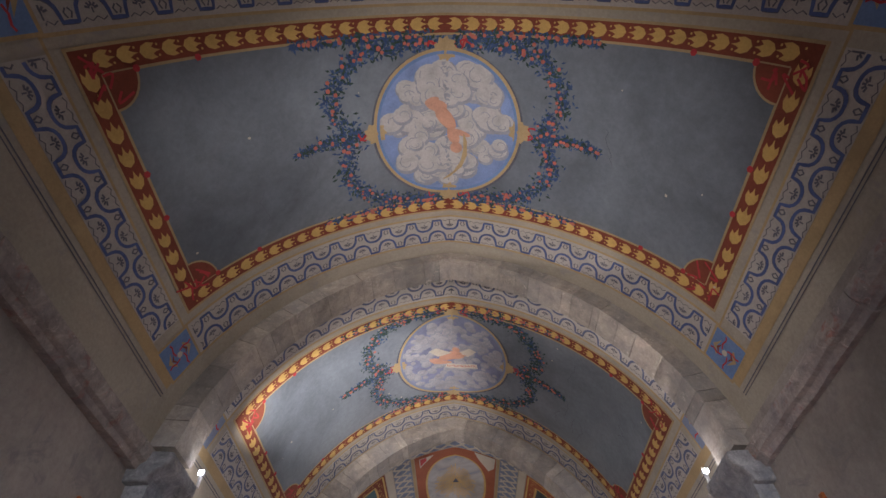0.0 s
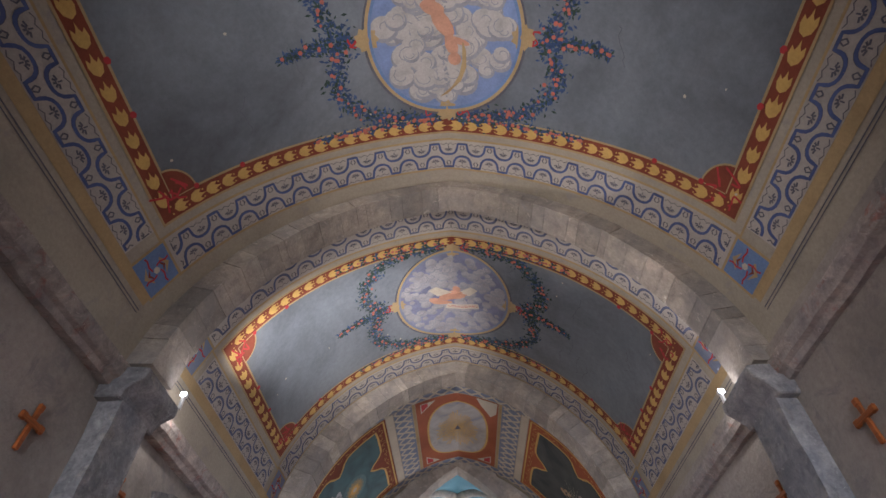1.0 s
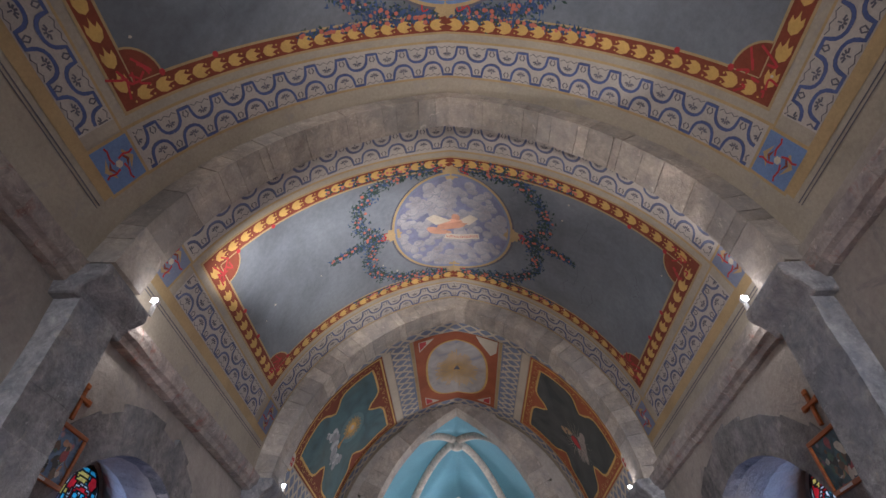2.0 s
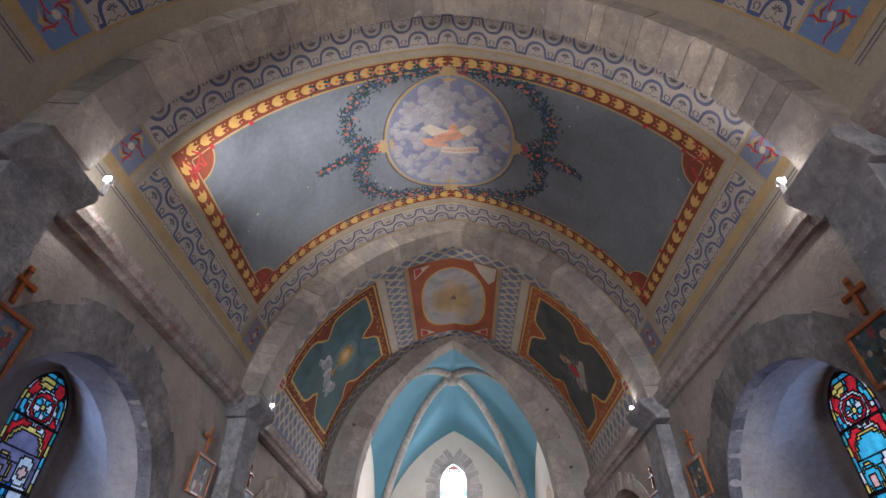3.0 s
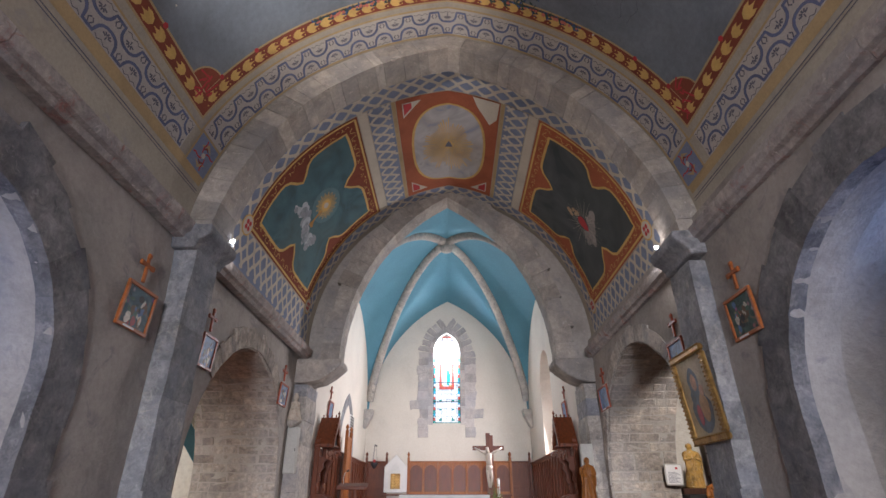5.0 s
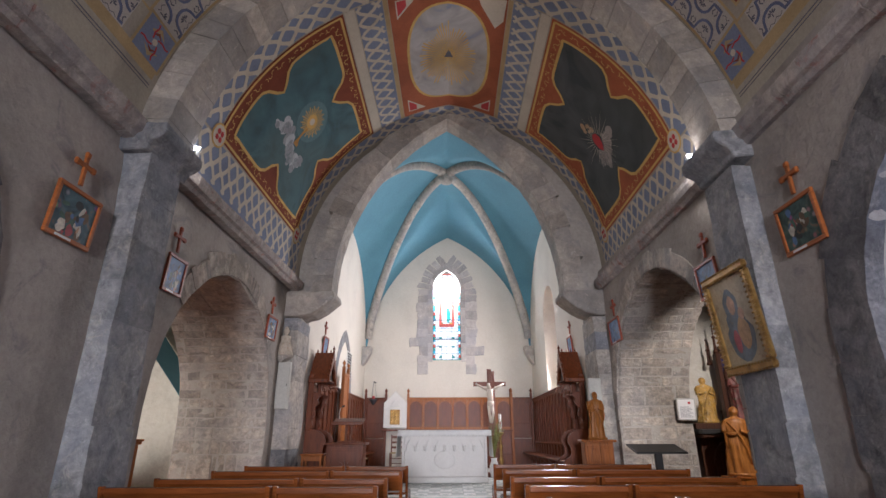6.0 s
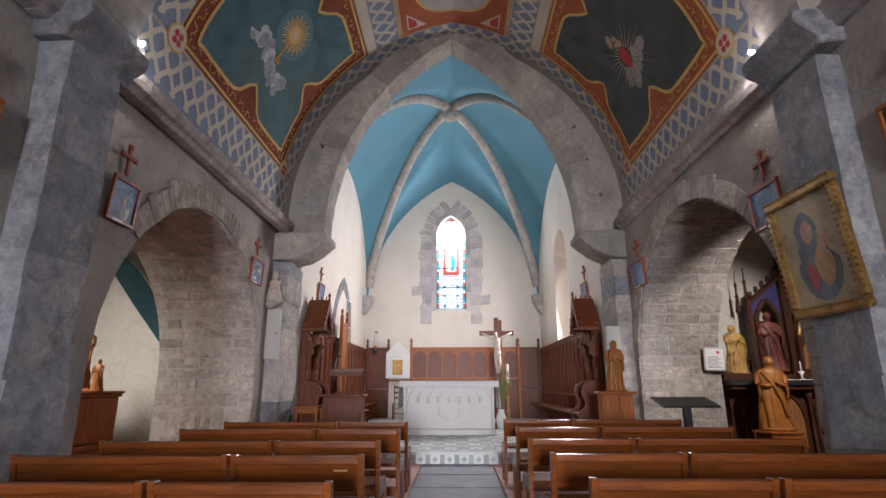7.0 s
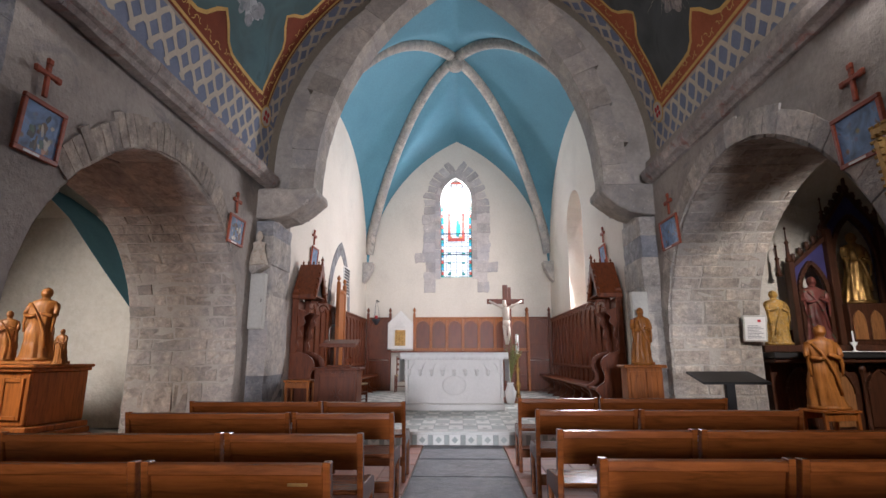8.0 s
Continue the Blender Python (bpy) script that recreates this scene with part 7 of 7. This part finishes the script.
# altar cloth with a scalloped hem
th = empty("altar_cloth", "white linen altar cloth with a scalloped lace hem", "cloth")
box("cloth_top", ax0 - 0.1, ax1 + 0.1, AF - 0.09, AF + 0.9, 1.072, 1.084, CLOTH, th, 0.004)
vs, fs = [], []
n = 90
for i in range(n + 1):
    x = ax0 - 0.1 + (ax1 - ax0 + 0.2) * i / n
    wv = 0.006 * math.sin(i * 0.9)
    vs += [(x, AF - 0.09, 1.08), (x, AF - 0.1 + wv, 1.02), (x, AF - 0.1 + wv * 1.6, 0.985 - 0.018 * abs(math.sin(i * math.pi / 3)))]
fs = [(3 * i + j, 3 * i + 3 + j, 3 * i + 4 + j, 3 * i + 1 + j) for i in range(n) for j in (0, 1)]
mesh("hem", vs, fs, CLOTH, th, "scalloped lace hem", True)
for g, X in ((-1, ax0 - 0.1), (1, ax1 + 0.1)):
    vs = []
    m2 = 30
    for i in range(m2 + 1):
        y = AF - 0.09 + 0.99 * i / m2
        wv = 0.02 * math.sin(i * 0.7)
        vs += [(X, y, 1.08), (X + g * (0.012 + wv * 0.4), y, 0.85), (X + g * (0.02 + wv), y, 0.62 - 0.02 * abs(math.sin(i * math.pi / 3)))]
    mesh("side_drop", vs, [(3 * i + j, 3 * i + 3 + j, 3 * i + 4 + j, 3 * i + 1 + j) for i in range(m2) for j in (0, 1)], CLOTH, th, "", True)
for ob in th.children:
    if ob.name.startswith(("hem", "side")):
        so2 = ob.modifiers.new("thick", "SOLIDIFY")
        so2.thickness = 0.004

# the altar and its cloth stand a little over a metre high
for ob in (al, th):
    ob.matrix_world = Matrix.Translation((0, 0, 0.16)) @ Matrix.Diagonal((1, 1, 1.105, 1)) @ Matrix.Translation((0, 0, -0.16))

# crucifix behind the altar
cz = empty("crucifix", "tall standing dark wooden crucifix with a pale figure", "crucifix", pose(0.95, 18.1, 0.16))
box("base", -0.22, 0.22, -0.2, 0.2, 0, 0.1, STALL, cz, 0.015)
crm = wood("red_brown_cross_wood", (0.17, 0.045, 0.02), 0.4, 1, 2)
box("upright", -0.055, 0.055, -0.04, 0.03, 0.1, 2.48, crm, cz, 0.006)
box("second_board", 0.055, 0.13, -0.02, 0.03, 0.1, 2.43, crm, cz, 0.006)
box("cross_bar", -0.40, 0.40, -0.055, -0.04, 2.06, 2.17, crm, cz, 0.005)
vs, fs = [], []


def limb(pts, r0, r1, n=10):
    b = len(vs)
    for q, p in enumerate(pts):
        d = (Vector(pts[min(q + 1, len(pts) - 1)]) - Vector(pts[max(q - 1, 0)])).normalized()
        u = d.orthogonal().normalized()
        w = d.cross(u)
        r = r0 + (r1 - r0) * q / (len(pts) - 1)
        vs.extend([tuple(Vector(p) + (u * math.cos(2 * math.pi * i / n) + w * math.sin(2 * math.pi * i / n)) * r) for i in range(n)])
    for q in range(len(pts) - 1):
        for i in range(n):
            k = (i + 1) % n
            fs.append((b + q * n + i, b + q * n + k, b + (q + 1) * n + k, b + (q + 1) * n + i))
    fs.append(tuple(range(b, b + n))[::-1]), fs.append(tuple(range(b + (len(pts) - 1) * n, b + len(pts) * n)))


limb([(0, -.11, 1.98), (0, -.12, 1.82), (0.01, -.11, 1.66)], .085, .065)
limb([(0.01, -.11, 1.70), (0.0, -.115, 1.58)], .085, .075)
for g in (-1, 1):
    limb([(g * .07, -.11, 1.97), (g * .2, -.1, 2.04), (g * .35, -.075, 2.12)], .032, .02)
    limb([(g * .035, -.11, 1.6), (g * .045 + .015, -.15, 1.42), (.012 + g * .012, -.1, 1.2)], .045, .025)
limb([(-.015, -.12, 2.0), (-.03, -.14, 2.06), (-.035, -.145, 2.13)], .05, .035)
mesh("figure", vs, fs, worn("painted_plaster_figure", (0.62, 0.53, 0.44), 0.85, 1.1, 5.0, 0.5, 0.1), cz, "pale painted figure", True)

# paschal candle on its gilt stand
pc = empty("candle_stand", "tall gilt baluster candle stand with a white candle", "candle stand", pose(1.17, 18.0, 0.16))
lathe("foot", [(0.11, 0), (0.12, 0.03), (0.07, 0.07), (0.05, 0.12), (0.06, 0.16)], GOLD, pc, 14)
lathe("stem", [(0.04, 0.15), (0.03, 0.25), (0.055, 0.36), (0.03, 0.45), (0.028, 0.6), (0.05, 0.68), (0.026, 0.76), (0.03, 0.9), (0.085, 0.97), (0.08, 0.99)], GOLD, pc, 14)
cd = lathe("candle", [(0.035, 0.99), (0.034, 1.4), (0.006, 1.41)], CLOTH, pc, 14, (0, 0, 0), "thick white candle")
box("candle_mark", -0.008, 0.008, -0.0375, -0.034, 1.12, 1.24, RED, cd, 0.001)
box("candle_mark", -0.024, 0.024, -0.0375, -0.034, 1.18, 1.196, RED, cd, 0.001)

# flowering branches by the crucifix
LEAFY = worn("yellow_green_leaves", (0.13, 0.14, 0.03), 0.6, 1.5, 8.0, 0.7, 0.05)
pl = empty("plant", "spray of yellow-green flowering branches in a vase behind the altar", "plant", pose(0.98, 17.75, 0.16))
lathe("vase", [(0.07, 0), (0.1, 0.12), (0.11, 0.25), (0.06, 0.38), (0.075, 0.42)], METAL_WHITE, pl, 14)
rnd = random.Random(77)
for k in range(12):
    a, rr = rnd.uniform(0, 6.28), rnd.uniform(0.1, 0.34)
    pts = [(0, 0, 0.36), (rr * 0.35 * math.cos(a), rr * 0.35 * math.sin(a), 0.75), (rr * math.cos(a), rr * math.sin(a), rnd.uniform(1.0, 1.42))]
    vs, fs = [], []
    limb(pts, 0.007, 0.003, 5)
    for _ in range(34):
        f = rnd.uniform(0.3, 1.0)
        q = Vector(pts[1]).lerp(Vector(pts[2]), (f - 0.5) * 2) if f > 0.5 else Vector(pts[0]).lerp(Vector(pts[1]), f * 2)
        d = Vector((rnd.gauss(0, 1), rnd.gauss(0, 1), rnd.gauss(0.3, 1))).normalized()
        e2 = d.orthogonal().normalized() * 0.011
        ln = rnd.uniform(0.03, 0.06)
        b = len(vs)
        vs.extend([tuple(q), tuple(q + d * ln * 0.5 + e2), tuple(q + d * ln), tuple(q + d * ln * 0.5 - e2)])
        fs.append((b, b + 1, b + 2, b + 3))
    mesh("branch", vs, fs, LEAFY, pl)


# ---- wooden panelling ----
def panel_unit(th, w, z0, z1, mat, mat2, m, name="panel"):
    """One tall panel with a pointed head: x along it, y out of the wall to -y."""
    fr = bmesh.new()
    hexa(fr, boxc(0, w, 0, 0.02, z0, z1), 0)
    p = part(name, fr, mat2, th)
    zs = z0 + (z1 - z0) * 0.36
    bm = bmesh.new()
    for a in ((0, 0.035, z0, z1), (w - 0.035, w, z0, z1), (0.035, w - 0.035, z0, z0 + 0.07)) + (((0.035, w - 0.035, zs, zs + 0.07),) if z1 - z0 > 0.95 else ()):
        hexa(bm, boxc(a[0], a[1], -0.025, 0.0, a[2], a[3]), 0.005)
    part("stile_frame", bm, mat, p)
    ap3 = arch_pts(w / 2, w / 2 - 0.035, z1 - 0.06 - w * 0.45, z1 - 0.06, 10)
    bm = bmesh.new()
    for (xa, za), (xb, zb) in zip(ap3, ap3[1:]):
        hexa(bm, [(x, y, z) for y in (-0.022, 0.0) for x, z in ((xa, za), (xb, zb), (xb, z1), (xa, z1))])
    part("arch_head", bm, mat, p)
    p.matrix_local = m


def stall_run(name, label, m, length, n, z1, bench):
    th = empty(name, label, "choir stall", m)
    w = length / n
    for k in range(n):
        panel_unit(th, w - 0.004, 0.0, z1, STALL, STALL, pose(k * w, 0, 0))
    box("cap_rail", 0, length, -0.06, 0.05, z1, z1 + 0.05, STALL, th, 0.012)
    box("cap_moulding", 0, length, -0.04, 0.03, z1 - 0.03, z1, STALL, th, 0.006)
    box("waist_rail", 0, length, -0.05, -0.02, z1 * 0.36, z1 * 0.36 + 0.05, STALL, th, 0.01)
    if bench:
        box("bench_seat", 0.1, length, -0.42, -0.05, 0.42, 0.46, STALL, th, 0.012)
        for k in range(n // 2 + 1):
            x = min(0.15 + k * 2 * w, length - 0.1)
            prism("seat_support", [(-0.06, 0.0), (-0.38, 0.0), (-0.34, 0.06), (-0.2, 0.12), (-0.16, 0.22), (-0.36, 0.36), (-0.38, 0.42), (-0.06, 0.42)], x, x + 0.05, "x", STALL, th, "scrolled seat support", 0.005)
    return th


ZP = 0.16
stall_run("stall_south", "dark panelled choir stall with a long bench on scrolled supports", Matrix.Translation((2.56, 21.6, ZP)) @ Matrix.Rotation(-math.pi / 2, 4, "Z"), 5.5, 14, 1.95, True)
stall_run("stall_north", "dark panelled choir stall with a long bench against the white wall", Matrix.Translation((-2.76, 16.1, ZP)) @ Matrix.Rotation(math.pi / 2, 4, "Z"), 5.5, 14, 1.95, True)
ep = empty("east_panelling", "warm wooden panelling with pointed blind arches behind the altar", "panelling", pose(-1.36, 21.72, ZP))
for k in range(7):
    panel_unit(ep, 0.454, 1.1, 2.0, OAK, STALL, pose(0.02 + k * 0.457, 0, 0))
for k in range(5):
    panel_unit(ep, 0.636, 0.0, 1.05, STALL, STALL, pose(0.02 + k * 0.64, 0, 0))
box("cap_rail", 0, 3.24, -0.06, 0.05, 2.0, 2.05, OAK, ep, 0.01)
box("shelf", -0.8, 3.24, -0.1, 0.02, 1.05, 1.1, STALL, ep, 0.01)
for nm, x, n in (("corner_panelling", -2.66, 1), ("corner_panelling", 1.9, 1)):
    t2 = empty(nm, "dark corner panelling with a pointed arch beside the altar wall", "panelling", pose(x, 21.74, ZP))
    panel_unit(t2, 0.56, 0.85, 2.0, STALL, STALL, pose(0, 0, 0))
    panel_unit(t2, 0.56, 0.0, 0.83, STALL, STALL, pose(0, 0, 0))
    box("cap_rail", 0, 0.56, -0.05, 0.04, 2.0, 2.05, STALL, t2, 0.01)
    for xx in (-0.04, 0.6):
        box("post", xx - 0.035, xx + 0.035, -0.06, 0.02, 0, 2.16, STALL, t2, 0.008)
        lathe("finial", [(0.04, 0), (0.02, 0.02), (0.045, 0.08), (0.03, 0.13), (0.004, 0.17)], STALL, t2, 8, (xx, -0.02, 2.16))
for xx in (0.0, 3.24):
    box("post", xx - 0.035, xx + 0.035, -0.07, 0.02, 0, 2.16, OAK, ep, 0.008)
    lathe("finial", [(0.04, 0), (0.02, 0.02), (0.045, 0.08), (0.03, 0.13), (0.004, 0.17)], OAK, ep, 8, (xx, -0.02, 2.16))
tb = empty("tabernacle", "gabled white stone tabernacle with a gilt door", "tabernacle", pose(-1.75, 21.66, 1.3))
prism("gabled_slab", [(-0.36, 0), (0.36, 0), (0.36, 0.74), (0.0, 1.1), (-0.36, 0.74)], -0.06, 0.08, "y", MARBLE, tb, "", 0.012)
prism("gable_relief", [(-0.17, 0.62), (0.17, 0.62), (0.0, 0.85)], -0.085, -0.06, "y", MARBLE, tb, "", 0.008)
dr = box("door", -0.15, 0.15, -0.085, -0.06, 0.1, 0.54, GOLD, tb, 0.008, "ornate gilt door")
for k in range(5):
    for q in range(3):
        boss = lathe("boss", [(0.03, 0.0), (0.026, 0.012), (0.004, 0.02)], GOLD, dr, 6, (0, 0, 0))
        boss.matrix_local = pose(-0.09 + q * 0.09, -0.085, 0.16 + k * 0.08, 90, 0, 0)


# canopied stall ends
def canopy(label, m):
    """A canopied seat: its panel side to +x (the wall), its gable over it; faces east."""
    th = empty("canopied_stall", label, "choir stall", m)
    for y in (0.0, 0.62):
        prism("side_board", [(0.0, 0.0), (0.44, 0.0)] + smooth_path([(0.46, 0.06), (0.38, 0.2), (0.42, 0.36), (0.48, 0.44), (0.42, 0.5), (0.34, 0.56), (0.33, 0.68), (0.38, 0.8), (0.34, 0.92), (0.22, 1.0), (0.05, 1.04)], 4) + [(0.05, 1.9), (0.0, 1.9)], y, y + 0.045, "y", STALL, th, "scrolled side board")
        box("post", -0.02, 0.08, y - 0.01, y + 0.055, 1.0, 2.05, STALL, th, 0.01)
        bm = bmesh.new()
        for i in range(12):
            a0, a1 = i * 0.5, i * 0.5 + 0.5
            r = lambda a: 0.11 * (1 - a / 9)
            hexa(bm, [(0.31 + rr * math.cos(a), yy, 1.76 + rr * math.sin(a)) for yy in (y + 0.005, y + 0.04) for a, rr in ((a0, r(a0)), (a0, r(a0) * 0.7), (a1, r(a1) * 0.7), (a1, r(a1)))])
        part("scroll_bracket", bm, STALL, th)
        prism("leaf_carving", smooth_path([(0.07, 1.02), (0.11, 1.1), (0.085, 1.2), (0.15, 1.28), (0.12, 1.4), (0.2, 1.5), (0.17, 1.58), (0.27, 1.66)], 3) + [(0.07, 1.72)], y + 0.006, y + 0.039, "y", STALL, th, "pierced leaf carving")
    box("back_panel", -0.03, 0.0, 0.0, 0.665, 0.0, 1.9, STALL, th, 0.005)
    box("inner_panel", 0.0, 0.015, 0.1, 0.57, 1.05, 1.85, STALL, th, 0.01)
    box("seat", 0.0, 0.44, 0.045, 0.62, 0.42, 0.46, STALL, th, 0.01)
    box("canopy_beam", -0.03, 0.35, -0.05, 0.01, 1.88, 1.96, STALL, th, 0.012)
    box("canopy_beam", -0.03, 0.35, 0.655, 0.715, 1.88, 1.96, STALL, th, 0.012)
    box("canopy_soffit", -0.03, 0.34, 0.01, 0.655, 1.93, 1.95, STALL, th, 0.0)
    for g in (-1, 1):
        # roof slopes to the west and the east, ridge running out from the wall
        prism("canopy_slope", [(0.333 + g * 0.37, 1.95), (0.333 + g * 0.33, 1.95), (0.333, 2.46), (0.333, 2.52)], -0.03, 0.33, "x", STALL, th, "steep canopy slope", 0.004)
        prism("barge_board", [(0.333 + g * 0.39, 1.88), (0.333 + g * 0.30, 1.92), (0.333 + g * 0.24, 2.02), (0.333 + g * 0.2, 2.02), (0.333 + g * 0.16, 2.14), (0.333 + g * 0.09, 2.18), (0.333, 2.34), (0.333, 2.56)], 0.33, 0.37, "x", STALL, th, "carved gable board", 0.004)
        for i in range(5):
            f = (i + 0.6) / 5.4
            lathe("crocket", [(0.004, -0.02), (0.02, 0.0), (0.026, 0.02), (0.012, 0.04), (0.002, 0.05)], STALL, th, 7, (0.35, 0.333 + g * 0.38 * (1 - f), 1.95 + 0.58 * f))
    # black sheet behind the gable boards stands in for shade in the opening
    prism("gable_panel", [(0.05, 1.96), (0.616, 1.96), (0.333, 2.40)], 0.28, 0.30, "x", BLACK, th)
    lathe("finial", [(0.02, 0), (0.012, 0.03), (0.032, 0.06), (0.016, 0.09), (0.002, 0.13)], STALL, th, 8, (0.35, 0.333, 2.53))
    for i in range(4):
        lathe("crest", [(0.014, 0), (0.01, 0.02), (0.02, 0.04), (0.01, 0.055), (0.002, 0.075)], STALL, th, 7, (0.02 + i * 0.09, 0.333, 2.51))
    return th


canopy("dark carved canopied choir stall with a steep gable", pose(-2.76, 15.22, ZP))
canopy("dark carved canopied choir stall with scrolled brackets by the south wall", Matrix.Translation((2.56, 15.22, ZP)) @ Matrix.Diagonal((-1, 1, 1, 1)))

# tall board on the north stall
tbk = empty("chair_back", "tall wooden presider's chair back with finials", "chair", Matrix.Translation((-2.62, 17.6, ZP)) @ Matrix.Rotation(math.pi / 2, 4, "Z"))
box("back_board", 0.0, 0.52, -0.04, 0.0, 0.3, 2.3, OAK, tbk, 0.006)
box("top_rail", -0.02, 0.54, -0.055, 0.01, 2.28, 2.36, OAK, tbk, 0.01)
box("seat", 0.0, 0.52, -0.46, -0.04, 0.42, 0.47, OAK, tbk, 0.01)
for x in (-0.03, 0.52):
    box("post", x - 0.02, x + 0.05, -0.06, 0.015, 0.0, 2.5, OAK, tbk, 0.008)
    lathe("finial", [(0.035, 0), (0.015, 0.02), (0.045, 0.07), (0.03, 0.11), (0.003, 0.15)], OAK, tbk, 8, (x + 0.015, -0.02, 2.5))
    box("front_leg", x - 0.01, x + 0.04, -0.46, -0.42, 0.0, 0.66, OAK, tbk, 0.006)

# ambo: panelled desk with a reading stand
cabinet("ambo", "carved reddish wooden ambo with a panelled front", -2.27, -1.56, 14.75, 15.15, ZP, 0.95, STALL, 1)
am_ = bpy.data.objects["ambo"]
bm = bmesh.new()
for a in range(8):
    th2 = a * math.pi / 4
    hexa(bm, [(-1.915 + (c * math.cos(th2) - s * math.sin(th2)) * 0.12, d, 0.55 + (c * math.sin(th2) + s * math.cos(th2)) * 0.12) for d in (14.745, 14.765) for c, s in ((0, 0), (0.5, -0.14), (1, 0), (0.5, 0.14))])
part("carved_rosette", bm, STALL, am_)
rs = empty("reading_stand", "wooden reading stand on top of the ambo with a microphone", "lectern", pose(-1.9, 14.95, 0.95))
box("foot", -0.18, 0.18, -0.12, 0.12, 0, 0.03, STALL, rs, 0.008)
for x in (-0.06, 0.04):
    box("post", x, x + 0.035, -0.03, 0.03, 0.03, 0.34, STALL, rs, 0.005)
prism("desk", [(-0.17, 0.3), (0.16, 0.4), (0.16, 0.43), (-0.17, 0.33)], -0.28, 0.28, "x", STALL, rs, "", 0.005)
box("book_ledge", -0.28, 0.28, -0.19, -0.17, 0.3, 0.36, STALL, rs, 0.005)
vs, fs = [], []
limb([(-0.2, 0.1, 0.4), (-0.21, 0.08, 0.5), (-0.18, 0.02, 0.6), (-0.12, -0.05, 0.63)], 0.006, 0.006, 6)
mic = mesh("microphone_stem", vs, fs, METAL_WHITE, rs, "thin gooseneck", True)
vs, fs = [], []
limb([(-0.13, -0.04, 0.625), (-0.09, -0.08, 0.64)], 0.016, 0.018, 8)
mesh("microphone_head", vs, fs, BLACK, mic, "black microphone head", True)
stool("small pale wooden side table beside the ambo", pose(-2.52, 15.0, ZP), 0.42, 0.36, 0.6, OAK)


def ladder_chair(m):
    th = empty("rush_chair", "small ladder-back wooden chair with a rush seat", "chair", m, "rush chairs")
    for sx in (-1, 1):
        box("back_leg", sx * 0.19 - 0.017, sx * 0.19 + 0.017, 0.16, 0.195, 0, 0.95, STALL, th, 0.006)
        box("front_leg", sx * 0.19 - 0.017, sx * 0.19 + 0.017, -0.19, -0.155, 0, 0.45, STALL, th, 0.006)
    for z in (0.56, 0.7, 0.85):
        box("back_slat", -0.18, 0.18, 0.168, 0.185, z, z + 0.06, STALL, th, 0.006)
    box("seat", -0.2, 0.2, -0.19, 0.17, 0.42, 0.455, OCHRE, th, 0.012, "woven straw seat")
    for z in (0.15, 0.28):
        box("stretcher", -0.18, 0.18, -0.18, -0.165, z, z + 0.02, STALL, th, 0.004)


ladder_chair(pose(-1.62, 21.25, ZP)), ladder_chair(pose(-1.12, 21.25, ZP)), ladder_chair(pose(-2.05, 16.9, ZP, 0, 0, 80))

# hanging sanctuary lamp
hl = empty("sanctuary_lamp", "small hanging oil lamp with a red glass on a thin chain", "lamp", pose(-2.4, 21.3, 2.1))
lathe("bowl", [(0.01, -0.14), (0.05, -0.1), (0.1, -0.02), (0.12, 0.03), (0.1, 0.04)], LEAD, hl, 14)
lathe("red_glass", [(0.035, 0.03), (0.045, 0.12), (0.04, 0.13)], RED, hl, 10)
for k in range(3):
    a = k * 2.094
    vs, fs = [], []
    limb([(0.1 * math.cos(a), 0.1 * math.sin(a), 0.03), (0.02 * math.cos(a), 0.02 * math.sin(a), 0.55)], 0.004, 0.004, 5)
    mesh("chain", vs, fs, LEAD, hl)
box("hook", -0.02, 0.02, 0.0, 0.42, 0.55, 0.57, LEAD, hl, 0.004)
